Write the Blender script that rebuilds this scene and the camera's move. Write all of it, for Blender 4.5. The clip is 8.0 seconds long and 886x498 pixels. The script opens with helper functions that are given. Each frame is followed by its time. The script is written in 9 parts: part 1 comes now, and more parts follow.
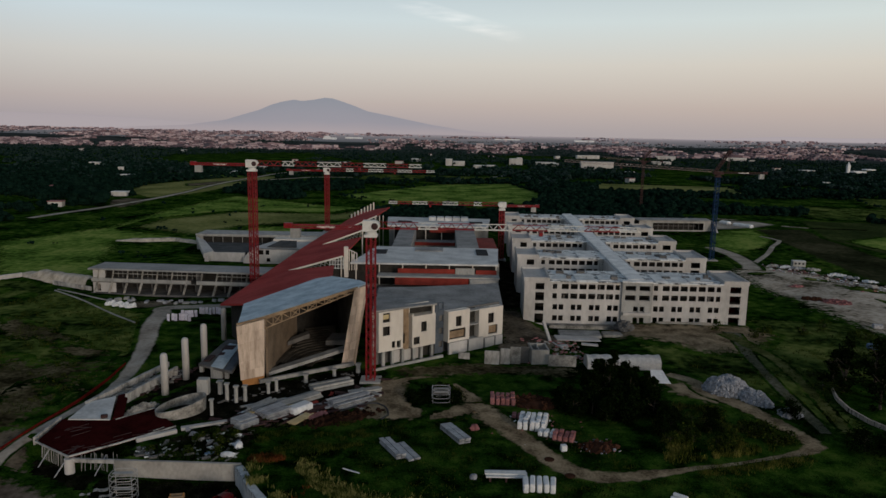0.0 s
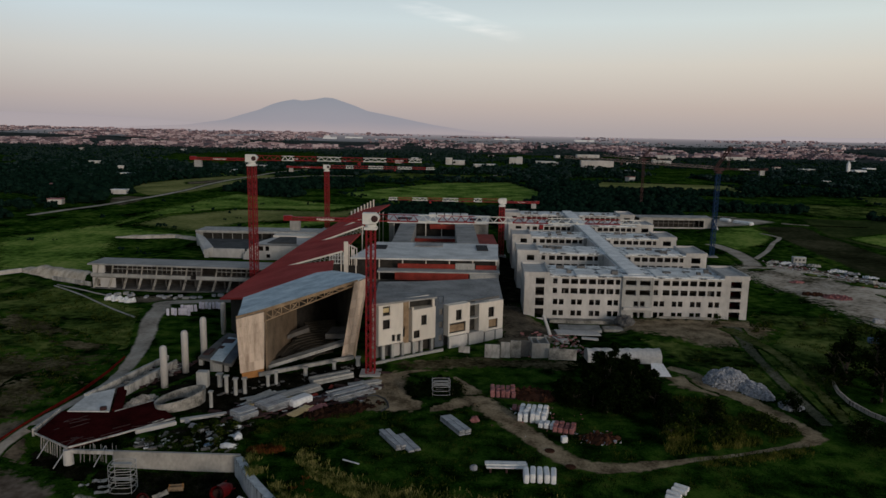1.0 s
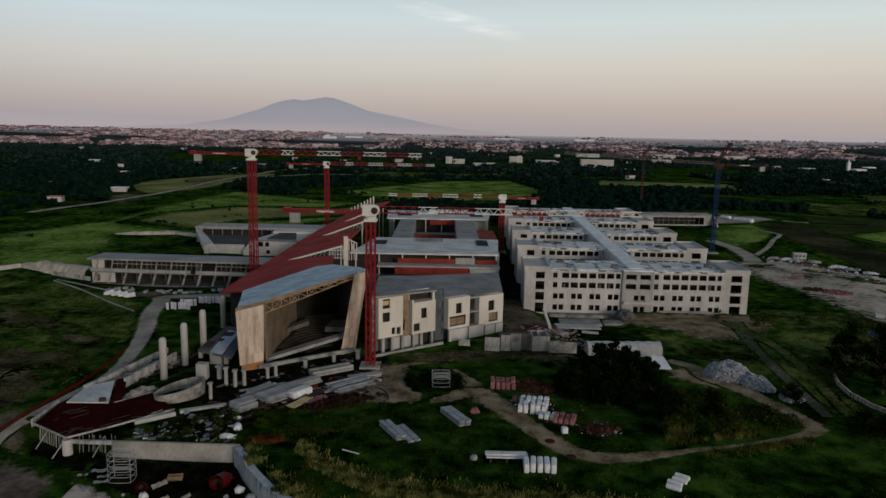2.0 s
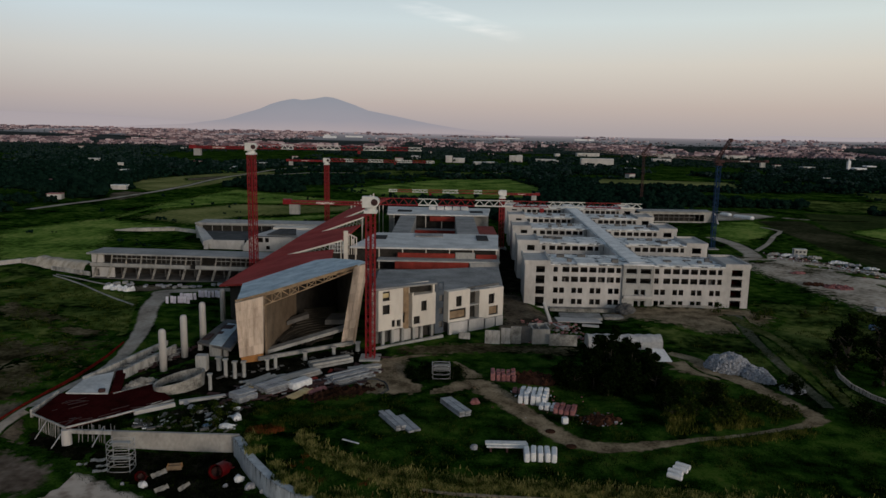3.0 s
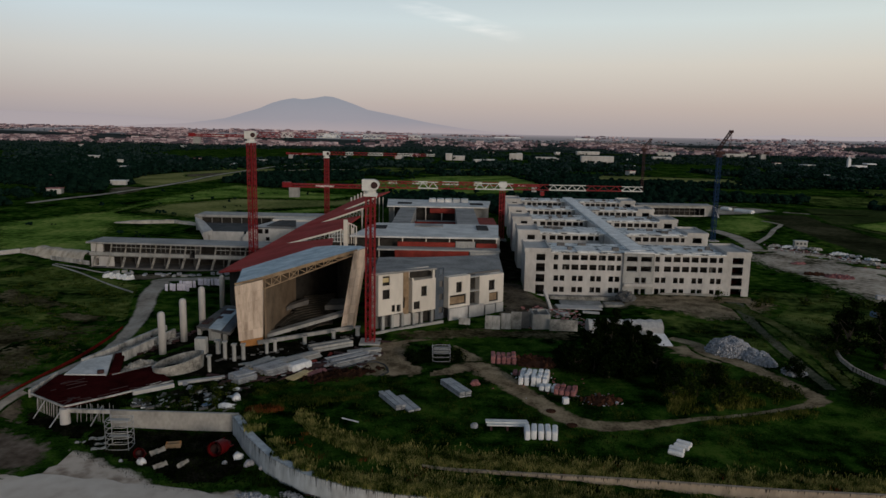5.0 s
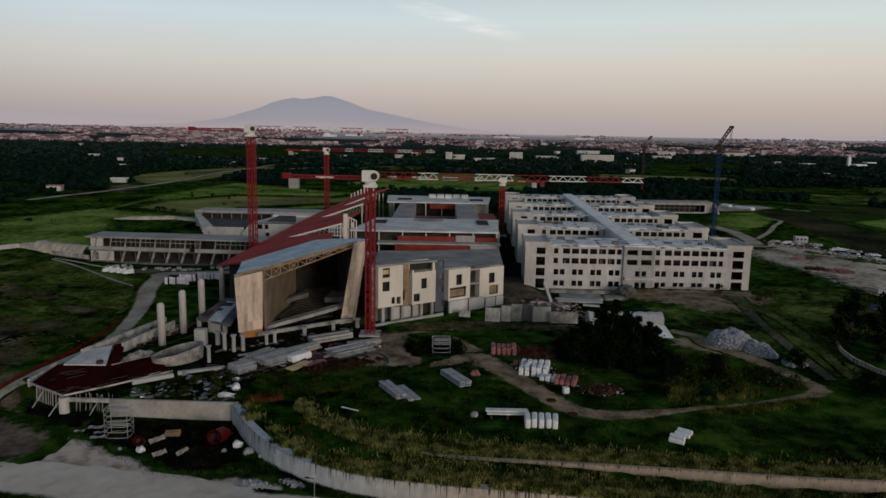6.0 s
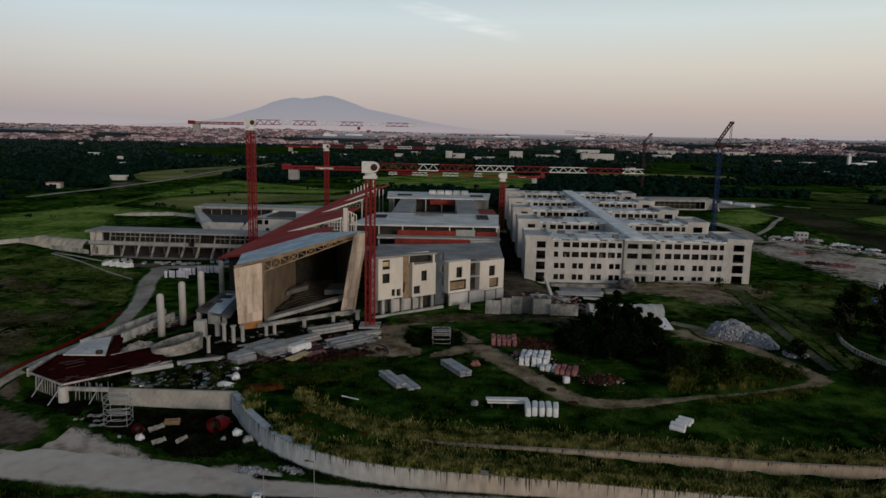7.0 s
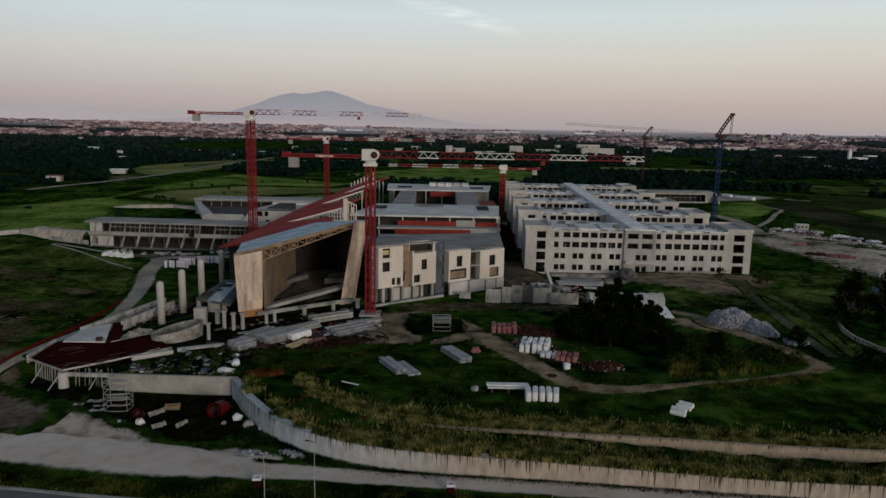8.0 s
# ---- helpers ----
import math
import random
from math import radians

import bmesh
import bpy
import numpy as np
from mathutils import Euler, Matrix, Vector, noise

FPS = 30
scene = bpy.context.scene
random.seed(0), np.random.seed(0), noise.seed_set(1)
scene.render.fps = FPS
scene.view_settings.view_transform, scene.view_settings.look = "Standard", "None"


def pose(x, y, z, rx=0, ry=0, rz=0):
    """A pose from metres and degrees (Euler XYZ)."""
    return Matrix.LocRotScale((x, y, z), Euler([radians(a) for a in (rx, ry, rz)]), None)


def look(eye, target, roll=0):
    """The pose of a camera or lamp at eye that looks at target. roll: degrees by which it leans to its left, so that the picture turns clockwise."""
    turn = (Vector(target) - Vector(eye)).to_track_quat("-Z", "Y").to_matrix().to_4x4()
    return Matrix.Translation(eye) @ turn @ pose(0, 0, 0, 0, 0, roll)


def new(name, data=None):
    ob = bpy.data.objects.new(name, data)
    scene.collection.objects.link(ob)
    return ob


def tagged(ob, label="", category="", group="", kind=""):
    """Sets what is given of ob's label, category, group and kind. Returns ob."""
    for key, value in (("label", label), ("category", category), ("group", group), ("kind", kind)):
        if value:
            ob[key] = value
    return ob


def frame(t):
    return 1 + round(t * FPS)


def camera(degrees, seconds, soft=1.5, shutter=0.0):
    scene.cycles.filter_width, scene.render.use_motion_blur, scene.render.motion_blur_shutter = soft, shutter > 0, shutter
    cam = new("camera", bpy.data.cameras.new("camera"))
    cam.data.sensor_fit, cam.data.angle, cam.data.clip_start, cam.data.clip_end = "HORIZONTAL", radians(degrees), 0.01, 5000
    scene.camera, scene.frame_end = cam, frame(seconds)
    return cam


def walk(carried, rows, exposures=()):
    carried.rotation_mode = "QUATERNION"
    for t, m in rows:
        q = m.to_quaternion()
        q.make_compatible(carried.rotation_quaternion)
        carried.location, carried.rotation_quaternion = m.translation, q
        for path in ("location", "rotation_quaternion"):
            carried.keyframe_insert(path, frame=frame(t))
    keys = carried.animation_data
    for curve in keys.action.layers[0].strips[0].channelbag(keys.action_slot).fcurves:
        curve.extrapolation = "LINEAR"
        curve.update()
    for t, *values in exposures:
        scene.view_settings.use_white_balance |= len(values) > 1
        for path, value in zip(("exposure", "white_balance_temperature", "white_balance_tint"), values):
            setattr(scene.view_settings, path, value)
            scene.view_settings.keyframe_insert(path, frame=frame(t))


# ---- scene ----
cam = camera(63.8, 8.0)
# seconds, eye x, y, z, and pitch in degrees; the lean is the same all along
LEAN = 1.1
PATH = [
    (0.0, 0.00, 0.00, 63.87, -9.39),
    (0.5, 0.01, 0.08, 62.93, -9.39),
    (1.0, 0.02, 0.12, 61.98, -9.39),
    (1.5, 0.04, 0.14, 60.98, -9.39),
    (3.0, 0.08, 0.15, 57.90, -9.39),
    (3.5, 0.10, 0.13, 56.87, -9.39),
    (4.0, 0.11, 0.09, 55.84, -9.39),
    (4.5, 0.12, 0.08, 54.79, -9.39),
    (6.0, 0.16, 0.06, 51.53, -9.39),
    (6.5, 0.17, 0.05, 50.43, -9.39),
    (7.0, 0.18, 0.03, 49.36, -9.39),
    (7.1, 0.18, 0.02, 49.17, -9.39),
    (7.2, 0.18, 0.02, 48.97, -9.43),
    (7.3, 0.18, 0.01, 48.78, -9.54),
    (7.4, 0.18, 0.01, 48.58, -9.71),
    (7.5, 0.18, 0.00, 48.39, -9.73),
    (8.0, 0.18, -0.03, 47.42, -9.735),
]
walk(cam, [(t, look((x, y, z), (x, y + math.cos(radians(p)), z + math.sin(radians(p))), LEAN)) for t, x, y, z, p in PATH])

# ---- world, sun, exposure ----
world = bpy.data.worlds.new("dusk_sky")
scene.world = world
world.use_nodes = True
wn, wl = world.node_tree.nodes, world.node_tree.links
wn.clear()
w_out = wn.new("ShaderNodeOutputWorld")
w_bg = wn.new("ShaderNodeBackground")
w_tc = wn.new("ShaderNodeTexCoord")
w_sep = wn.new("ShaderNodeSeparateXYZ")
w_ramp = wn.new("ShaderNodeValToRGB")
w_sky = wn.new("ShaderNodeTexSky")
w_sky.sky_type = "NISHITA"
w_sky.sun_disc = False
SUN_ELEV, SUN_ROT = radians(6.0), radians(152.0)
w_sky.sun_elevation, w_sky.sun_rotation = SUN_ELEV, SUN_ROT
w_sky.dust_density = 2.0
cr = w_ramp.color_ramp
stops = [(0.0, (0.365, 0.325, 0.345)), (0.035, (0.435, 0.37, 0.37)), (0.09, (0.545, 0.505, 0.485)), (0.145, (0.54, 0.595, 0.62)),
         (0.24, (0.36, 0.43, 0.49)), (0.5, (0.105, 0.14, 0.185)), (1.0, (0.040, 0.058, 0.09))]
while len(cr.elements) < len(stops):
    cr.elements.new(0.5)
for el, (p, c) in zip(cr.elements, stops):
    el.position, el.color = p, (*c, 1)
w_mix = wn.new("ShaderNodeMixRGB")
w_mix.blend_type = "ADD"
w_mix.inputs[0].default_value = 0.03
wl.new(w_tc.outputs["Generated"], w_sep.inputs[0])
wl.new(w_sep.outputs["Z"], w_ramp.inputs[0])
# one thin wisp of cloud slanting down to the right, high in the sky
def w_math(op, a, b, c=None):
    n = wn.new("ShaderNodeMath")
    n.operation = op
    for k, v in enumerate((a, b, c)):
        if v is None:
            continue
        if isinstance(v, (int, float)):
            n.inputs[k].default_value = v
        else:
            wl.new(v, n.inputs[k])
    return n.outputs[0]


w_map = wn.new("ShaderNodeMapping")
w_map.inputs["Scale"].default_value = (9.0, 3.0, 60.0)
w_map.inputs["Rotation"].default_value = (0.0, 0.22, 0.0)
w_noise = wn.new("ShaderNodeTexNoise")
w_noise.inputs["Scale"].default_value, w_noise.inputs["Detail"].default_value = 2.0, 5.0
wl.new(w_tc.outputs["Generated"], w_map.inputs[0])
wl.new(w_map.outputs[0], w_noise.inputs["Vector"])
w_line = w_math("MULTIPLY_ADD", w_sep.outputs["X"], 0.26, w_sep.outputs["Z"])
w_off = w_math("MULTIPLY", w_math("SUBTRACT", w_line, 0.1515), 85.0)
w_across = w_math("SUBTRACT", 1.0, w_math("MULTIPLY", w_off, w_off))
w_along = w_math("MULTIPLY", w_math("SUBTRACT", w_sep.outputs["X"], 0.012), 10.5)
w_len = w_math("SUBTRACT", 1.0, w_math("MULTIPLY", w_along, w_along))
w_mask = w_math("MULTIPLY", w_math("MAXIMUM", w_across, 0.0), w_math("MAXIMUM", w_len, 0.0))
w_front = w_math("GREATER_THAN", w_sep.outputs["Y"], 0.0)
w_cloud = w_math("MULTIPLY", w_math("MULTIPLY", w_mask, w_front), w_math("MAXIMUM", w_math("MULTIPLY_ADD", w_noise.outputs["Fac"], 2.2, -0.75), 0.0))
w_tint = wn.new("ShaderNodeMixRGB")
w_tint.inputs[1].default_value, w_tint.inputs[2].default_value = (0, 0, 0, 1), (0.24, 0.19, 0.165, 1)
wl.new(w_cloud, w_tint.inputs[0])
w_add = wn.new("ShaderNodeMixRGB")
w_add.blend_type = "ADD"
w_add.inputs[0].default_value = 1.0
w_side = wn.new("ShaderNodeMapRange")
w_side.inputs["From Min"].default_value, w_side.inputs["From Max"].default_value = -0.5, 0.5
wl.new(w_sep.outputs["X"], w_side.inputs["Value"])
w_hue = wn.new("ShaderNodeMixRGB")
w_hue.inputs[1].default_value, w_hue.inputs[2].default_value = (0.93, 0.96, 1.01, 1), (1.09, 1.07, 1.01, 1)
wl.new(w_side.outputs["Result"], w_hue.inputs[0])
w_warm = wn.new("ShaderNodeMixRGB")
w_warm.blend_type = "MULTIPLY"
w_warm.inputs[0].default_value = 1.0
wl.new(w_ramp.outputs[0], w_warm.inputs[1])
wl.new(w_hue.outputs[0], w_warm.inputs[2])
w_fall = wn.new("ShaderNodeMapRange")
w_fall.interpolation_type = "SMOOTHSTEP"
w_fall.inputs["From Min"].default_value, w_fall.inputs["From Max"].default_value = -1.05, -0.42
w_fall.inputs["To Min"].default_value, w_fall.inputs["To Max"].default_value = 0.45, 1.0
wl.new(w_sep.outputs["X"], w_fall.inputs["Value"])
w_dim = wn.new("ShaderNodeMixRGB")
w_dim.blend_type = "MULTIPLY"
w_dim.inputs[0].default_value = 1.0
wl.new(w_warm.outputs[0], w_dim.inputs[1])
wl.new(w_fall.outputs["Result"], w_dim.inputs[2])
wl.new(w_dim.outputs[0], w_add.inputs[1])
wl.new(w_tint.outputs[0], w_add.inputs[2])
wl.new(w_add.outputs[0], w_mix.inputs[1])
wl.new(w_sky.outputs[0], w_mix.inputs[2])
wl.new(w_mix.outputs[0], w_bg.inputs[0])
wl.new(w_bg.outputs[0], w_out.inputs[0])
w_bg.inputs[1].default_value = 1.0

sun_data = bpy.data.lights.new("sun", "SUN")
sun_data.energy, sun_data.angle, sun_data.color = 1.06, radians(14), (1.0, 0.87, 0.75)
sun = new("sun", sun_data)
# the last light comes low from behind the camera, a little from its right
sun.matrix_world = look((60, -100, 22), (0, 0, 0))


# ---- materials ----
def mat(name, dark, light, rough=0.85, scale=1.0, fine=12.0, bump=0.15, metal=0.0, per_object=0.0, streak=0.0, shine=0.2, lo=0.48, hi=0.98):
    """Two scales of mottling between two colours, with fine relief."""
    m = bpy.data.materials.new(name)
    m.use_nodes = True
    n, l = m.node_tree.nodes, m.node_tree.links
    b = n["Principled BSDF"]
    b.inputs["Roughness"].default_value, b.inputs["Metallic"].default_value = rough, metal
    b.inputs["Specular IOR Level"].default_value = shine
    tc = n.new("ShaderNodeTexCoord")
    mp = n.new("ShaderNodeMapping")
    l.new(tc.outputs["Object"], mp.inputs[0])
    if streak:
        mp.inputs["Scale"].default_value = (1, 1, streak)
    a = n.new("ShaderNodeTexNoise")
    a.inputs["Scale"].default_value, a.inputs["Detail"].default_value = scale, 4
    c = n.new("ShaderNodeTexNoise")
    c.inputs["Scale"].default_value, c.inputs["Detail"].default_value = scale * fine, 3
    l.new(mp.outputs[0], a.inputs["Vector"])
    l.new(mp.outputs[0], c.inputs["Vector"])
    ad = n.new("ShaderNodeMath")
    ad.operation = "MULTIPLY_ADD"
    ad.inputs[1].default_value = 0.45
    l.new(c.outputs["Fac"], ad.inputs[0])
    l.new(a.outputs["Fac"], ad.inputs[2])
    last = ad.outputs[0]
    if per_object:
        oi = n.new("ShaderNodeObjectInfo")
        po = n.new("ShaderNodeMath")
        po.operation = "MULTIPLY_ADD"
        po.inputs[1].default_value = per_object
        l.new(oi.outputs["Random"], po.inputs[0])
        l.new(last, po.inputs[2])
        last = po.outputs[0]
    r = n.new("ShaderNodeValToRGB")
    r.color_ramp.elements[0].position, r.color_ramp.elements[0].color = lo, (*dark, 1)
    r.color_ramp.elements[1].position, r.color_ramp.elements[1].color = hi + 0.5 * per_object, (*light, 1)
    l.new(last, r.inputs[0])
    l.new(r.outputs[0], b.inputs["Base Color"])
    if bump:
        bp = n.new("ShaderNodeBump")
        bp.inputs["Strength"].default_value, bp.inputs["Distance"].default_value = bump, 0.1
        l.new(c.outputs["Fac"], bp.inputs["Height"])
        l.new(bp.outputs[0], b.inputs["Normal"])
    return m


def island_mat(name, dark, light, rough=0.8, mid=None):
    """One colour for each loose piece of a joined mesh."""
    m = bpy.data.materials.new(name)
    m.use_nodes = True
    n, l = m.node_tree.nodes, m.node_tree.links
    b = n["Principled BSDF"]
    b.inputs["Roughness"].default_value = rough
    b.inputs["Specular IOR Level"].default_value = 0.0
    g = n.new("ShaderNodeNewGeometry")
    r = n.new("ShaderNodeValToRGB")
    r.color_ramp.elements[0].color, r.color_ramp.elements[1].color = (*dark, 1), (*light, 1)
    if mid:
        e = r.color_ramp.elements.new(0.5)
        e.color = (*mid, 1)
    l.new(g.outputs["Random Per Island"], r.inputs[0])
    l.new(r.outputs[0], b.inputs["Base Color"])
    return m


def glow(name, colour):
    """A plain far backdrop with its haze painted in as a glow."""
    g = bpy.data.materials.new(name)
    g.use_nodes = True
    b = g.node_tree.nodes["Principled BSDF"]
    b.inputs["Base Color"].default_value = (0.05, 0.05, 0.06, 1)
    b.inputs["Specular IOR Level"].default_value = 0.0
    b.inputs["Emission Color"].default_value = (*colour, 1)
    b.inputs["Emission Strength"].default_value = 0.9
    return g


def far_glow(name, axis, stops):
    """A far backdrop whose painted, glowing haze changes with height or with distance."""
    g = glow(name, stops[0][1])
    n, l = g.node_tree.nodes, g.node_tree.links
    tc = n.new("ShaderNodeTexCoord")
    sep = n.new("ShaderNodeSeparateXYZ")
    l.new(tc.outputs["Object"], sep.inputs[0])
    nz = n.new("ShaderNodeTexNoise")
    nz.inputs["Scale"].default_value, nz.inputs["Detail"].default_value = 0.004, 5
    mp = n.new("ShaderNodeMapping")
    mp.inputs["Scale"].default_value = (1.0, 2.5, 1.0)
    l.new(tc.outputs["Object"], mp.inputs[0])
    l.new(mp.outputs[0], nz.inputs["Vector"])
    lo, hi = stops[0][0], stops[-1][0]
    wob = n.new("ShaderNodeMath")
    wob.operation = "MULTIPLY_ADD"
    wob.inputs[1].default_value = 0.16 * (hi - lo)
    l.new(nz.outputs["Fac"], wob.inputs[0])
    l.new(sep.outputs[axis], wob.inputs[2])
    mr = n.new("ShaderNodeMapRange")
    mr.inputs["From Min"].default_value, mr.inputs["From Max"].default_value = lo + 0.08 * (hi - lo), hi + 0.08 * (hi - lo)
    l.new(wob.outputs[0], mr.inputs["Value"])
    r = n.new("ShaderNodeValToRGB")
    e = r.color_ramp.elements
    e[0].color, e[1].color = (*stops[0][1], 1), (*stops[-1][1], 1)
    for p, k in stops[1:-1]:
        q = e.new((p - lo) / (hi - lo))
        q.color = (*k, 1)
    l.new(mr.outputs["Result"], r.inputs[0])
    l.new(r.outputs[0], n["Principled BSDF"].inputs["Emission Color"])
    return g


def grass_colour(n, l):
    """Rough grass: broad patches, clumps and blades, from near black to yellow green."""
    tc = n.new("ShaderNodeTexCoord")
    last = None
    for sc, de, k in ((0.035, 3, 0.60), (0.22, 5, 0.62), (2.4, 4, 0.28)):
        nz = n.new("ShaderNodeTexNoise")
        nz.inputs["Scale"].default_value, nz.inputs["Detail"].default_value = sc, de
        l.new(tc.outputs["Object"], nz.inputs["Vector"])
        ad = n.new("ShaderNodeMath")
        ad.operation = "MULTIPLY_ADD"
        ad.inputs[1].default_value = k
        l.new(nz.outputs["Fac"], ad.inputs[0])
        if last is None:
            ad.inputs[2].default_value = 0.0
        else:
            l.new(last, ad.inputs[2])
        last = ad.outputs[0]
    r = n.new("ShaderNodeValToRGB")
    e = r.color_ramp.elements
    e[0].position, e[0].color = 0.60, (0.0008, 0.003, 0.0004, 1)
    e[1].position, e[1].color = 0.97, (0.090, 0.108, 0.022, 1)
    for p, c in ((0.69, (0.0048, 0.017, 0.002)), (0.78, (0.019, 0.052, 0.006)), (0.87, (0.047, 0.091, 0.013))):
        q = e.new(p)
        q.color = (*c, 1)
    l.new(last, r.inputs[0])
    return r.outputs[0], nz.outputs["Fac"], tc


def ground_mat(name, stops=None, scale=0.12, fine=12.0, ragged=1.5, bump=0.4):
    """Bare ground that frays into the grass towards its edge; with no stops, the grass alone."""
    m = bpy.data.materials.new(name)
    m.use_nodes = True
    n, l = m.node_tree.nodes, m.node_tree.links
    b = n["Principled BSDF"]
    b.inputs["Roughness"].default_value = 0.95
    b.inputs["Specular IOR Level"].default_value = 0.0
    col, relief, tc = grass_colour(n, l)
    if stops:
        a = n.new("ShaderNodeTexNoise")
        a.inputs["Scale"].default_value, a.inputs["Detail"].default_value = scale, 5
        c = n.new("ShaderNodeTexNoise")
        c.inputs["Scale"].default_value, c.inputs["Detail"].default_value = scale * fine, 5
        for q in (a, c):
            l.new(tc.outputs["Object"], q.inputs["Vector"])
        ad = n.new("ShaderNodeMath")
        ad.operation = "MULTIPLY_ADD"
        ad.inputs[1].default_value = 0.55
        l.new(c.outputs["Fac"], ad.inputs[0])
        l.new(a.outputs["Fac"], ad.inputs[2])
        r = n.new("ShaderNodeValToRGB")
        e = r.color_ramp.elements
        e[0].position, e[0].color = stops[0][0], (*stops[0][1], 1)
        e[1].position, e[1].color = stops[-1][0], (*stops[-1][1], 1)
        for p, k in stops[1:-1]:
            q = e.new(p)
            q.color = (*k, 1)
        l.new(ad.outputs[0], r.inputs[0])
        at = n.new("ShaderNodeAttribute")
        at.attribute_name = "edge"
        fray = n.new("ShaderNodeTexNoise")
        fray.inputs["Scale"].default_value, fray.inputs["Detail"].default_value = 0.45, 6
        fray.inputs["Roughness"].default_value = 0.62
        l.new(tc.outputs["Object"], fray.inputs["Vector"])
        f1 = n.new("ShaderNodeMath")
        f1.operation = "MULTIPLY_ADD"
        f1.inputs[1].default_value = ragged
        l.new(fray.outputs["Fac"], f1.inputs[0])
        l.new(at.outputs["Fac"], f1.inputs[2])
        mr = n.new("ShaderNodeMapRange")
        mr.inputs["From Min"].default_value, mr.inputs["From Max"].default_value = 0.60 + 0.5 * ragged - 0.08, 0.60 + 0.5 * ragged + 0.10
        l.new(f1.outputs[0], mr.inputs["Value"])
        mx = n.new("ShaderNodeMixRGB")
        l.new(mr.outputs["Result"], mx.inputs[0])
        l.new(r.outputs[0], mx.inputs[1])
        l.new(col, mx.inputs[2])
        col = mx.outputs[0]
    l.new(col, b.inputs["Base Color"])
    bp = n.new("ShaderNodeBump")
    bp.inputs["Strength"].default_value, bp.inputs["Distance"].default_value = bump, 0.12
    l.new(relief, bp.inputs["Height"])
    l.new(bp.outputs[0], b.inputs["Normal"])
    return m


def weed_mat(name, stops, scale=0.35, own=0.35):
    """Blades and leaves whose colour drifts from clump to clump and a little from blade to blade."""
    m = bpy.data.materials.new(name)
    m.use_nodes = True
    n, l = m.node_tree.nodes, m.node_tree.links
    b = n["Principled BSDF"]
    b.inputs["Roughness"].default_value = 0.9
    b.inputs["Specular IOR Level"].default_value = 0.0
    tc = n.new("ShaderNodeTexCoord")
    nz = n.new("ShaderNodeTexNoise")
    nz.inputs["Scale"].default_value, nz.inputs["Detail"].default_value = scale, 4
    l.new(tc.outputs["Object"], nz.inputs["Vector"])
    g = n.new("ShaderNodeNewGeometry")
    ad = n.new("ShaderNodeMath")
    ad.operation = "MULTIPLY_ADD"
    ad.inputs[1].default_value = own
    l.new(g.outputs["Random Per Island"], ad.inputs[0])
    l.new(nz.outputs["Fac"], ad.inputs[2])
    r = n.new("ShaderNodeValToRGB")
    e = r.color_ramp.elements
    e[0].position, e[0].color = stops[0][0], (*stops[0][1], 1)
    e[1].position, e[1].color = stops[-1][0], (*stops[-1][1], 1)
    for p, k in stops[1:-1]:
        q = e.new(p)
        q.color = (*k, 1)
    l.new(ad.outputs[0], r.inputs[0])
    l.new(r.outputs[0], b.inputs["Base Color"])
    return m


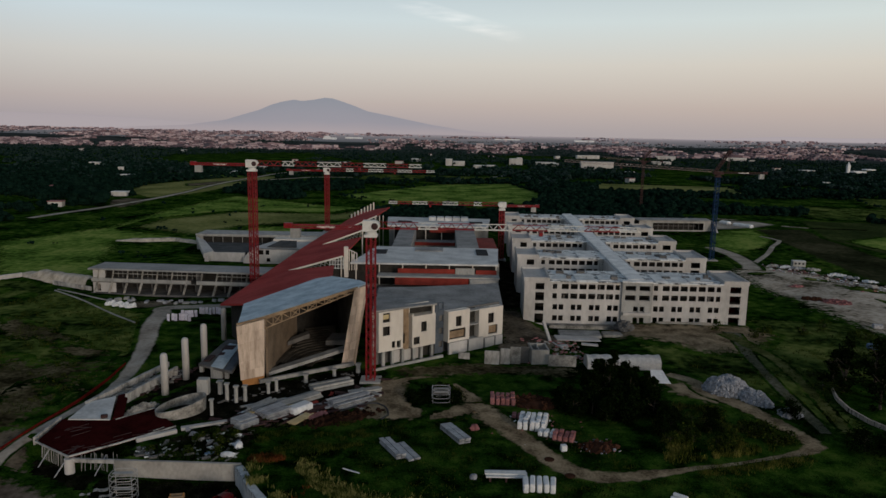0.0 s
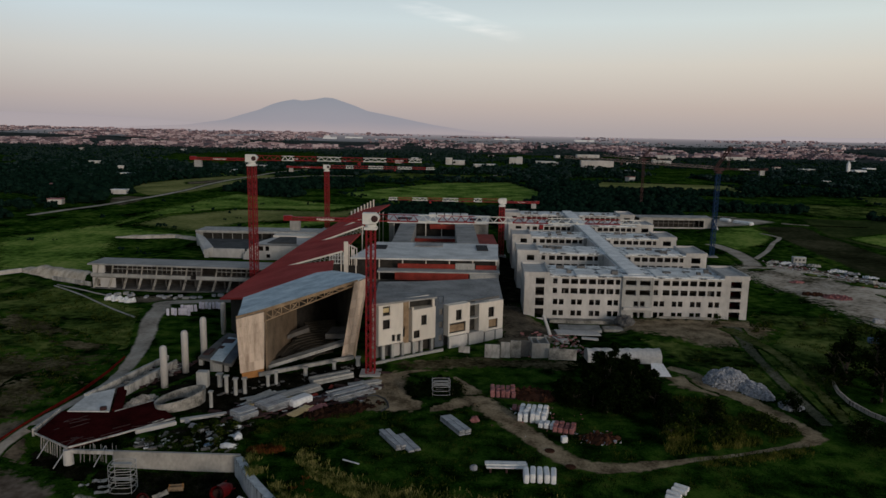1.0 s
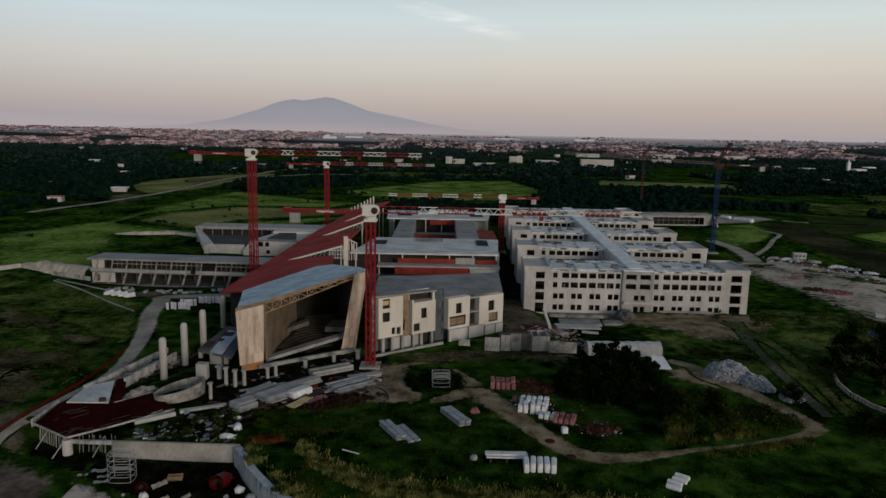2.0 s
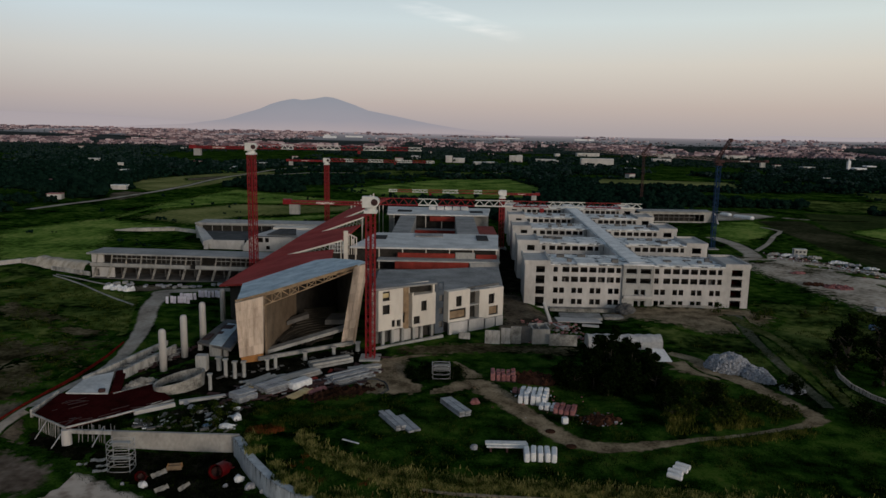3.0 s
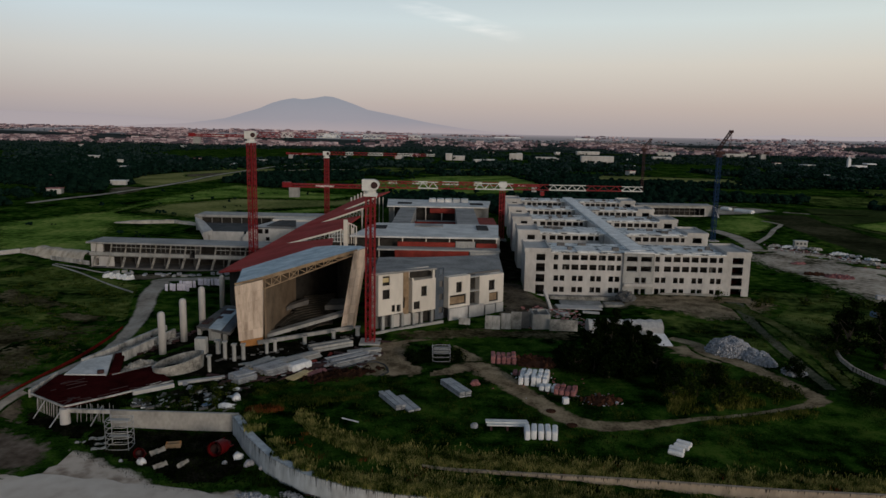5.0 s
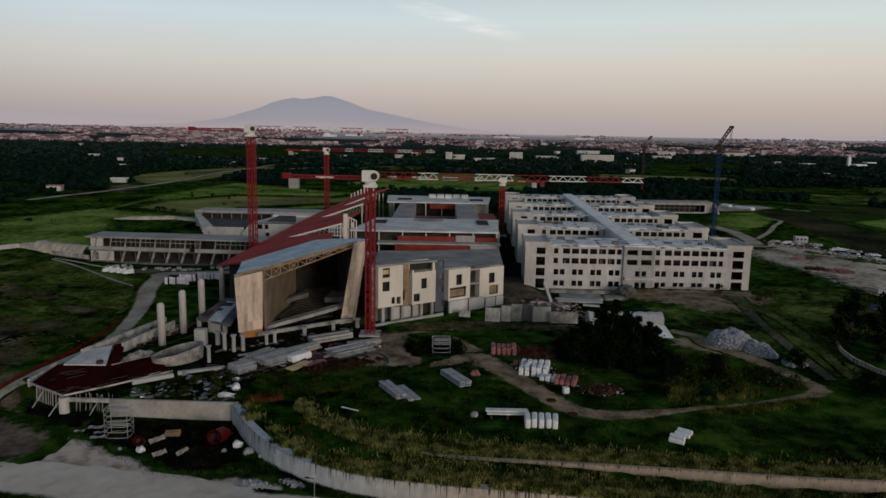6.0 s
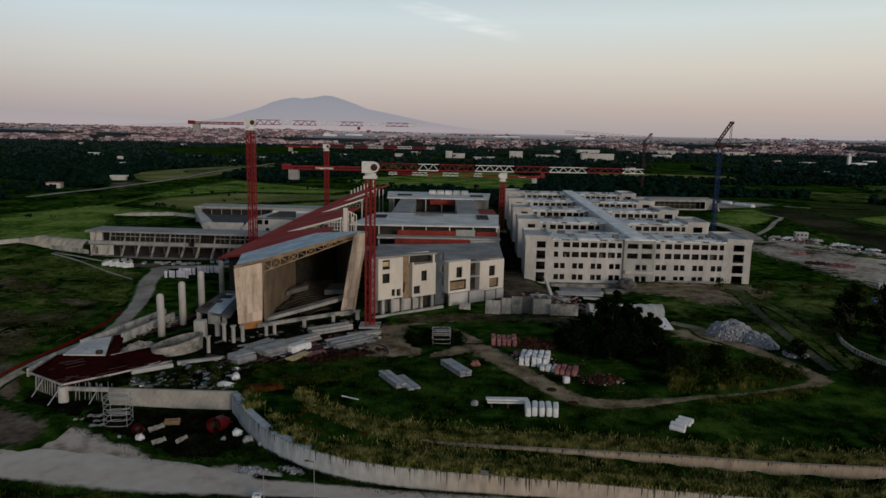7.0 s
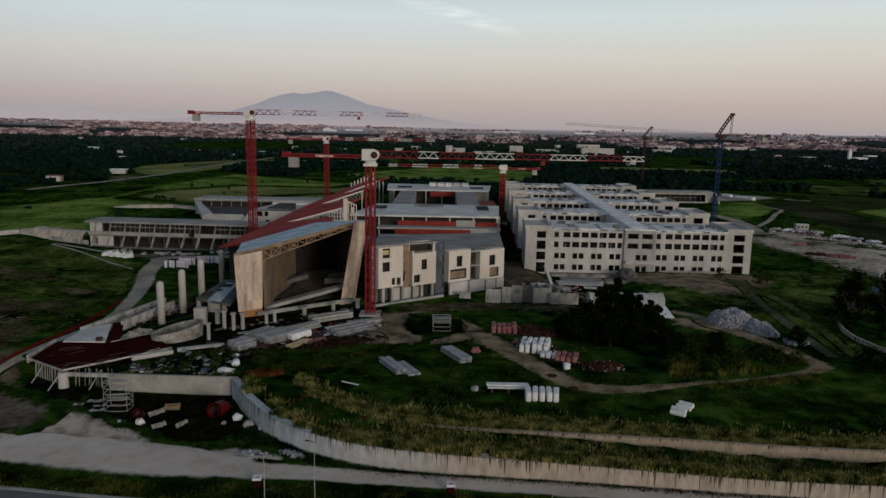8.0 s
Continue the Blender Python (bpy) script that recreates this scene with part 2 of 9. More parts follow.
def drip_wall(name, cold, warm, reach=1.0, grime=(0.022, 0.022, 0.02)):
    """Pale concrete, cold to warm along its length, with dark runs from the top and grime along the foot."""
    g = bpy.data.materials.new(name)
    g.use_nodes = True
    n, l = g.node_tree.nodes, g.node_tree.links
    b = n["Principled BSDF"]
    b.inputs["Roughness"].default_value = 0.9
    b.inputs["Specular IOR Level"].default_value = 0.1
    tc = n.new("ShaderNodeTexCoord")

    def noise_at(scale, sz, detail):
        mp = n.new("ShaderNodeMapping")
        mp.inputs["Scale"].default_value = (scale, scale, scale * sz)
        nz = n.new("ShaderNodeTexNoise")
        nz.inputs["Scale"].default_value, nz.inputs["Detail"].default_value = 1.0, detail
        l.new(tc.outputs["Object"], mp.inputs[0])
        l.new(mp.outputs[0], nz.inputs["Vector"])
        return nz.outputs["Fac"]

    def calc(op, a, b_, c=None):
        q = n.new("ShaderNodeMath")
        q.operation = op
        for k, v in enumerate((a, b_, c)):
            if isinstance(v, (int, float)):
                q.inputs[k].default_value = v
            elif v is not None:
                l.new(v, q.inputs[k])
        return q.outputs[0]

    def mix(kind, fac, a, c):
        q = n.new("ShaderNodeMixRGB")
        q.blend_type = kind
        for k, v in enumerate((fac, a, c)):
            if isinstance(v, (int, float)):
                q.inputs[k].default_value = v
            elif isinstance(v, tuple):
                q.inputs[k].default_value = (*v, 1)
            else:
                l.new(v, q.inputs[k])
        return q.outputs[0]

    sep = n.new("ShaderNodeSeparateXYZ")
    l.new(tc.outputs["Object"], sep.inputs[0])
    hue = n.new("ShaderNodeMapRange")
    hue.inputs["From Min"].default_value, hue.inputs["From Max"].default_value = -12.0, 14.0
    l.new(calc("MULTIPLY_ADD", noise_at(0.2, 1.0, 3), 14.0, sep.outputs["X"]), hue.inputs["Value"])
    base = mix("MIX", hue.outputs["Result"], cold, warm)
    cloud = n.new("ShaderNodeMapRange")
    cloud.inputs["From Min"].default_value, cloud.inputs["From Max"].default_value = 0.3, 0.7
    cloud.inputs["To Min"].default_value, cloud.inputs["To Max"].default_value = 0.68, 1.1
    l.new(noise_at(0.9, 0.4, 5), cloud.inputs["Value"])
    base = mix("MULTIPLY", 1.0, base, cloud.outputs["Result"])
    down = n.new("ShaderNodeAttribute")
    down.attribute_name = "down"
    # runs: each stretch of wall has its own reach below the top
    fac = None
    for sc, lo, k in ((3.2, 0.555, 15.0), (8.0, 0.60, 14.0)):
        far = calc("MULTIPLY", calc("MAXIMUM", calc("SUBTRACT", noise_at(sc, 0.02, 2), lo), 0.0), k * reach)
        one = n.new("ShaderNodeMapRange")
        one.inputs["From Min"].default_value, one.inputs["From Max"].default_value = -0.12, 0.12
        l.new(calc("SUBTRACT", far, down.outputs["Fac"]), one.inputs["Value"])
        fac = one.outputs["Result"] if fac is None else calc("MAXIMUM", fac, one.outputs["Result"])
    base = mix("MIX", calc("MULTIPLY", fac, 0.88), base, grime)
    l.new(base, b.inputs["Base Color"])
    return g


M = {
    "roof_glass": mat("dark_roof_glass", (0.02, 0.022, 0.025), (0.045, 0.048, 0.052), rough=0.9, scale=0.6, bump=0.0, shine=0.05),
    "hopper_red": mat("deep_red_bucket_paint", (0.06, 0.002, 0.003), (0.14, 0.004, 0.006), rough=0.5, scale=0.8),
    "violet_wrap": mat("violet_white_wrap", (0.36, 0.34, 0.45), (0.72, 0.70, 0.78), rough=0.5, scale=1.2, fine=5, per_object=0.25),
    "track_dirt": ground_mat("pale_track_dirt", [(0.58, (0.23, 0.20, 0.165)), (0.78, (0.36, 0.32, 0.27)), (1.0, (0.47, 0.425, 0.365))], 0.1, 9, 0.35, 0.2),
    "red_weed": weed_mat("rusty_red_weeds", [(0.45, (0.02, 0.012, 0.004)), (0.62, (0.075, 0.028, 0.010)), (0.85, (0.19, 0.06, 0.022))], 0.5, 0.3),
    "stained_wall": mat("stained_pale_concrete", (0.14, 0.138, 0.13), (0.47, 0.46, 0.44), scale=0.5, fine=5, streak=0.35, lo=0.5, hi=0.86),
    "crane_pale": mat("pale_pinkish_crane_paint", (0.20, 0.15, 0.15), (0.33, 0.26, 0.25), rough=0.6, scale=0.5, shine=0.05),
    # distance haze is mixed into this leaf colour
    "leaf_hazed": island_mat("haze_toned_far_woods", (0.007, 0.017, 0.016), (0.026, 0.045, 0.041)),
    "gravel_ground": ground_mat("pale_gravel_ground", [(0.60, (0.06, 0.056, 0.034)), (0.70, (0.27, 0.23, 0.18)), (0.84, (0.45, 0.39, 0.32)), (1.0, (0.56, 0.495, 0.415))], 0.06, 8, 1.9),
    "old_concrete": mat("mossy_old_concrete", (0.078, 0.076, 0.068), (0.375, 0.362, 0.335), scale=0.45, fine=6, bump=0.4, lo=0.5, hi=0.9),
    "sand_bank": mat("pale_sandy_bank", (0.28, 0.25, 0.205), (0.60, 0.55, 0.47), scale=0.35, fine=6, bump=0.5, shine=0.0),
    "loop_weed": weed_mat("tall_olive_weeds", [(0.45, (0.003, 0.007, 0.0015)), (0.58, (0.034, 0.050, 0.008)), (0.72, (0.105, 0.110, 0.022)), (0.95, (0.19, 0.165, 0.048))], 0.22, 0.28),
    "dark_weed": weed_mat("dark_yard_weeds", [(0.50, (0.001, 0.0022, 0.0005)), (0.68, (0.005, 0.010, 0.002)), (0.92, (0.022, 0.034, 0.008))], 0.3, 0.25),
    "pylon_concrete": mat("streaked_tan_concrete", (0.26, 0.195, 0.15), (0.60, 0.485, 0.39), scale=0.9, fine=4, streak=0.12, bump=0.3, lo=0.47, hi=0.88),
    "cast_tan": mat("cast_tan_concrete_panels", (0.29, 0.22, 0.17), (0.62, 0.505, 0.41), scale=0.7, fine=5, streak=0.2, bump=0.3, per_object=0.28, lo=0.5, hi=0.9),
    "pale_wall": mat("pale_mottled_wall", (0.227, 0.218, 0.202), (0.395, 0.382, 0.357), scale=0.22, fine=7, streak=0.7, lo=0.5, hi=0.9),
    "blue_wall": mat("dark_blue_grey_tone", (0.05, 0.064, 0.083), (0.105, 0.125, 0.155), scale=0.3, fine=7),
    "slope_roof": mat("dark_roof_felt", (0.03, 0.032, 0.034), (0.075, 0.077, 0.078), scale=0.3, fine=7),
    "tan_board": mat("tan_formwork_board", (0.16, 0.11, 0.07), (0.34, 0.25, 0.16), scale=0.5, fine=6),
    # tan wall darkened in colour for the shade inside the hall
    "hall_wall": mat("shade_toned_hall_wall", (0.105, 0.079, 0.055), (0.235, 0.18, 0.13), scale=0.25, fine=7, streak=0.7, bump=0.1),
    "brown_meadow": ground_mat("brown_weedy_ground", [(0.64, (0.018, 0.016, 0.008)), (0.82, (0.076, 0.064, 0.034)), (1.0, (0.17, 0.142, 0.09))], 0.12, 7, 1.9),
    "track_grass": ground_mat("thin_trodden_grass", [(0.60, (0.030, 0.038, 0.012)), (0.80, (0.085, 0.095, 0.030)), (1.0, (0.15, 0.145, 0.06))], 0.12, 7, 1.6),
    "crop": ground_mat("green_crop", [(0.55, (0.014, 0.024, 0.008)), (0.75, (0.030, 0.044, 0.014)), (1.0, (0.062, 0.078, 0.026))], 0.03, 8, 0.8),
    "rough_meadow": ground_mat("rough_meadow", [(0.60, (0.003, 0.007, 0.0015)), (0.70, (0.019, 0.036, 0.008)), (0.82, (0.068, 0.101, 0.022)), (0.97, (0.150, 0.168, 0.048))], 0.06, 6, 1.6),
    "wall_stain": drip_wall("drip_stained_concrete", (0.45, 0.49, 0.52), (0.43, 0.375, 0.315)),
    "low_roof": mat("weathered_grey_roof", (0.19, 0.195, 0.195), (0.35, 0.35, 0.345), scale=0.15, fine=8),
    "wall_tan": drip_wall("tan_stained_wall", (0.36, 0.325, 0.27), (0.36, 0.295, 0.23), 0.3),
    "path_dirt": ground_mat("trodden_path_dirt", [(0.6, (0.0984, 0.0723, 0.044)), (0.78, (0.24, 0.184, 0.118)), (0.98, (0.384, 0.299, 0.195))], 0.2, 9, 1.1),
    # farmland greyed by haze that is put into its colour
    "far_plain": mat("haze_toned_far_plain", (0.022, 0.032, 0.031), (0.075, 0.082, 0.078), scale=0.006, fine=8, bump=0, shine=0.0),
    "shrub": weed_mat("yellow_green_leaves", [(0.42, (0.003, 0.008, 0.0015)), (0.62, (0.015, 0.030, 0.005)), (0.85, (0.062, 0.078, 0.014))], 0.5, 0.35),
    "roof_mix": mat("patched_white_roofing", (0.10, 0.105, 0.11), (0.74, 0.76, 0.76), scale=0.28, fine=5, lo=0.60, hi=0.76),
    # seating concrete darkened in colour for the shade deep in the hall
    "tier": mat("shade_toned_seating", (0.04, 0.035, 0.028), (0.095, 0.083, 0.068), scale=0.4, fine=8),
    "plaster": mat("pale_plaster", (0.335, 0.325, 0.315), (0.58, 0.565, 0.55), scale=0.1, fine=9, streak=0.5, bump=0.08),
    "white_panel": mat("cream_panel", (0.54, 0.50, 0.45), (0.71, 0.665, 0.60), scale=0.1, fine=9, streak=0.35),
    "concrete": mat("raw_concrete", (0.160, 0.162, 0.158), (0.385, 0.385, 0.372), scale=0.3, fine=9, streak=0.4, per_object=0.22),
    # dark concrete; on indoor parts it also carries shade in its colour
    "dark_concrete": mat("dark_and_shaded_concrete", (0.07, 0.07, 0.07), (0.17, 0.165, 0.16), scale=0.25, fine=9),
    "roof_grey": mat("grey_roof_felt", (0.15, 0.15, 0.148), (0.33, 0.325, 0.32), scale=0.15, fine=8),
    "roof_pale": mat("pale_roof_sheet", (0.40, 0.41, 0.41), (0.66, 0.665, 0.66), scale=0.15, fine=8, lo=0.5, hi=0.9),
    "white_roof": mat("white_roof_paint", (0.52, 0.535, 0.54), (0.86, 0.865, 0.86), scale=0.25, fine=7, lo=0.46, hi=0.85),
    "membrane": mat("white_roof_membrane", (0.40, 0.42, 0.43), (0.84, 0.85, 0.84), scale=0.3, fine=6),
    "red_roof": mat("red_roof_sheet", (0.27, 0.030, 0.026), (0.48, 0.070, 0.062), scale=0.09, fine=12, rough=0.9, shine=0.05),
    "red_paint": mat("red_panel_paint", (0.15, 0.022, 0.016), (0.29, 0.044, 0.032), scale=0.3, fine=6),
    "blue_roof": mat("blue_grey_waterproofing", (0.33, 0.43, 0.49), (0.66, 0.75, 0.80), scale=0.22, fine=6, rough=0.7, shine=0.1, lo=0.5, hi=0.92),
    "slab_red": mat("dark_red_primer_slab", (0.016, 0.003, 0.003), (0.052, 0.008, 0.008), scale=0.22, fine=6, shine=0.0),
    "crane_red": mat("red_crane_paint", (0.145, 0.007, 0.010), (0.25, 0.014, 0.018), rough=0.5, scale=0.5),
    "crane_white": mat("white_crane_paint", (0.55, 0.55, 0.52), (0.75, 0.75, 0.72), rough=0.5, scale=0.5),
    "crane_blue": mat("blue_crane_paint", (0.008, 0.024, 0.065), (0.014, 0.042, 0.11), rough=0.6, scale=0.5, shine=0.05),
    "crane_dark": mat("dark_crane_steel", (0.035, 0.018, 0.018), (0.07, 0.04, 0.04), rough=0.6, scale=0.5, shine=0.05),
    "grass": ground_mat("rough_grass", bump=0.8),
    "field": ground_mat("meadow", [(0.55, (0.016, 0.036, 0.006)), (0.68, (0.062, 0.120, 0.020)), (0.80, (0.126, 0.202, 0.038)), (0.97, (0.24, 0.29, 0.076))], 0.04, 8, 1.0, 0.6),
    "field_pale": ground_mat("stubble", [(0.56, (0.08, 0.10, 0.03)), (0.78, (0.18, 0.19, 0.065)), (1.0, (0.28, 0.27, 0.11))], 0.025, 12, 1.0, 0.4),
    "dark_spoil": mat("dark_reddish_spoil", (0.010, 0.006, 0.004), (0.042, 0.021, 0.014), scale=0.4, fine=8, bump=0.5, shine=0.0),
    "red_earth": mat("reddish_earth", (0.025, 0.012, 0.008), (0.085, 0.04, 0.026), scale=0.4, fine=8, bump=0.5, shine=0.0),
    "blade": weed_mat("grass_blades", [(0.48, (0.0012, 0.0035, 0.0007)), (0.62, (0.0075, 0.020, 0.003)), (0.78, (0.036, 0.064, 0.010)), (0.93, (0.092, 0.108, 0.026))], 0.12, 0.22),
    "field_dark": ground_mat("dark_rough_field", [(0.58, (0.010, 0.012, 0.006)), (0.80, (0.030, 0.034, 0.016)), (1.0, (0.075, 0.070, 0.040))], 0.03, 11, 1.0, 0.5),
    "apron_brown": ground_mat("trodden_brown_dirt", [(0.55, (0.075, 0.056, 0.042)), (0.75, (0.135, 0.105, 0.082)), (1.0, (0.23, 0.185, 0.15))], 0.09, 8, 0.9, 0.2),
    "worn_grass": ground_mat("worn_grass_track", [(0.5, (0.03, 0.036, 0.018)), (0.75, (0.078, 0.080, 0.052)), (1.0, (0.15, 0.145, 0.11))], 0.12, 8, 0.9, 0.2),
    "earth": ground_mat("bare_earth", [(0.6, (0.04, 0.033, 0.024)), (0.98, (0.20, 0.165, 0.12))], 0.1, 10),
    "apron_dirt": ground_mat("brown_apron_dirt", [(0.58, (0.17, 0.13, 0.098)), (0.68, (0.32, 0.255, 0.205)), (0.78, (0.54, 0.455, 0.38)), (1.0, (0.66, 0.575, 0.50))], 0.055, 7, 0.8, 0.15),
    "dirt_road": ground_mat("dusty_dirt_road", [(0.56, (0.44, 0.365, 0.305)), (0.72, (0.58, 0.50, 0.43)), (1.0, (0.69, 0.62, 0.545))], 0.05, 9, 0.4, 0.15),
    # dark bare earth; also colours in the shade under the red slab
    "dark_earth": ground_mat("dark_earth_and_shade", [(0.6, (0.003, 0.0035, 0.002)), (0.8, (0.008, 0.008, 0.005)), (1.0, (0.028, 0.024, 0.016))], 0.25, 8),
    "asphalt": mat("asphalt", (0.10, 0.10, 0.10), (0.16, 0.16, 0.155), scale=0.2, fine=15, bump=0.2),
    # haze on these three backdrops is painted in as emission
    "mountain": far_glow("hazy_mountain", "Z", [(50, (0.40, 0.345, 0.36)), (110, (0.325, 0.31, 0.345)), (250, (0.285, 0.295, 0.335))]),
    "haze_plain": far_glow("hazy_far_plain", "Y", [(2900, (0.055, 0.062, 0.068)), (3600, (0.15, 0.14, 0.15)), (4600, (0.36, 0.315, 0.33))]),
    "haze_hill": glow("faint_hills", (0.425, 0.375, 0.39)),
    "leaf": island_mat("dark_leaves", (0.0012, 0.003, 0.0008), (0.010, 0.020, 0.005)),
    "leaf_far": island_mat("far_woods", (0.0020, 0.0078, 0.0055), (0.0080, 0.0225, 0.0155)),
    "weed": weed_mat("dry_weeds", [(0.48, (0.004, 0.010, 0.002)), (0.60, (0.030, 0.055, 0.009)), (0.73, (0.105, 0.128, 0.030)), (0.95, (0.39, 0.34, 0.13))], 0.45, 0.42),
    "town": island_mat("far_houses", (0.07, 0.07, 0.09), (0.62, 0.51, 0.53), mid=(0.23, 0.15, 0.165)),
    "bark": mat("bark", (0.03, 0.025, 0.02), (0.08, 0.065, 0.05), scale=2),
    "plywood": mat("orange_plywood", (0.25, 0.11, 0.035), (0.42, 0.20, 0.07), scale=0.5),
    # near black: shade behind openings, put into the colour
    "indoor_shade": mat("indoor_shade_tone", (0.016, 0.015, 0.014), (0.045, 0.042, 0.038), scale=0.6, fine=7),
    "steel": mat("galvanised_steel", (0.11, 0.118, 0.13), (0.38, 0.395, 0.42), rough=0.5, scale=1.2, fine=6, metal=0.1, per_object=0.3),
    "white_wrap": mat("white_plastic_wrap", (0.55, 0.57, 0.60), (0.80, 0.81, 0.82), rough=0.45, scale=1.2, fine=5),
    "brick_red": mat("red_brick_stack", (0.12, 0.038, 0.038), (0.34, 0.155, 0.155), scale=1.5, fine=6, per_object=0.2),
    "rubble": mat("pale_rubble", (0.15, 0.155, 0.175), (0.46, 0.475, 0.51), scale=1.6, fine=5, bump=0.6),
    "yellow": mat("yellow_board", (0.42, 0.33, 0.17), (0.6, 0.5, 0.3), scale=1),
    "blue_tarp": mat("blue_tarpaulin", (0.05, 0.10, 0.20), (0.12, 0.2, 0.32), scale=1),
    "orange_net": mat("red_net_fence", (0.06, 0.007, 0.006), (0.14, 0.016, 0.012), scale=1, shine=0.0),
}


# ---- builders ----
def add_box(bm, x0, x1, y0, y1, z0, z1, m=None):
    vs = [bm.verts.new((x, y, z)) for z in (z0, z1) for x, y in ((x0, y0), (x1, y0), (x1, y1), (x0, y1))]
    if m is not None:
        for v in vs:
            v.co = m @ v.co
    for f in ((3, 2, 1, 0), (4, 5, 6, 7), (0, 1, 5, 4), (1, 2, 6, 5), (2, 3, 7, 6), (3, 0, 4, 7)):
        bm.faces.new([vs[i] for i in f])
    return vs


def add_prism(bm, pts, z0, z1):
    """A prism over a plan polygon; z0 and z1 are numbers or functions of x, y."""
    f0 = z0 if callable(z0) else (lambda x, y: z0)
    f1 = z1 if callable(z1) else (lambda x, y: z1)
    lo = [bm.verts.new((x, y, f0(x, y))) for x, y in pts]
    hi = [bm.verts.new((x, y, f1(x, y))) for x, y in pts]
    bm.faces.new(lo[::-1])
    bm.faces.new(hi)
    for i in range(len(pts)):
        j = (i + 1) % len(pts)
        bm.faces.new((lo[i], lo[j], hi[j], hi[i]))


def add_bar(bm, a, b, w, h=None):
    """A square bar from a to b."""
    a, b = Vector(a), Vector(b)
    d = b - a
    q = d.to_track_quat("Z", "Y").to_matrix().to_4x4()
    h = h or w
    add_box(bm, -w / 2, w / 2, -h / 2, h / 2, 0, d.length, Matrix.Translation(a) @ q)


def add_tube(bm, a, b, r0, r1, n=12):
    a, b = Vector(a), Vector(b)
    d = b - a
    m = Matrix.Translation((a + b) / 2) @ d.to_track_quat("Z", "Y").to_matrix().to_4x4()
    bmesh.ops.create_cone(bm, cap_ends=True, segments=n, radius1=r0, radius2=r1, depth=d.length, matrix=m)


def finish(bm, bevel=0.0):
    bmesh.ops.recalc_face_normals(bm, faces=bm.faces)
    if bevel:
        bmesh.ops.bevel(bm, geom=list(bm.edges), offset=bevel, segments=1, affect="EDGES")
    return bm


def mesh_of(name, bm):
    bmesh.ops.recalc_face_normals(bm, faces=bm.faces)
    me = bpy.data.meshes.new(name)
    bm.to_mesh(me)
    bm.free()
    return me


def part(name, bm, material, parent, label=""):
    me = mesh_of(name, bm)
    me.materials.append(M[material])
    ob = new(name, me)
    ob.parent = parent
    if label:
        ob["label"] = label
    return ob


def thing(name, label, category, m=None, group=""):
    ob = new(name)
    ob.empty_display_size = 0.5
    if m is not None:
        ob.matrix_world = m
    return tagged(ob, label, category, group)


def solo(name, bm, material, label, category, m=None, group="", kind=""):
    """A thing made of one mesh."""
    me = mesh_of(name, bm)
    me.materials.append(M[material])
    ob = new(name, me)
    if m is not None:
        ob.matrix_world = m
    return tagged(ob, label, category, group, kind)


def wall_with_holes(bm, length, z0, z1, holes, thick, m):
    """A wall along local x from 0 to length, its face at y = 0 and its back at y = thick. holes: (x0, x1, z0, z1)."""
    xs = sorted({0, length, *[h[0] for h in holes], *[h[1] for h in holes]})
    zs = sorted({z0, z1, *[h[2] for h in holes], *[h[3] for h in holes]})

    def solid(i, k):
        if not (0 <= i < len(xs) - 1 and 0 <= k < len(zs) - 1):
            return False
        x, z = (xs[i] + xs[i + 1]) / 2, (zs[k] + zs[k + 1]) / 2
        return not any(h[0] < x < h[1] and h[2] < z < h[3] for h in holes)

    cache = {}

    def v(i, y, k):
        key = (i, y, k)
        if key not in cache:
            cache[key] = bm.verts.new(m @ Vector((xs[i], y, zs[k])))
        return cache[key]

    for i in range(len(xs) - 1):
        for k in range(len(zs) - 1):
            if not solid(i, k):
                continue
            bm.faces.new((v(i, 0, k), v(i + 1, 0, k), v(i + 1, 0, k + 1), v(i, 0, k + 1)))
            bm.faces.new((v(i, thick, k), v(i, thick, k + 1), v(i + 1, thick, k + 1), v(i + 1, thick, k)))
            if not solid(i - 1, k):
                bm.faces.new((v(i, 0, k), v(i, 0, k + 1), v(i, thick, k + 1), v(i, thick, k)))
            if not solid(i + 1, k):
                bm.faces.new((v(i + 1, 0, k), v(i + 1, thick, k), v(i + 1, thick, k + 1), v(i + 1, 0, k + 1)))
            if not solid(i, k - 1):
                bm.faces.new((v(i, 0, k), v(i, thick, k), v(i + 1, thick, k), v(i + 1, 0, k)))
            if not solid(i, k + 1):
                bm.faces.new((v(i, 0, k + 1), v(i + 1, 0, k + 1), v(i + 1, thick, k + 1), v(i, thick, k + 1)))


# ---- ground ----
WALL_X = (-38.1, -36.5, -33.9, -27.4, -20.8, -13.2, -6.2, 2.1, 10.4, 18.6, 34.3, 49.6, 62.4, 140.0)
WALL_Y = (127.5, 123.5, 118.9, 110.0, 104.5, 100.7, 98.8, 97.6, 96.9, 96.2, 94.4, 92.7, 92.0, 88.0)
UPPER_X = (-24.0, -21.6, -17.0, -12.8, -7.0, -1.4, 2.2, 19.9, 37.0, 53.6, 67.5, 140.0)
UPPER_Y = (121.6, 118.8, 114.7, 111.9, 109.7, 107.7, 107.0, 105.3, 103.4, 101.5, 100.6, 96.0)
LOW = -3.2


def smooth(a, b, v):
    s = np.clip((v - a) / (b - a), 0, 1)
    return s * s * (3 - 2 * s)


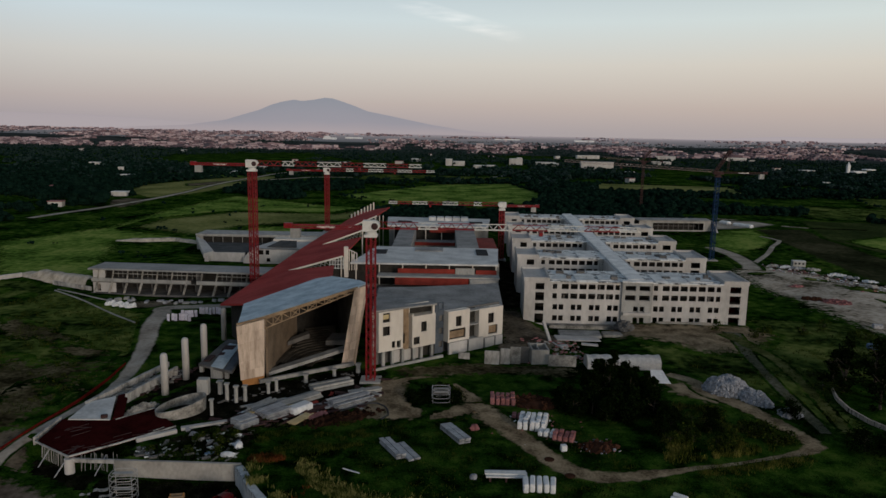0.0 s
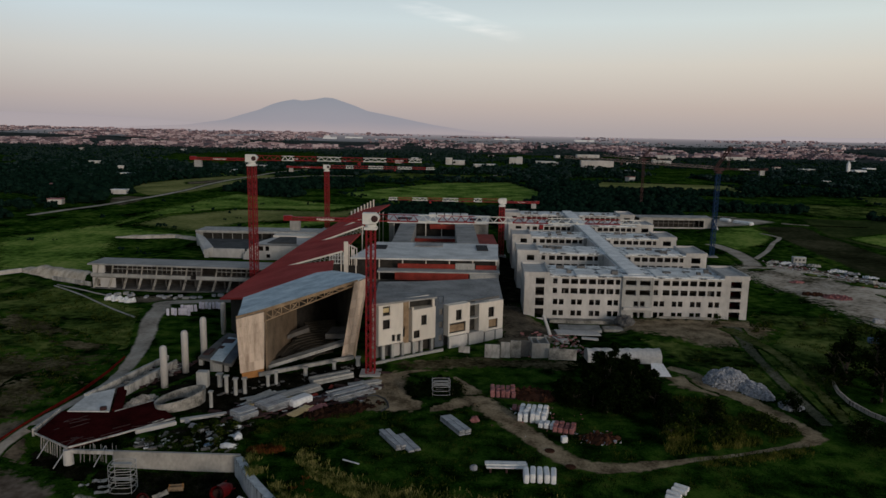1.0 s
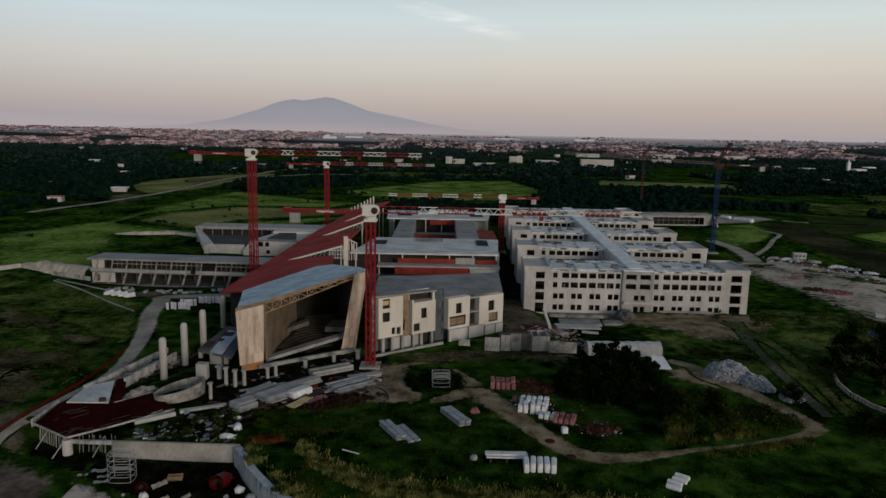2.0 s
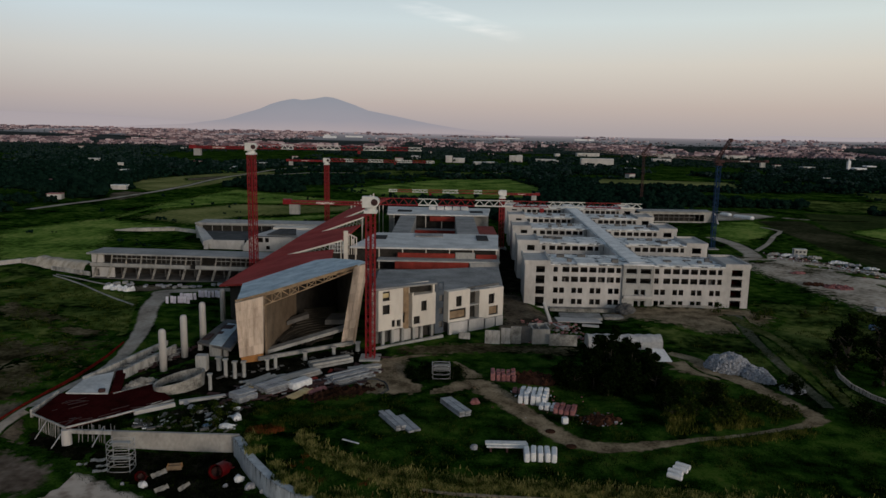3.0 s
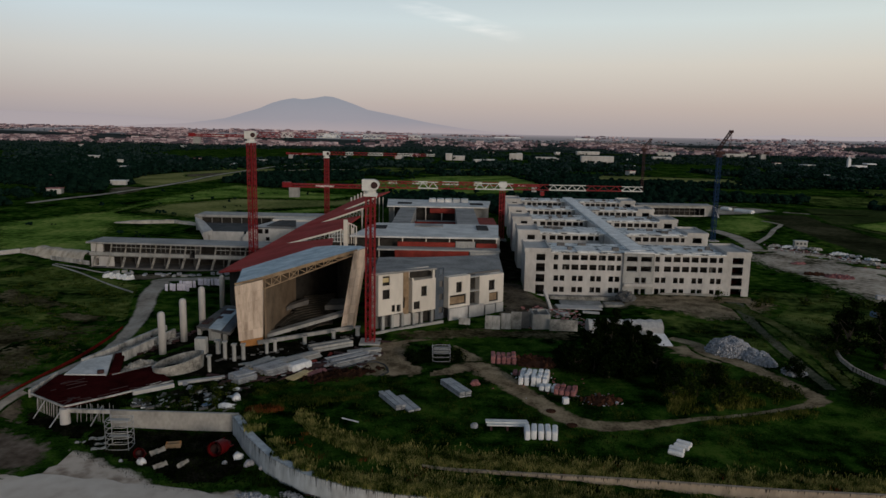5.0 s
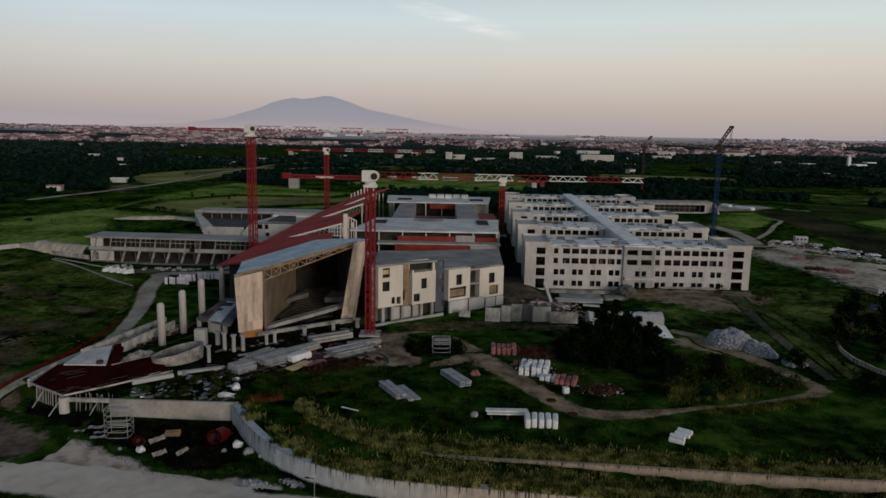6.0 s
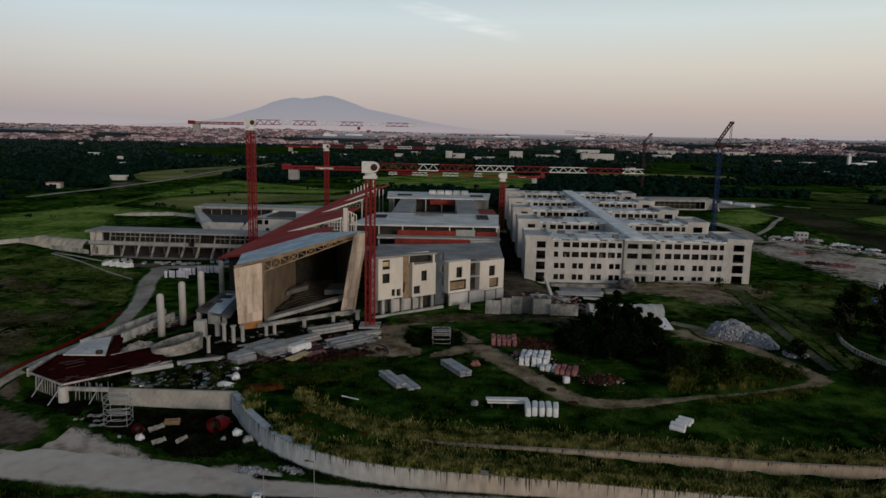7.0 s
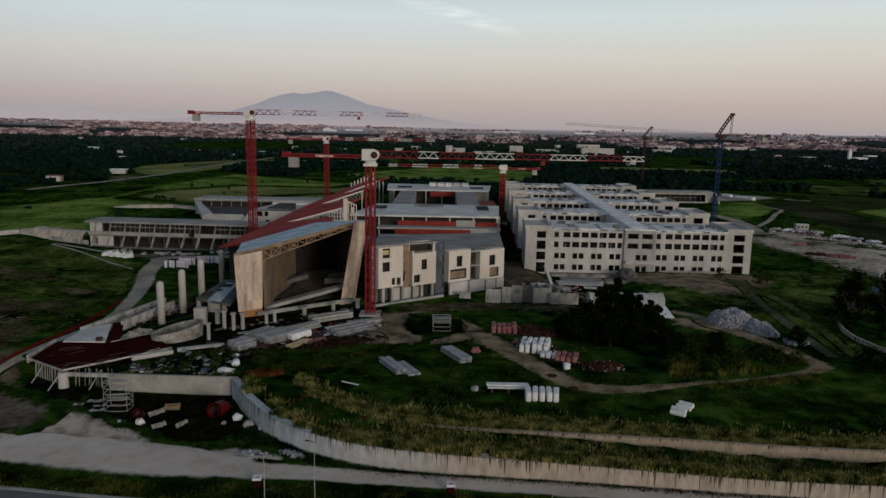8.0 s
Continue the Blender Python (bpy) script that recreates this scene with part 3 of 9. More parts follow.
def ground_height(x, y):
    x, y = np.asarray(x, float), np.asarray(y, float)
    edge = np.where(x < -38.1, 128.6, np.interp(x, WALL_X, WALL_Y))
    inner = np.where(x < -62, 139.0, edge)
    side = smooth(-86, -80, x)
    lean = np.where(x < -38.1, 0.0, np.interp(x, WALL_X, np.gradient(np.array(WALL_Y), np.array(WALL_X))))
    inner = inner + 0.55 * np.sqrt(1 + np.minimum(np.abs(lean), 2.5) ** 2)
    steep = smooth(inner, inner + 0.35, y)
    slope = smooth(112, 150, y)
    up = steep * side + slope * (1 - side)
    # the bench between the two retaining walls
    up_y = np.interp(x, UPPER_X, UPPER_Y)
    bench = smooth(-8, 6, x) * (1 - smooth(up_y + 0.45, up_y + 0.8, y)) * smooth(0.2, 0.7, y - edge)
    z = LOW + (0 - LOW) * up - bench * (0.25 + 1.3 * smooth(5, 55, x))
    # lower ground before the long block, and the plain that rises far off
    r = np.hypot(x, y)
    z = z - 1.6 * smooth(28, 36, x) * (1 - smooth(57, 63, x)) * smooth(214, 228, y) * (1 - smooth(470, 520, y))
    z = z + 40 * smooth(2200, 4600, r)
    far = smooth(60, 140, r) * (1 - smooth(1500, 2500, r))
    z = z + far * 0.35 * np.sin(x * 0.11 + 1.3 * np.sin(y * 0.05)) * np.sin(y * 0.09) * smooth(100, 130, y) * (1 - smooth(300, 400, y))
    return z


def make_ground():
    xs = np.concatenate([-np.geomspace(6000, 135, 40)[:-1], np.arange(-135, -41, 0.9), np.arange(-41, -14, 0.3), np.arange(-14, 135, 0.9), np.geomspace(135, 6000, 40)])
    ys = np.concatenate([-np.geomspace(3000, 60, 14), np.linspace(-40, 60, 8)[:-1], np.arange(60, 150, 0.75), np.arange(150, 300, 1.6), np.geomspace(300, 5000, 60)])
    gx, gy = np.meshgrid(xs, ys)
    gz = ground_height(gx, gy)
    verts = np.stack([gx, gy, gz], -1).reshape(-1, 3)
    nx, ny = len(xs), len(ys)
    i = (np.arange(ny - 1)[:, None] * nx + np.arange(nx - 1)).ravel()
    faces = np.stack([i, i + 1, i + nx + 1, i + nx], -1)
    me = bpy.data.meshes.new("ground")
    me.from_pydata(verts.tolist(), [], faces.tolist())
    me.polygons.foreach_set("use_smooth", [True] * len(me.polygons))
    me.materials.append(M["grass"])
    return tagged(new("ground", me), "rough dark green grass of a building site and plain", "ground", kind="structure")


make_ground()


def strip(name, pts, widths, material, label, category, lift=0.05, kind="structure", step=2.0, open_to=None):
    """A road or path along a plan line, draped on the ground."""
    pts = [Vector(p) for p in pts]
    if not isinstance(widths, (list, tuple)):
        widths = [widths] * len(pts)
    line, wid = [], []
    for k in range(len(pts) - 1):
        p0, p1, p2, p3 = pts[max(k - 1, 0)], pts[k], pts[k + 1], pts[min(k + 2, len(pts) - 1)]
        n = max(2, int((p2 - p1).length / step))
        for j in range(n):
            s = j / n
            q = 0.5 * (2 * p1 + (p2 - p0) * s + (2 * p0 - 5 * p1 + 4 * p2 - p3) * s * s + (3 * p1 - p0 - 3 * p2 + p3) * s ** 3)
            line.append(q)
            wid.append(widths[k] + (widths[k + 1] - widths[k]) * s)
    line.append(pts[-1])
    wid.append(widths[-1])
    bm = bmesh.new()
    edge = bm.verts.layers.float.new("edge")
    rows = []
    cross = 9
    for k, (p, w) in enumerate(zip(line, wid)):
        t = (line[min(k + 1, len(line) - 1)] - line[max(k - 1, 0)]).normalized()
        nrm = Vector((-t.y, t.x))
        wob = 1 + 0.14 * noise.noise((p.x * 0.25, p.y * 0.25, 3.0)) + 0.1 * noise.noise((p.x * 0.9, p.y * 0.9, 7.0))
        row = []
        for c in range(cross):
            q = p + nrm * w * 1.3 * wob * (c / (cross - 1) - 0.5)
            sink = 0.06 if c in (0, cross - 1) else 0.0
            v = bm.verts.new((q.x, q.y, float(ground_height(q.x, q.y)) + lift - sink))
            v[edge] = abs(c / (cross - 1) - 0.5) * 2
            if open_to is not None and p.x < open_to and c > cross // 2:
                v[edge] = min(v[edge], 0.3)
            row.append(v)
        rows.append(row)
    for a, b in zip(rows, rows[1:]):
        for c in range(cross - 1):
            bm.faces.new((a[c], a[c + 1], b[c + 1], b[c]))
    ob = solo(name, bm, material, label, category, kind=kind)
    for f in ob.data.polygons:
        f.use_smooth = True
    return ob


def patch(name, cx, cy, rx, ry, material, label, turn=0.0, lift=0.04, rag=0.25, seed=0, category="ground"):
    """An uneven patch of other ground, draped on the sheet."""
    bm = bmesh.new()
    edge = bm.verts.layers.float.new("edge")
    rings, seg = 9, 60
    ct, st = math.cos(radians(turn)), math.sin(radians(turn))
    mid = bm.verts.new((cx, cy, float(ground_height(cx, cy)) + lift))
    prev = None
    for r in range(1, rings + 1):
        row = []
        for s in range(seg):
            a = 2 * math.pi * s / seg
            k = 1.15 * r / rings * (1 + rag * noise.noise((math.cos(a) * 1.7 + seed, math.sin(a) * 1.7, seed * 0.7)) + rag * 0.5 * noise.noise((math.cos(a) * 6 + seed, math.sin(a) * 6, 1)))
            u, w = rx * k * math.cos(a), ry * k * math.sin(a)
            x, y = cx + ct * u - st * w, cy + st * u + ct * w
            v = bm.verts.new((x, y, float(ground_height(x, y)) + lift - (0.09 if r == rings else 0)))
            v[edge] = r / rings
            row.append(v)
        for s in range(seg):
            if prev is None:
                bm.faces.new((mid, row[s], row[(s + 1) % seg]))
            else:
                bm.faces.new((prev[s], row[s], row[(s + 1) % seg], prev[(s + 1) % seg]))
        prev = row
    ob = solo(name, bm, material, label, category, kind="structure")
    for f in ob.data.polygons:
        f.use_smooth = True
    return ob


def area(name, poly, material, label, margin=2.0, cell=0.8, lift=0.08):
    """Bare ground over a plan polygon, fraying out across its margin."""
    xs, ys = [p[0] for p in poly], [p[1] for p in poly]
    gx = np.arange(min(xs) - margin, max(xs) + margin + cell, cell)
    gy = np.arange(min(ys) - margin, max(ys) + margin + cell, cell)
    mx, my = np.meshgrid(gx, gy)
    dist, hit = np.full(mx.shape, 1e9), np.zeros(mx.shape, bool)
    for (x0, y0), (x1, y1) in zip(poly, poly[1:] + poly[:1]):
        dx, dy = x1 - x0, y1 - y0
        k = np.clip(((mx - x0) * dx + (my - y0) * dy) / (dx * dx + dy * dy), 0, 1)
        dist = np.minimum(dist, np.hypot(mx - x0 - k * dx, my - y0 - k * dy))
        if y0 != y1:
            hit ^= ((y0 > my) != (y1 > my)) & (mx < dx * (my - y0) / dy + x0)
    rim = 0.6 + 0.4 * np.where(hit, -dist, dist) / margin
    zz = ground_height(mx, my) + lift - 0.1 * (rim > 0.95)
    nx, ny = len(gx), len(gy)
    i = (np.arange(ny - 1)[:, None] * nx + np.arange(nx - 1)).ravel()
    quads = np.stack([i, i + 1, i + nx + 1, i + nx], -1)
    quads = quads[rim.ravel()[quads].min(1) < 1.0]
    used, back = np.unique(quads, return_inverse=True)
    me = bpy.data.meshes.new(name)
    me.from_pydata(np.stack([mx, my, zz], -1).reshape(-1, 3)[used].tolist(), [], back.reshape(quads.shape).tolist())
    me.attributes.new("edge", "FLOAT", "POINT").data.foreach_set("value", np.clip(rim.ravel()[used], 0, 1).astype(np.float32))
    me.polygons.foreach_set("use_smooth", [True] * len(me.polygons))
    me.materials.append(M[material])
    return tagged(new(name, me), label, "ground", kind="structure")


def field(name, pts, material, label, lift=0.25):
    bm = bmesh.new()
    add_prism(bm, pts, lambda x, y: float(ground_height(x, y)) - 0.6, lambda x, y: float(ground_height(x, y)) + lift)
    return solo(name, bm, material, label, "field", kind="structure")


# dirt roads and paths
ROAD_LINE = [(-120, 112), (-92, 107.5), (-68, 103.4), (-58.4, 101.8), (-49, 100.2), (-40, 99.1), (-29.4, 97.8), (-17.8, 97), (-6.1, 95.7), (2.1, 95.1), (10.2, 94.4), (18.2, 93.8), (26, 92.9), (33.8, 92.4), (49.2, 91.5), (61.9, 90.8), (130, 86)]
strip("road", ROAD_LINE, [10, 9.4, 9, 9.4, 9.8, 9.2, 6.4, 5.0, 4.7, 4.4, 4.7, 4.8, 4.8, 4.8, 5, 5, 5], "dirt_road", "dusty pale dirt road below the retaining wall", "road", lift=0.3, open_to=-28.0)
strip("road", [(-118, 91.6), (-75, 92.0), (-60.7, 91.6), (-52.2, 90.5), (-43.3, 89.4), (-10, 86.4), (40, 82.9), (120, 77.9)], 0.7, "pale_wall", "pale concrete edge strip of the asphalt road", "road", lift=0.16)
strip("road", [(-118, 88), (-75, 88.5), (-45, 85.5), (-10, 82.5), (40, 79), (120, 74)], 7.0, "asphalt", "grey asphalt road with a pale edge line", "road", lift=0.08)
strip("road", [(-76, 104), (-84, 116), (-86.5, 131), (-83.4, 150), (-80.6, 166), (-82, 182), (-88, 205), (-93.5, 222), (-96, 237), (-97, 246), (-74, 250)], [8, 6, 3, 2.6, 3.4, 5.0, 6.2, 7.0, 7.5, 8, 6], "track_dirt", "pale dirt track along the slab and columns", "road", lift=0.22)
PATH_LINE = [(-16, 163), (-11.4, 155.4), (-4.9, 152), (1.3, 153.4), (8.5, 158), (11.5, 153), (14.7, 147.6), (19.6, 137.6), (24, 129.9), (28.5, 126), (33.7, 125.2), (39.1, 126.1), (44.9, 127.8), (51, 130), (57.2, 131.8), (63.7, 134.1), (70.2, 136.3), (75.2, 138), (79, 141), (78.6, 146), (77, 151.4), (74.2, 159.3), (70.4, 167), (67.4, 172.2), (66.5, 180.3), (62, 186)]
strip("road", PATH_LINE, [8, 4, 3.6, 4.4, 8.6, 8.6, 7.6, 6.4, 5.6, 4.9, 4.5, 4.0, 2.8, 1.9, 1.4, 1.3, 1.6, 3.4, 5.2, 5.4, 5.4, 6, 7, 7, 5, 4], "path_dirt", "winding dirt path through the rough grass", "path", lift=0.07)
strip("road", [(-11.0, 175.0), (-7.4, 177.6), (-2.5, 179)], [4.0, 2.2, 0.8], "path_dirt", "bare dirt path bending round a shrubby island", "path", lift=0.2, step=1.2)
area("bare_ground", [(-19.5, 152), (-19.6, 164), (-17.5, 171.5), (-12.5, 178), (-9.2, 176.5), (-8.6, 170), (-8.4, 163), (-6.5, 157.6), (-4, 155), (-5, 151.5), (-12, 151)], "path_dirt", "wide trodden earth at the bend of the path", 2.2, 0.7, 0.18)
strip("road", [(3.6, 174.5), (5.6, 169), (7.6, 163.5), (9.6, 157)], [1.0, 3.0, 5.2, 6.6], "path_dirt", "dirt path running out beside a shrubby island", "path", lift=0.06, step=1.2)

area("bare_ground", [(56, 236), (72, 235), (104, 236), (108, 227), (97, 212), (88, 206), (78, 207), (72, 217), (58, 224)], "path_dirt", "pale trampled earth before the long block", 6.0, 1.0)
strip("road", [(96, 228), (94, 216), (91.5, 204), (90, 195), (88, 180), (87, 168), (86, 156), (85, 148)], [6, 4.6, 3.8, 3.4, 3.4, 3.4, 3.4, 3.4], "worn_grass", "faint worn track down the rough slope", "path", lift=0.12)
area("bare_ground", [(62, 212), (66, 190), (84, 172), (86, 152), (95, 146), (96.4, 166), (100, 182), (125, 184), (150, 240), (112, 245), (84, 206)], "rough_meadow", "olive green rough slope at the site edge", 4.0, 1.4, 0.06)
area("bare_ground", [(16, 204), (30, 203), (40, 214), (36, 226), (30, 236), (27, 254), (20, 254), (20, 214)], "earth", "bare earth lane between the two blocks", 2.5, 1.0, 0.12)
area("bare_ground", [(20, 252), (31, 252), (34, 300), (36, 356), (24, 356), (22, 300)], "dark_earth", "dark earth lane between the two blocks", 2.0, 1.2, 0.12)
area("bare_ground", [(-185, 296), (-150, 268), (-122, 247), (-103, 236), (-98, 222), (-92, 203), (-87, 184), (-88, 160), (-92, 150), (-130, 140), (-180, 190), (-230, 250)], "rough_meadow", "olive green rough meadow beside the dirt track", 4.0, 1.6, 0.06)
patch("bare_ground", -110, 172, 22, 20, "brown_meadow", "brown weedy ground in the meadow", 10, seed=3, rag=0.5, lift=0.12)
patch("bare_ground", -97, 152, 9, 16, "brown_meadow", "brown weedy ground beside the net fence", 8, seed=23, rag=0.6, lift=0.13)
patch("bare_ground", -118, 156, 16, 10, "brown_meadow", "brown weedy ground in the meadow", -20, seed=24, rag=0.6, lift=0.14)
patch("bare_ground", -128, 214, 22, 7, "brown_meadow", "brown weedy streak in the meadow", -30, seed=13, rag=0.6, lift=0.12)
patch("bare_ground", -104, 196, 12, 4, "brown_meadow", "brown weedy streak in the meadow", -20, seed=14, rag=0.6, lift=0.12)
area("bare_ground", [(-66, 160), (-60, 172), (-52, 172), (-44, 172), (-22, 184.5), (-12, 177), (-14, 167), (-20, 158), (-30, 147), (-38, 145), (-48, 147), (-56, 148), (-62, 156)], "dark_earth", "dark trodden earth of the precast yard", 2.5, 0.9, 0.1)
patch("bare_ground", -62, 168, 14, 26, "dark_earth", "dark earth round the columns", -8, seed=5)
area("bare_ground", [(141, 336), (154, 352), (170, 338), (186, 318), (196, 296), (210, 262), (200, 222), (150, 212), (146, 240), (144, 268), (139, 298)], "gravel_ground", "wide pale gravel ground of the site yard", 7.0, 1.6, 0.1)
for x, y, rx, ry, tn in ((171, 319, 7, 3.0, -30), (183, 297, 10, 4.5, -40), (190, 284, 6, 3, -30), (151, 332, 6, 3, 20), (178, 276, 5, 2.5, -50)):
    patch("bare_ground", x, y, rx, ry, "rough_meadow", "rough grass patch growing over the gravel", tn, 0.22, 0.6, seed=int(x))
area("bare_ground", [(184, 490), (202, 494), (222, 505), (243, 522), (236, 538), (212, 540), (194, 520)], "track_dirt", "pale dusty yard beyond the round meadow", 9.0, 2.0, 0.5)
patch("bare_ground", -98, 250, 26, 7, "earth", "trampled pale earth before the low block", -4, seed=7)
patch("bare_ground", 66, 172, 9, 12, "path_dirt", "trampled earth beside the rubble heap", 20, seed=8)
area("bare_ground", [(-12, 184), (-2, 188), (10, 191), (26, 190), (36, 186), (34, 181), (18, 184), (4, 182), (-8, 178)], "brown_meadow", "brown trampled weeds before the cream front", 3.0, 0.9, 0.12)
APRON = [(-140, 104), (-140, 122), (-104, 124), (-92, 126), (-84, 126), (-79, 124), (-70, 119.5), (-64.5, 117.5), (-61.5, 116.2), (-57, 113.2), (-52, 111), (-47.7, 108), (-44.5, 105), (-39.2, 103.2), (-36, 103.2), (-31.6, 105), (-28, 103.4), (-24, 101.4), (-24, 95.6), (-40, 96.2), (-66, 98.6), (-100, 101)]
area("bare_ground", APRON, "apron_dirt", "wide dusty apron of the dirt road", 2.2, lift=0.22)
area("bare_ground", [(-140, 108), (-140, 121), (-104, 123), (-92, 125), (-84, 125), (-79, 123.4), (-72, 119.8), (-69, 118.2), (-67.5, 114), (-69, 110.5), (-74, 109.5), (-84, 110)], "apron_brown", "brown trodden dirt at the edge of the apron", 4.0, 0.9, 0.3)
# this dark sheet puts the slab's shade into the ground colour
area("bare_ground", [(-83.5, 124), (-78, 122), (-70, 118.8), (-65, 118.5), (-66, 127.4), (-72, 129), (-80, 134), (-83.5, 132)], "dark_earth", "dark ground sheet painting the shade under the red slab", 1.5, 0.8, 0.16)
area("bare_ground", [(-92, 121), (-83, 121), (-80.5, 128), (-83, 134), (-88, 142), (-92, 142)], "earth", "brown trodden dirt below the red slab", 2.0, 0.8, 0.2)
area("bare_ground", [(-78, 122.5), (-64, 118), (-55, 112.5), (-48, 111.5), (-43, 106.5), (-36, 108), (-32.5, 112), (-37.5, 124), (-39.5, 127), (-72, 127)], "dark_earth", "dark weedy earth of the lower yard", 1.8, 0.8, 0.1)
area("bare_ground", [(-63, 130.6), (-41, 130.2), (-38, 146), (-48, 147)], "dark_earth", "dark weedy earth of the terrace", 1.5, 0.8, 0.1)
strip("road", [(93, 226), (95.5, 214), (97.2, 202), (96, 185), (93.6, 167), (90.4, 149)], [6, 5, 4, 3.6, 3.2, 3.0], "track_grass", "faint grassy track down the slope", "path", lift=0.12)

# ---- retaining walls ----
def bent_wall(name, xs, ys, z0, z1, thick, label, material="wall_stain"):
    bm = bmesh.new()
    down = bm.verts.layers.float.new("down")
    pts = [Vector((x, y)) for x, y in zip(xs, ys)]
    rows = []
    n = len(pts)
    for k, p in enumerate(pts):
        t = (pts[min(k + 1, n - 1)] - pts[max(k - 1, 0)]).normalized()
        nr = Vector((-t.y, t.x)) * thick
        a, b = p - nr * 0.5, p + nr * 0.5
        rows.append([bm.verts.new((a.x, a.y, z0(p.x))), bm.verts.new((a.x, a.y, z1(p.x))), bm.verts.new((b.x, b.y, z1(p.x))), bm.verts.new((b.x, b.y, z0(p.x)))])
        for v in rows[-1]:
            v[down] = z1(p.x) - v.co.z
        rows[-1][2][down] = 6.0
    for a, b in zip(rows, rows[1:]):
        for c in range(4):
            d = (c + 1) % 4
            bm.faces.new((a[c], b[c], b[d], a[d]))
    bm.faces.new(rows[0])
    bm.faces.new(rows[-1][::-1])
    return solo(name, bm, material, label, "retaining wall", kind="structure")


fine_x = np.concatenate([np.linspace(-38.1, 10, 60), np.linspace(11, 140, 40)])
fine_y = np.interp(fine_x, WALL_X, WALL_Y)
fine_y = np.convolve(np.pad(fine_y, 2, mode="edge"), np.ones(5) / 5, mode="valid")
bent_wall("wall_1", fine_x, fine_y + 0.55, lambda x: LOW - 0.5, lambda x: 0.25 - 0.8 * float(smooth(-12, 45, x)), 1.5, "curved pale concrete retaining wall streaked with dark stains")
ux = np.concatenate([np.linspace(-23, 3, 20), np.linspace(5, 140, 45)])
bent_wall("wall_2", ux, np.interp(ux, UPPER_X, UPPER_Y) + 0.45, lambda x: -2.4, lambda x: 0.14 + 0.3 * float(smooth(0, 40, x)), 0.55, "low upper retaining wall of tan stained concrete", "wall_tan")
bent_wall("wall_3", [-62.5, -54, -46, -38.0], [128.6, 128.4, 128.2, 128.0], lambda x: LOW - 0.5, lambda x: 0.2, 0.6, "straight concrete retaining wall beside a red slab", "pale_wall")
bent_wall("wall_5", [-70.6, -62.6], [128.8, 128.6], lambda x: -0.5, lambda x: 0.2, 0.6, "concrete beam over the props beside the red slab", "stained_wall")
cx3 = [100.6, 98.2, 97.2, 98.0, 101, 106, 115]
cy3 = [175, 168, 161, 154, 147, 141, 135]
bent_wall("wall_4", cx3, cy3, lambda x: -3.0, lambda x: 0.9, 0.5, "curved pale retaining wall streaked with dark runs")


# ---- long hospital block ----
RB = Matrix(((1.0, 0.047, 0, 28.2), (-0.012, 1.0, 0, 238.8), (0, 0, 1, 0), (0, 0, 0, 1)))
WING_V = (0, 46, 91, 136, 182)
RB_BASE, RB_TOP, TOWER_TOP, DEPTH = -1.7, 13.8, 15.25, 19.0
ROWS_Z = [(0.1, 2.0), (4.0, 5.9), (7.9, 9.8), (11.3, 13.1)]


def wing_holes(front):
    holes = []
    for k, (a, b) in enumerate(ROWS_Z):
        if k >= 2:
            holes += [(9.7 + j * 3.06, 9.7 + j * 3.06 + (1.5 if j in (0, 7) else 2.4), a, b) for j in range(8)]
            holes += [(44.2 + j * 3.06, 44.2 + j * 3.06 + (1.5 if j in (0, 7) else 2.4), a, b) for j in range(8)]
            holes += [(34.4, 38.0, a, b), (39.2, 42.8, a, b)]
        else:
            for j in range(4):
                holes += [(9.9 + j * 6.25, 11.5 + j * 6.25, a, b), (12.0 + j * 6.25, 13.6 + j * 6.25, a, b)]
                holes += [(44.4 + j * 6.25, 46.0 + j * 6.25, a, b), (46.5 + j * 6.25, 48.1 + j * 6.25, a, b)]
            holes += [(37.4, 39.0, a, b), (39.6, 41.2, a, b)]
    for x0, x1 in ((3.8, 6.8), (70.3, 74.0)):
        holes += [(x0, x1, -0.9, 2.5), (x0, x1, 3.5, 6.2), (x0, x1, 7.1, 10.0), (x0, x1, 11.0, 13.2)]
    return holes


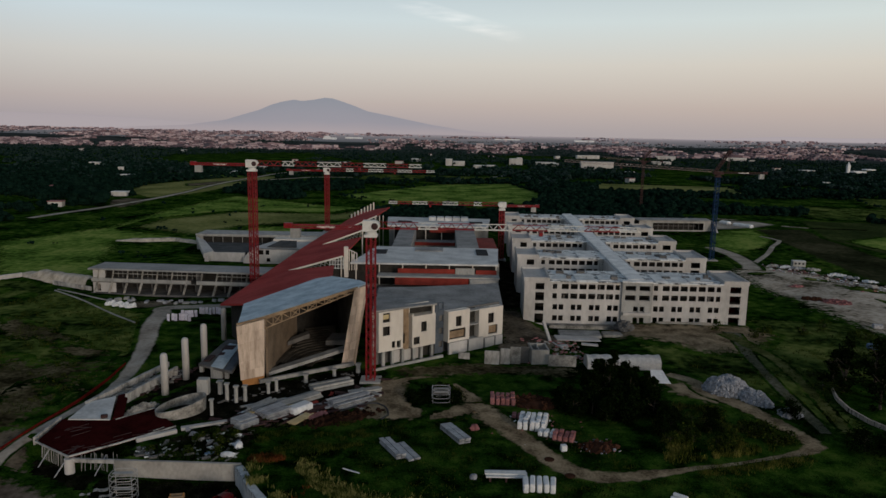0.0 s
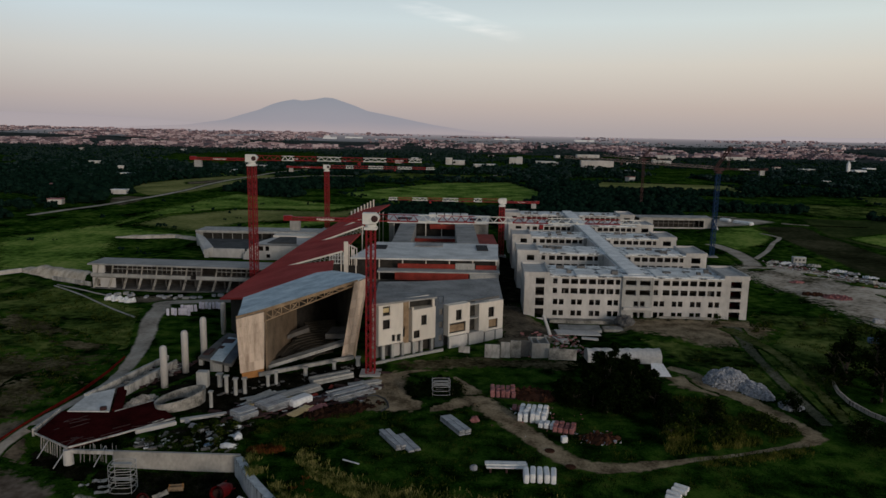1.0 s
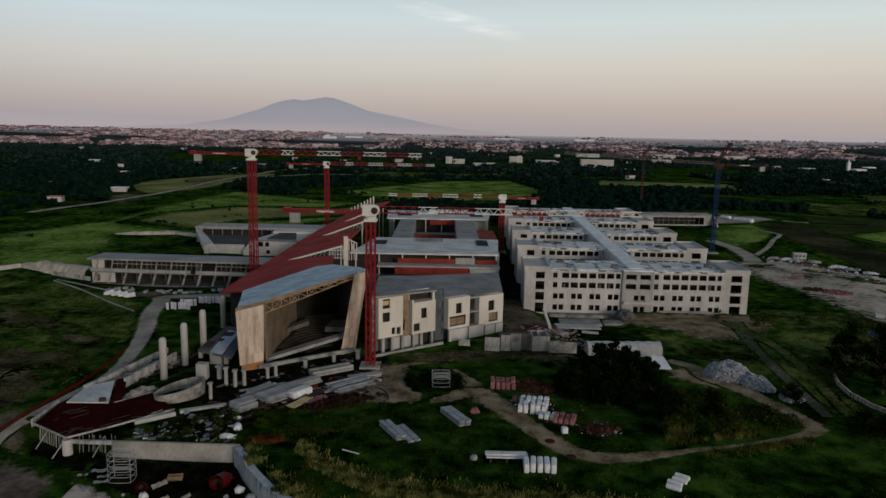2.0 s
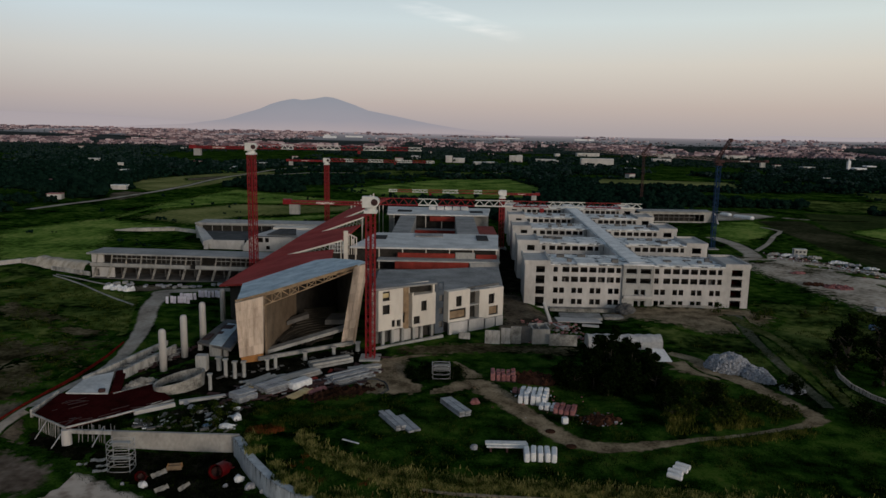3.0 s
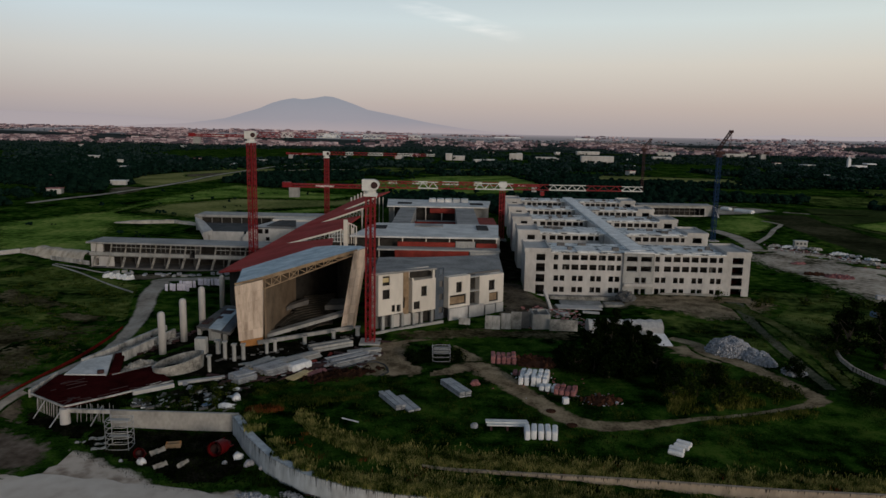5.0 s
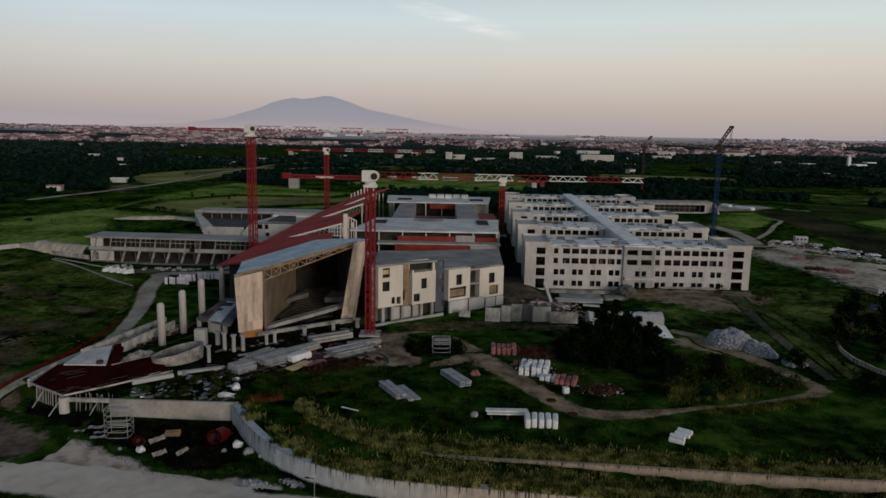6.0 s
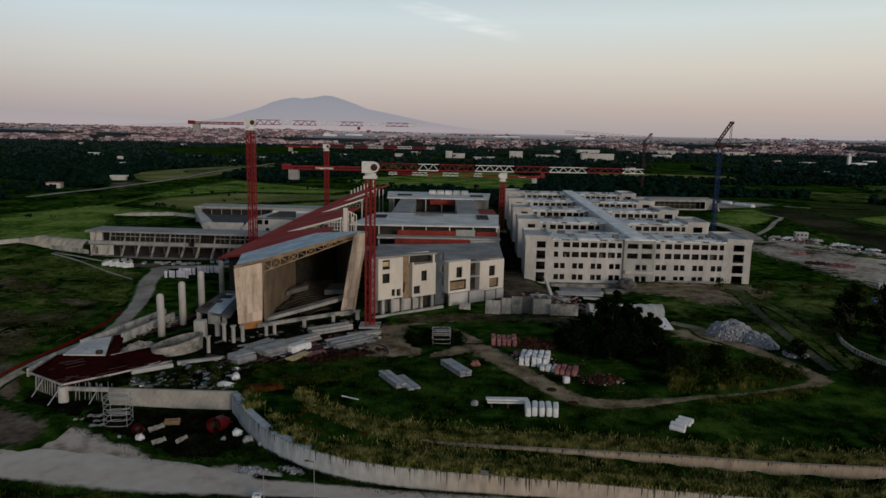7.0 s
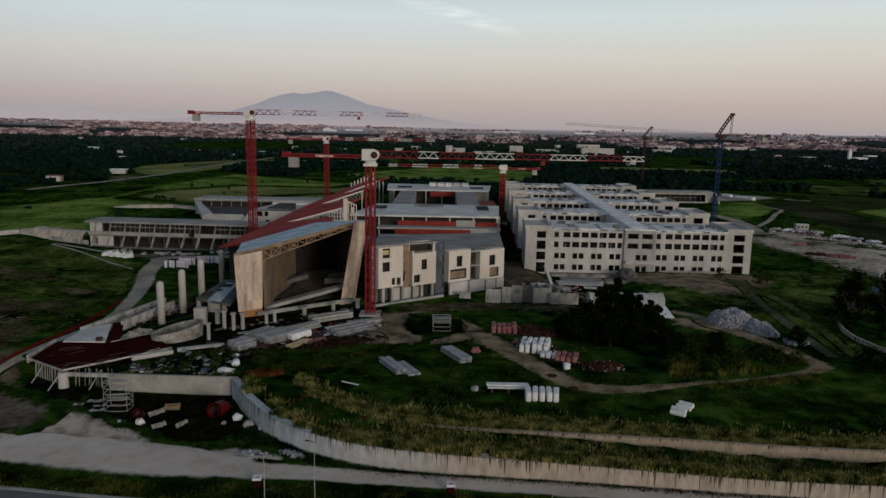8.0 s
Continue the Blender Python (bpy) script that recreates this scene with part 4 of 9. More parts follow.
block = thing("hospital_block", "long pale unfinished hospital block with five wings and open window holes", "building")
for w, v0 in enumerate(WING_V):
    mw = RB @ Matrix.Translation((0, v0, 0))
    bm = bmesh.new()
    wall_with_holes(bm, 76.4, RB_BASE, RB_TOP, wing_holes(w == 0), 0.4, mw)
    part("front_wall", bm, "plaster", block, "pale plaster wall with rows of open window holes")
    bm = bmesh.new()
    wall_with_holes(bm, 76.4, RB_BASE, RB_TOP, [], 0.4, mw @ Matrix.Translation((76.4, DEPTH, 0)) @ Matrix.Rotation(math.pi, 4, "Z"))
    part("back_wall", bm, "plaster", block)
    for u0 in (0.2, 76.2):
        bm = bmesh.new()
        add_box(bm, u0 - 0.2, u0 + 0.2, 0.42, DEPTH - 0.42, RB_BASE, RB_TOP, mw)
        part("side_wall", bm, "plaster", block)
    # floors and inner wall take the painted indoor shade colour
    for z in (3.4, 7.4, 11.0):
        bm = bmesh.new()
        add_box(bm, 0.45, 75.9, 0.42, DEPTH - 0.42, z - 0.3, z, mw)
        part("floor_slab", bm, "indoor_shade", block)
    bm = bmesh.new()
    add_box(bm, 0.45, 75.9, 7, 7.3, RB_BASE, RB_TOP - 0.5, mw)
    part("inner_wall", bm, "indoor_shade", block)
    # roof slab with a small overhang and strips of white membrane
    bm = bmesh.new()
    add_box(bm, 8.7, 67.9, -0.45, DEPTH + 0.3, RB_TOP, RB_TOP + 0.35, mw)
    part("roof", bm, "roof_mix", block, "flat roof patched with white membrane and grey felt")
    rnd = random.Random(40 + w)
    for side in (0, 1):
        u = 9.0 if side == 0 else 45.0
        end = 32.0 if side == 0 else 66.5
        while u < end - 3:
            ln = rnd.uniform(4, 8)
            bm = bmesh.new()
            add_box(bm, u, min(u + ln, end), rnd.uniform(0.3, 1.6), rnd.uniform(9, DEPTH - 1), RB_TOP + 0.35, RB_TOP + 0.42 + rnd.uniform(0, 0.25), mw)
            part("membrane_sheet", bm, "membrane", block, "white roofing membrane sheet")
            u += ln + rnd.uniform(0.3, 3.0)
        for k in range(5):
            bm = bmesh.new()
            uu, vv = rnd.uniform(10 if side == 0 else 46, 31 if side == 0 else 65), rnd.uniform(2, 14)
            add_box(bm, uu, uu + rnd.uniform(1.2, 3.0), vv, vv + rnd.uniform(1, 2.5), RB_TOP + 0.35, RB_TOP + rnd.uniform(0.9, 1.5), mw)
            part("roof_kerb", bm, "dark_concrete", block, "dark skylight kerb")
    for u0, u1 in ((-0.25, 8.6), (68.0, 76.6)):
        # stair towers rise above the roof as parapet boxes
        bm = bmesh.new()
        for a, b, c, d in ((u0, u1, -0.3, 0.1), (u0, u1, DEPTH - 0.1, DEPTH + 0.3), (u0, u0 + 0.4, 0.1, DEPTH - 0.1), (u1 - 0.4, u1, 0.1, DEPTH - 0.1)):
            add_box(bm, a, b, c, d, RB_TOP, TOWER_TOP, mw)
        add_box(bm, u0 + 0.4, u1 - 0.4, 0.1, DEPTH - 0.1, RB_TOP, TOWER_TOP - 0.7, mw)
        part("stair_tower", bm, "plaster", block, "pale parapet of the stair tower")
    for z in (3.3, 7.3):
        for u0, u1 in ((8.6, 33.4), (43.8, 67.2)):
            bm = bmesh.new()
            add_box(bm, u0, u1, -0.12, -0.002, z - 0.15, z + 0.15, mw)
            part("string_course", bm, "plaster", block)
    bm = bmesh.new()
    wall_with_holes(bm, 10.4, RB_BASE, RB_TOP + 0.3, [(a - 33.3, b - 33.3, c, d) for a, b, c, d in wing_holes(False) if 33.4 < a < 43.6], 0.5, mw @ Matrix.Translation((33.3, -0.9, 0)))
    for uu in (33.3, 43.5):
        add_box(bm, uu, uu + 0.2, -0.4, -0.01, RB_BASE, RB_TOP + 0.3, mw)
    part("centre_bay", bm, "concrete", block, "projecting centre bay of grey concrete")
    bm = bmesh.new()
    add_box(bm, 33.8, 43.4, -2.0, -0.95, 3.0, 3.9, mw)
    part("balcony", bm, "plaster", block, "pale balcony slab")
for u0, u1, v0, v1, z1, mt, lb in ((8.7, 33.2, -3.6, -0.5, -0.7, "old_concrete", "weathered plinth slab along the front"), (11.0, 24.5, -15.5, -9.0, -0.6, "concrete", "weathered flat roof of a sunken yard"), (25.5, 32.0, -13.0, -8.5, -0.9, "old_concrete", "weathered flat roof of a sunken yard")):
    bm = bmesh.new()
    add_box(bm, u0, u1, v0, v1, RB_BASE - 0.6, z1, RB)
    part("plinth", bm, mt, block, lb)
bm = bmesh.new()
bank = []
for k in range(25):
    u = 43.5 + 26.0 * k / 24
    rise = min(1.0, k / 3, (24 - k) / 6) * (1 + 0.25 * noise.noise((k * 0.5, 3.0, 0)))
    bank.append([bm.verts.new(RB @ Vector((u, v + 0.5 * noise.noise((k * 0.7, v, 1)) * (v < -1), z))) for v, z in ((-0.02, -2.4), (-0.02, 0.95 * rise - 0.3), (-0.9, 0.85 * rise - 0.3), (-3.4, 0.1 * rise - 0.3), (-8.0, -0.5 + 0.1 * rise), (-8.4, -2.4))])
for p, q in zip(bank, bank[1:]):
    for c in range(5):
        bm.faces.new((p[c], p[c + 1], q[c + 1], q[c]))
solo("earth_bank", bm, "sand_bank", "pale bank of earth heaped against the long block", "earth bank", kind="structure")
# partitions added at random as lit inner walls, and a rusty stair core, behind the front openings
rnd_q = random.Random(23)
for k in range(9):
    row = rnd_q.randrange(4)
    u = rnd_q.choice([10.5 + 3.06 * rnd_q.randrange(7), 45.0 + 3.06 * rnd_q.randrange(7)])
    bm = bmesh.new()
    add_box(bm, u, u + rnd_q.uniform(0.4, 1.1), 1.6, 1.8, ROWS_Z[row][0] - 0.4, ROWS_Z[row][0] + rnd_q.uniform(1.0, 2.2), RB)
    part("partition", bm, "dark_concrete", block)
for z0, z1 in ((-0.9, 2.0), (3.5, 5.9), (7.5, 9.8), (11.1, 13.0)):
    bm = bmesh.new()
    add_box(bm, 70.7, 73.7, 3.6, 3.8, z0, z0 + 0.55 * (z1 - z0), RB)
    part("stair_parapet", bm, "slab_red", block, "rusty red stair parapet")
# the spine that joins the wings
bm = bmesh.new()
add_box(bm, 35.8, 41.4, 2.0, WING_V[-1] + 20, RB_TOP + 0.4, RB_TOP + 1.0, RB)
add_box(bm, 33.4, 43.6, -1.0, 1.98, RB_TOP + 0.38, RB_TOP + 0.8, RB)
part("spine_roof", bm, "white_roof", block, "pale roof strip along the spine corridor")
for k in range(4):
    bm = bmesh.new()
    add_box(bm, 34.6, 42.8, WING_V[k] + DEPTH + 0.5, WING_V[k + 1] - 0.5, RB_BASE, RB_TOP + 0.38, RB)
    part("spine_corridor", bm, "plaster", block)



# ---- heaps of small pieces ----
def blob_verts(rnd, n_ring=3, seg=6):
    pts = [(0, 0, 1)]
    for r in range(1, n_ring):
        th = math.pi * r / n_ring
        for s in range(seg):
            a = 2 * math.pi * (s + 0.5 * (r % 2)) / seg
            k = rnd.uniform(0.7, 1.2)
            pts.append((math.sin(th) * math.cos(a) * k, math.sin(th) * math.sin(a) * k, math.cos(th) * rnd.uniform(0.8, 1.15)))
    pts.append((0, 0, -0.8))
    return pts


def blob_faces(n_ring=3, seg=6):
    f = [(0, 1 + s, 1 + (s + 1) % seg) for s in range(seg)]
    for r in range(n_ring - 2):
        a, b = 1 + r * seg, 1 + (r + 1) * seg
        for s in range(seg):
            f += [(a + s, b + s, b + (s + 1) % seg), (a + s, b + (s + 1) % seg, a + (s + 1) % seg)]
    last = 1 + (n_ring - 1) * seg
    a = 1 + (n_ring - 2) * seg
    f += [(last, a + (s + 1) % seg, a + s) for s in range(seg)]
    return f


class Heap:
    """Many small pieces gathered into one mesh."""

    def __init__(self):
        self.v, self.f, self.n = [], [], 0

    def add(self, pts, faces):
        self.v.extend(pts)
        self.f.extend([tuple(i + self.n for i in q) for q in faces])
        self.n += len(pts)

    def done(self, name, material, label, category, kind="stuff", parent=None):
        me = bpy.data.meshes.new(name)
        me.from_pydata(self.v, [], self.f)
        me.materials.append(M[material])
        ob = new(name, me)
        if parent is not None:
            ob.parent = parent
            return ob
        return tagged(ob, label, category, kind=kind)


BOXF = [(3, 2, 1, 0), (4, 5, 6, 7), (0, 1, 5, 4), (1, 2, 6, 5), (2, 3, 7, 6), (3, 0, 4, 7)]


def box_pts(x, y, z, w, d, h, a):
    c, s = math.cos(a), math.sin(a)
    return [(x + c * u - s * v, y + s * u + c * v, z + k) for k in (0, h) for u, v in ((-w / 2, -d / 2), (w / 2, -d / 2), (w / 2, d / 2), (-w / 2, d / 2))]




# ---- tower cranes ----
def lattice(bm, a, b, w, h, step, chord, lace, tri=False):
    """Lattice girder from a to b: four chords (or three) with zigzag lacing."""
    a, b = Vector(a), Vector(b)
    d = b - a
    ln = d.length
    m = Matrix.Translation(a) @ d.to_track_quat("Z", "Y").to_matrix().to_4x4()
    if tri:
        cs = [(-w / 2, -h / 2), (w / 2, -h / 2), (0, h / 2)]
    else:
        cs = [(-w / 2, -h / 2), (w / 2, -h / 2), (w / 2, h / 2), (-w / 2, h / 2)]
    for c in cs:
        add_bar(bm, m @ Vector((*c, 0)), m @ Vector((*c, ln)), chord)
    n = max(1, round(ln / step))
    for k in range(n):
        z0, z1 = ln * k / n, ln * (k + 1) / n
        zm = (z0 + z1) / 2
        if tri:
            for i in (0, 1):
                add_bar(bm, m @ Vector((*cs[i], z0)), m @ Vector((*cs[2], zm)), lace)
                add_bar(bm, m @ Vector((*cs[2], zm)), m @ Vector((*cs[i], z1)), lace)
            add_bar(bm, m @ Vector((*cs[0], z0)), m @ Vector((*cs[1], z0)), lace)
            continue
        for i in range(len(cs)):
            p, q = cs[i], cs[(i + 1) % len(cs)]
            add_bar(bm, m @ Vector((*p, z0)), m @ Vector((*q, zm)), lace)
            add_bar(bm, m @ Vector((*q, zm)), m @ Vector((*p, z1)), lace)
            add_bar(bm, m @ Vector((*p, z0)), m @ Vector((*q, z0)), lace)


def tower_crane(x, y, jib_z, turn, jib_len, back_len, label, colour="crane_red", mast_w=2.2, base_z=0.0, thick=1.0, whites=((0.15, 0.225), (0.365, 0.51), (0.645, 0.785), (0.92, 1.0)), rise=0.0, peak=0.0, group="tower cranes"):
    c = thing("tower_crane", label, "tower crane", pose(x, y, base_z, 0, 0, turn), group)
    h = jib_z - base_z
    bm = bmesh.new()
    add_box(bm, -2.6, 2.6, -2.6, 2.6, -0.5, 0.5)
    part("base_block", bm, "concrete", c, "concrete base block")
    bm = bmesh.new()
    lattice(bm, (0, 0, 0.5), (0, 0, h - 2.6), mast_w, mast_w, 2.4, 0.24 * thick, 0.13 * thick)
    mast = part("mast", bm, colour, c, {"crane_red": "red lattice mast", "crane_blue": "blue lattice mast", "crane_dark": "dark red lattice mast"}[colour])
    bm = bmesh.new()
    add_box(bm, -0.3, 0.3, -0.2, 0.2, 0.5, h - 2.6) if colour == "crane_red" else add_bar(bm, (0.3, 0, 0.5), (0.3, 0, h - 2.6), 0.25)
    part("ladder_shaft", bm, colour, mast)
    bm = bmesh.new()
    add_box(bm, -1.6, 1.6, -1.6, 1.6, h - 2.6, h - 2.0)
    add_tube(bm, (0, 0, h - 2.0), (0, 0, h - 1.3), 1.4, 1.4, 16)
    part("slewing_ring", bm, "crane_white" if colour == "crane_red" else "crane_dark", c)
    if colour == "crane_red":
        bm = bmesh.new()
        add_box(bm, -2.0, 0.9, -1.3, 1.3, h - 1.2, h + 1.5)
        add_tube(bm, (0.9, -1.28, h + 0.15), (0.9, 1.28, h + 0.15), 1.25, 1.25, 18)
        house = part("machine_house", bm, "crane_white", c, "white rounded machine house")
        bm = bmesh.new()
        add_tube(bm, (1.0, -1.42, h + 0.15), (1.0, -1.3, h + 0.15), 0.85, 0.85, 18)
        part("winch_drum", bm, "crane_dark", house, "dark round winch drum")
    else:
        bm = bmesh.new()
        add_box(bm, -2.4, 2.4, -1.3, 1.3, h - 1.3, h + 0.3)
        part("machine_house", bm, "crane_dark", c)
    if peak:
        bm = bmesh.new()
        lattice(bm, (1.5, 0, h), (-5.0, 0, h + peak), 1.2, 1.2, 1.8, 0.26, 0.16)
        add_bar(bm, (-5.0, 0, h + peak), (-4.4, 0, h), 0.2)
        add_bar(bm, (-5.6, 0, h + peak), (-5.2, 0, h), 0.2)
        add_box(bm, -6.0, -4.2, -0.8, 0.8, h + peak - 0.8, h + peak + 0.5)
        part("peak_frame", bm, "crane_dark", c, "dark inclined tower head")
    # jib towards local -x .. +x: the jib goes along +x
    def at(s):
        return Vector((2.0 + (jib_len - 2.0) * s, 0, h + 0.35 + rise * s))
    cuts = sorted({0.0, 1.0, *[v for p in whites for v in p]})
    for a, b in zip(cuts, cuts[1:]):
        white = any(p[0] <= a and b <= p[1] + 1e-6 for p in whites)
        bm = bmesh.new()
        k_thin = 0.85 if colour == "crane_red" else 0.6
        lattice(bm, at(a), at(b), 1.3 - 0.4 * a, (1.9 - 0.7 * a) * k_thin, 2.6, 0.2 * thick * k_thin, 0.13 * thick * k_thin, tri=True)
        part("jib_section", bm, "crane_white" if white else colour if colour == "crane_red" else "crane_pale", c, "white jib section" if white else "")
    bm = bmesh.new()
    lattice(bm, (-2.0, 0, h - 0.3), (-back_len, 0, h - 0.3), 1.5, 0.7, 2.2, 0.22 * thick, 0.12 * thick)
    add_box(bm, -back_len, -back_len + 2.0, -0.8, 0.8, h - 0.7, h + 0.5)
    cj = part("counter_jib", bm, colour if colour == "crane_red" else "crane_dark", c)
    bm = bmesh.new()
    add_box(bm, -back_len * 0.62, -back_len * 0.42, -0.72, 0.72, h - 0.65, h + 0.05)
    part("counter_jib_plate", bm, "crane_white", cj, "white plate on the counter jib")
    bm = bmesh.new()
    add_box(bm, -back_len + 1.6, -back_len + 4.0, -0.8, 0.8, h - 3.2, h - 0.75)
    part("counterweight", bm, "concrete", cj, "pale concrete counterweight")
    bm = bmesh.new()
    add_bar(bm, at(0.62) - Vector((0, 0, 1.0)), at(0.62) - Vector((0, 0, 2.0)), 0.9, 1.2)
    part("trolley", bm, colour if colour == "crane_red" else "crane_dark", c)
    return c


tower_crane(-18.0, 175.6, 40.2, 0.0, 67.0, 21.6, "tall red tower crane with white jib sections", thick=1.0)
tower_crane(-69.2, 257.0, 51.0, 0.0, 61.0, 22.0, "tall red tower crane standing behind the red roof", mast_w=2.5, thick=1.15)
tower_crane(-73.2, 445.0, 38.6, 0.0, 67.0, 25.0, "red tower crane standing far behind the site", mast_w=2.5, thick=1.5)
tower_crane(29.3, 356.0, 27.9, 180.0, 57.0, 18.5, "red tower crane between the courtyard block and long block", mast_w=2.5, thick=1.4)
tower_crane(140.0, 366.0, 46.0, 180.0, 79.0, 25.0, "blue tower crane with dark jib and tower head", colour="crane_blue", mast_w=1.9, thick=0.85, whites=(), rise=4.0, peak=10.5)
tower_crane(166.5, 600.0, 42.5, 180.0, 34.0, 16.0, "distant dark red tower crane beyond the long block", colour="crane_dark", mast_w=1.7, thick=0.7, whites=(), rise=2.0, peak=8.0)


def sheet(bm, pts, thick):
    """A folded sheet over a ring of points, with thickness downwards."""
    hi = [bm.verts.new(p) for p in pts]
    lo = [bm.verts.new((p[0], p[1], p[2] - thick)) for p in pts]
    f = bm.faces.new(hi)
    g = bm.faces.new(lo[::-1])
    for i in range(len(pts)):
        j = (i + 1) % len(pts)
        bm.faces.new((lo[i], lo[j], hi[j], hi[i]))
    bmesh.ops.triangulate(bm, faces=[f, g])


def loft(bm, a, b):
    """A solid between two quads of points."""
    lo, hi = [bm.verts.new(p) for p in a], [bm.verts.new(p) for p in b]
    bm.faces.new(lo[::-1])
    bm.faces.new(hi)
    for i in range(4):
        j = (i + 1) % 4
        bm.faces.new((lo[i], lo[j], hi[j], hi[i]))


aud = thing("auditorium", "unfinished concrete auditorium under a folded red and blue-grey roof", "building")
bm = bmesh.new()
sheet(bm, [(-50.4, 170.5, 16.0), (-22.4, 187.0, 22.3), (-21.2, 195, 21.6), (-24, 203, 20.6), (-36, 228, 16.5), (-40, 221, 17.1), (-57, 199, 13.9), (-53.4, 184, 15.0)], 0.5)
part("front_roof", bm, "blue_roof", aud, "blue-grey waterproofed front of the roof")
for ring in ([(-68, 212.5, 10.3), (-57, 199, 13.9), (-40, 221, 17.1), (-36, 228, 16.5), (-40, 257, 14.5), (-57, 259, 12), (-66.2, 259, 10.3)],
             [(-66.2, 259, 10.3), (-57, 259, 12.05), (-37.5, 263, 17.2), (-38.5, 330, 14.2), (-54.5, 317, 12.5), (-64.3, 317, 10.3)],
             [(-64.3, 317, 10.3), (-54.5, 317, 12.55), (-37.5, 332, 17.6), (-37, 385, 14.6), (-51, 365, 13), (-61.5, 365, 10.3)],
             [(-61.5, 365, 10.3), (-51, 365, 13.05), (-36.5, 387, 17.8), (-34.5, 455, 15.2), (-55, 468, 10.3)]):
    bm = bmesh.new()
    sheet(bm, ring, 0.55)
    part("roof_section", bm, "red_roof", aud, "red sheet roof section")
for a, b, low in (((-57, 259, 12), (-37.5, 263, 17.2), 14.3), ((-54.5, 317, 12.5), (-37.5, 332, 17.6), 14.2), ((-51, 365, 13), (-36.5, 387, 17.8), 14.6)):
    a, b = Vector(a), Vector(b)
    bm = bmesh.new()
    for k in range(1, 13):
        p = a.lerp(b, k / 12) - Vector((0, 0.1, 0.5))
        q0 = a.z + (low - a.z) * k / 12
        add_bar(bm, p, (p.x, p.y, q0 - 0.7), 0.18)
        pp = a.lerp(b, (k - 1) / 12) - Vector((0, 0.1, 0.5))
        add_bar(bm, pp, (p.x, p.y, q0 - 0.2), 0.14)
    part("clerestory_truss", bm, "concrete", aud)
    bm = bmesh.new()
    add_bar(bm, a - Vector((0, 0.35, 0.25)), b - Vector((0, 0.35, 0.25)), 0.3, 0.6)
    part("fascia", bm, "white_panel", aud, "pale fascia along the roof step")
    for k in range(3):
        bm = bmesh.new()
        add_box(bm, b.x - 0.9 + 1.7 * k, b.x - 0.5 + 1.7 * k, b.y + 4 * k, b.y + 1.4 + 4 * k, 0, b.z - 0.2 - 0.4 * k)
        part("roof_fin", bm, "white_panel", aud, "tall pale upright fin")
for k in range(8):
    bm = bmesh.new()
    add_box(bm, -56.5 + 1.5 * k, -55.7 + 1.5 * k, 431 + 4.2 * k, 432 + 4.2 * k, 9, 13.0 + 0.62 * k)
    part("end_fin", bm, "white_panel", aud, "white upright plate at the roof end")
# glazed end of the first roof step
bm = bmesh.new()
add_box(bm, -37.0, -35.5, 262.2, 263.4, 9, 20.6)
part("roof_mast", bm, "white_panel", aud, "tall white upright at the roof step")
bm = bmesh.new()
for k in range(6):
    add_bar(bm, (-42.2 + k, 262.0, 12.2), (-42.2 + k, 262.0, 15.4 + 0.28 * k), 0.2)
for k in range(3):
    add_bar(bm, (-42.4, 262.0, 12.5 + 1.4 * k), (-37.0, 262.0, 12.5 + 1.4 * k), 0.18)
part("glazing_frame", bm, "membrane", aud, "white grid of a glazed roof end")
bm = bmesh.new()
for k in range(4):
    add_bar(bm, (-35.2 + 0.95 * k, 263.6, 11.5), (-35.2 + 0.95 * k, 263.6, 19.4 - 0.16 * k * k), 0.28)
add_bar(bm, (-35.4, 263.6, 19.4), (-32.2, 263.6, 17.9), 0.3)
part("glazing_frame", bm, "white_panel", aud, "tall pale curved frame beside the roof step")
bm = bmesh.new()
add_box(bm, -42.4, -32.0, 264.4, 264.8, 8, 15.0)
part("inner_wall", bm, "indoor_shade", aud, "backing wall coloured dark for the shade inside")
# portal pylons
bm = bmesh.new()
loft(bm, [(-49.8, 169.6, 1.6), (-44.7, 172.6, 1.9), (-45.2, 175.5, 1.9), (-50.2, 172.6, 1.6)], [(-50.6, 169.8, 15.4), (-44.5, 173.2, 16.5), (-45.0, 176.4, 16.5), (-51.0, 173.0, 15.4)])
part("pylon", bm, "pylon_concrete", aud, "tan board-marked concrete pylon")
bm = bmesh.new()
loft(bm, [(-49.2, 169.3, -0.4), (-44.6, 172.0, -0.4), (-45.2, 175.0, -0.4), (-50.0, 172.4, -0.4)], [(-49.4, 169.5, 1.62), (-44.7, 172.4, 1.9), (-45.2, 175.2, 1.9), (-50.0, 172.4, 1.62)])
part("formwork", bm, "plywood", aud, "orange plywood formwork")
bm = bmesh.new()
loft(bm, [(-27.0, 184.2, 0), (-24.2, 186.4, 0), (-23.6, 189, 0), (-26.2, 187.4, 0)], [(-23.4, 185.2, 21.9), (-20.6, 187.4, 22.4), (-20.2, 190.2, 22.4), (-22.8, 188.2, 21.9)])
part("pylon", bm, "pylon_concrete", aud, "tan leaning concrete pylon")
def clad(name, quad, cols, rows, proud, material, parent):
    """Cast panels with open joints over a four-sided face: lower edge, then upper edge."""
    a0, a1, b0, b1 = [Vector(q) for q in quad]
    out = (a1 - a0).cross(b0 - a0).normalized() * proud
    for i in range(cols):
        for j in range(rows):
            pts = []
            for u, v in ((i + 0.03, j + 0.02), (i + 0.97, j + 0.02), (i + 0.97, j + 0.98), (i + 0.03, j + 0.98)):
                pts.append(a0.lerp(a1, u / cols).lerp(b0.lerp(b1, u / cols), v / rows))
            bm = bmesh.new()
            loft(bm, [p - out for p in pts], [p + out for p in pts])
            part(name, bm, material, parent)


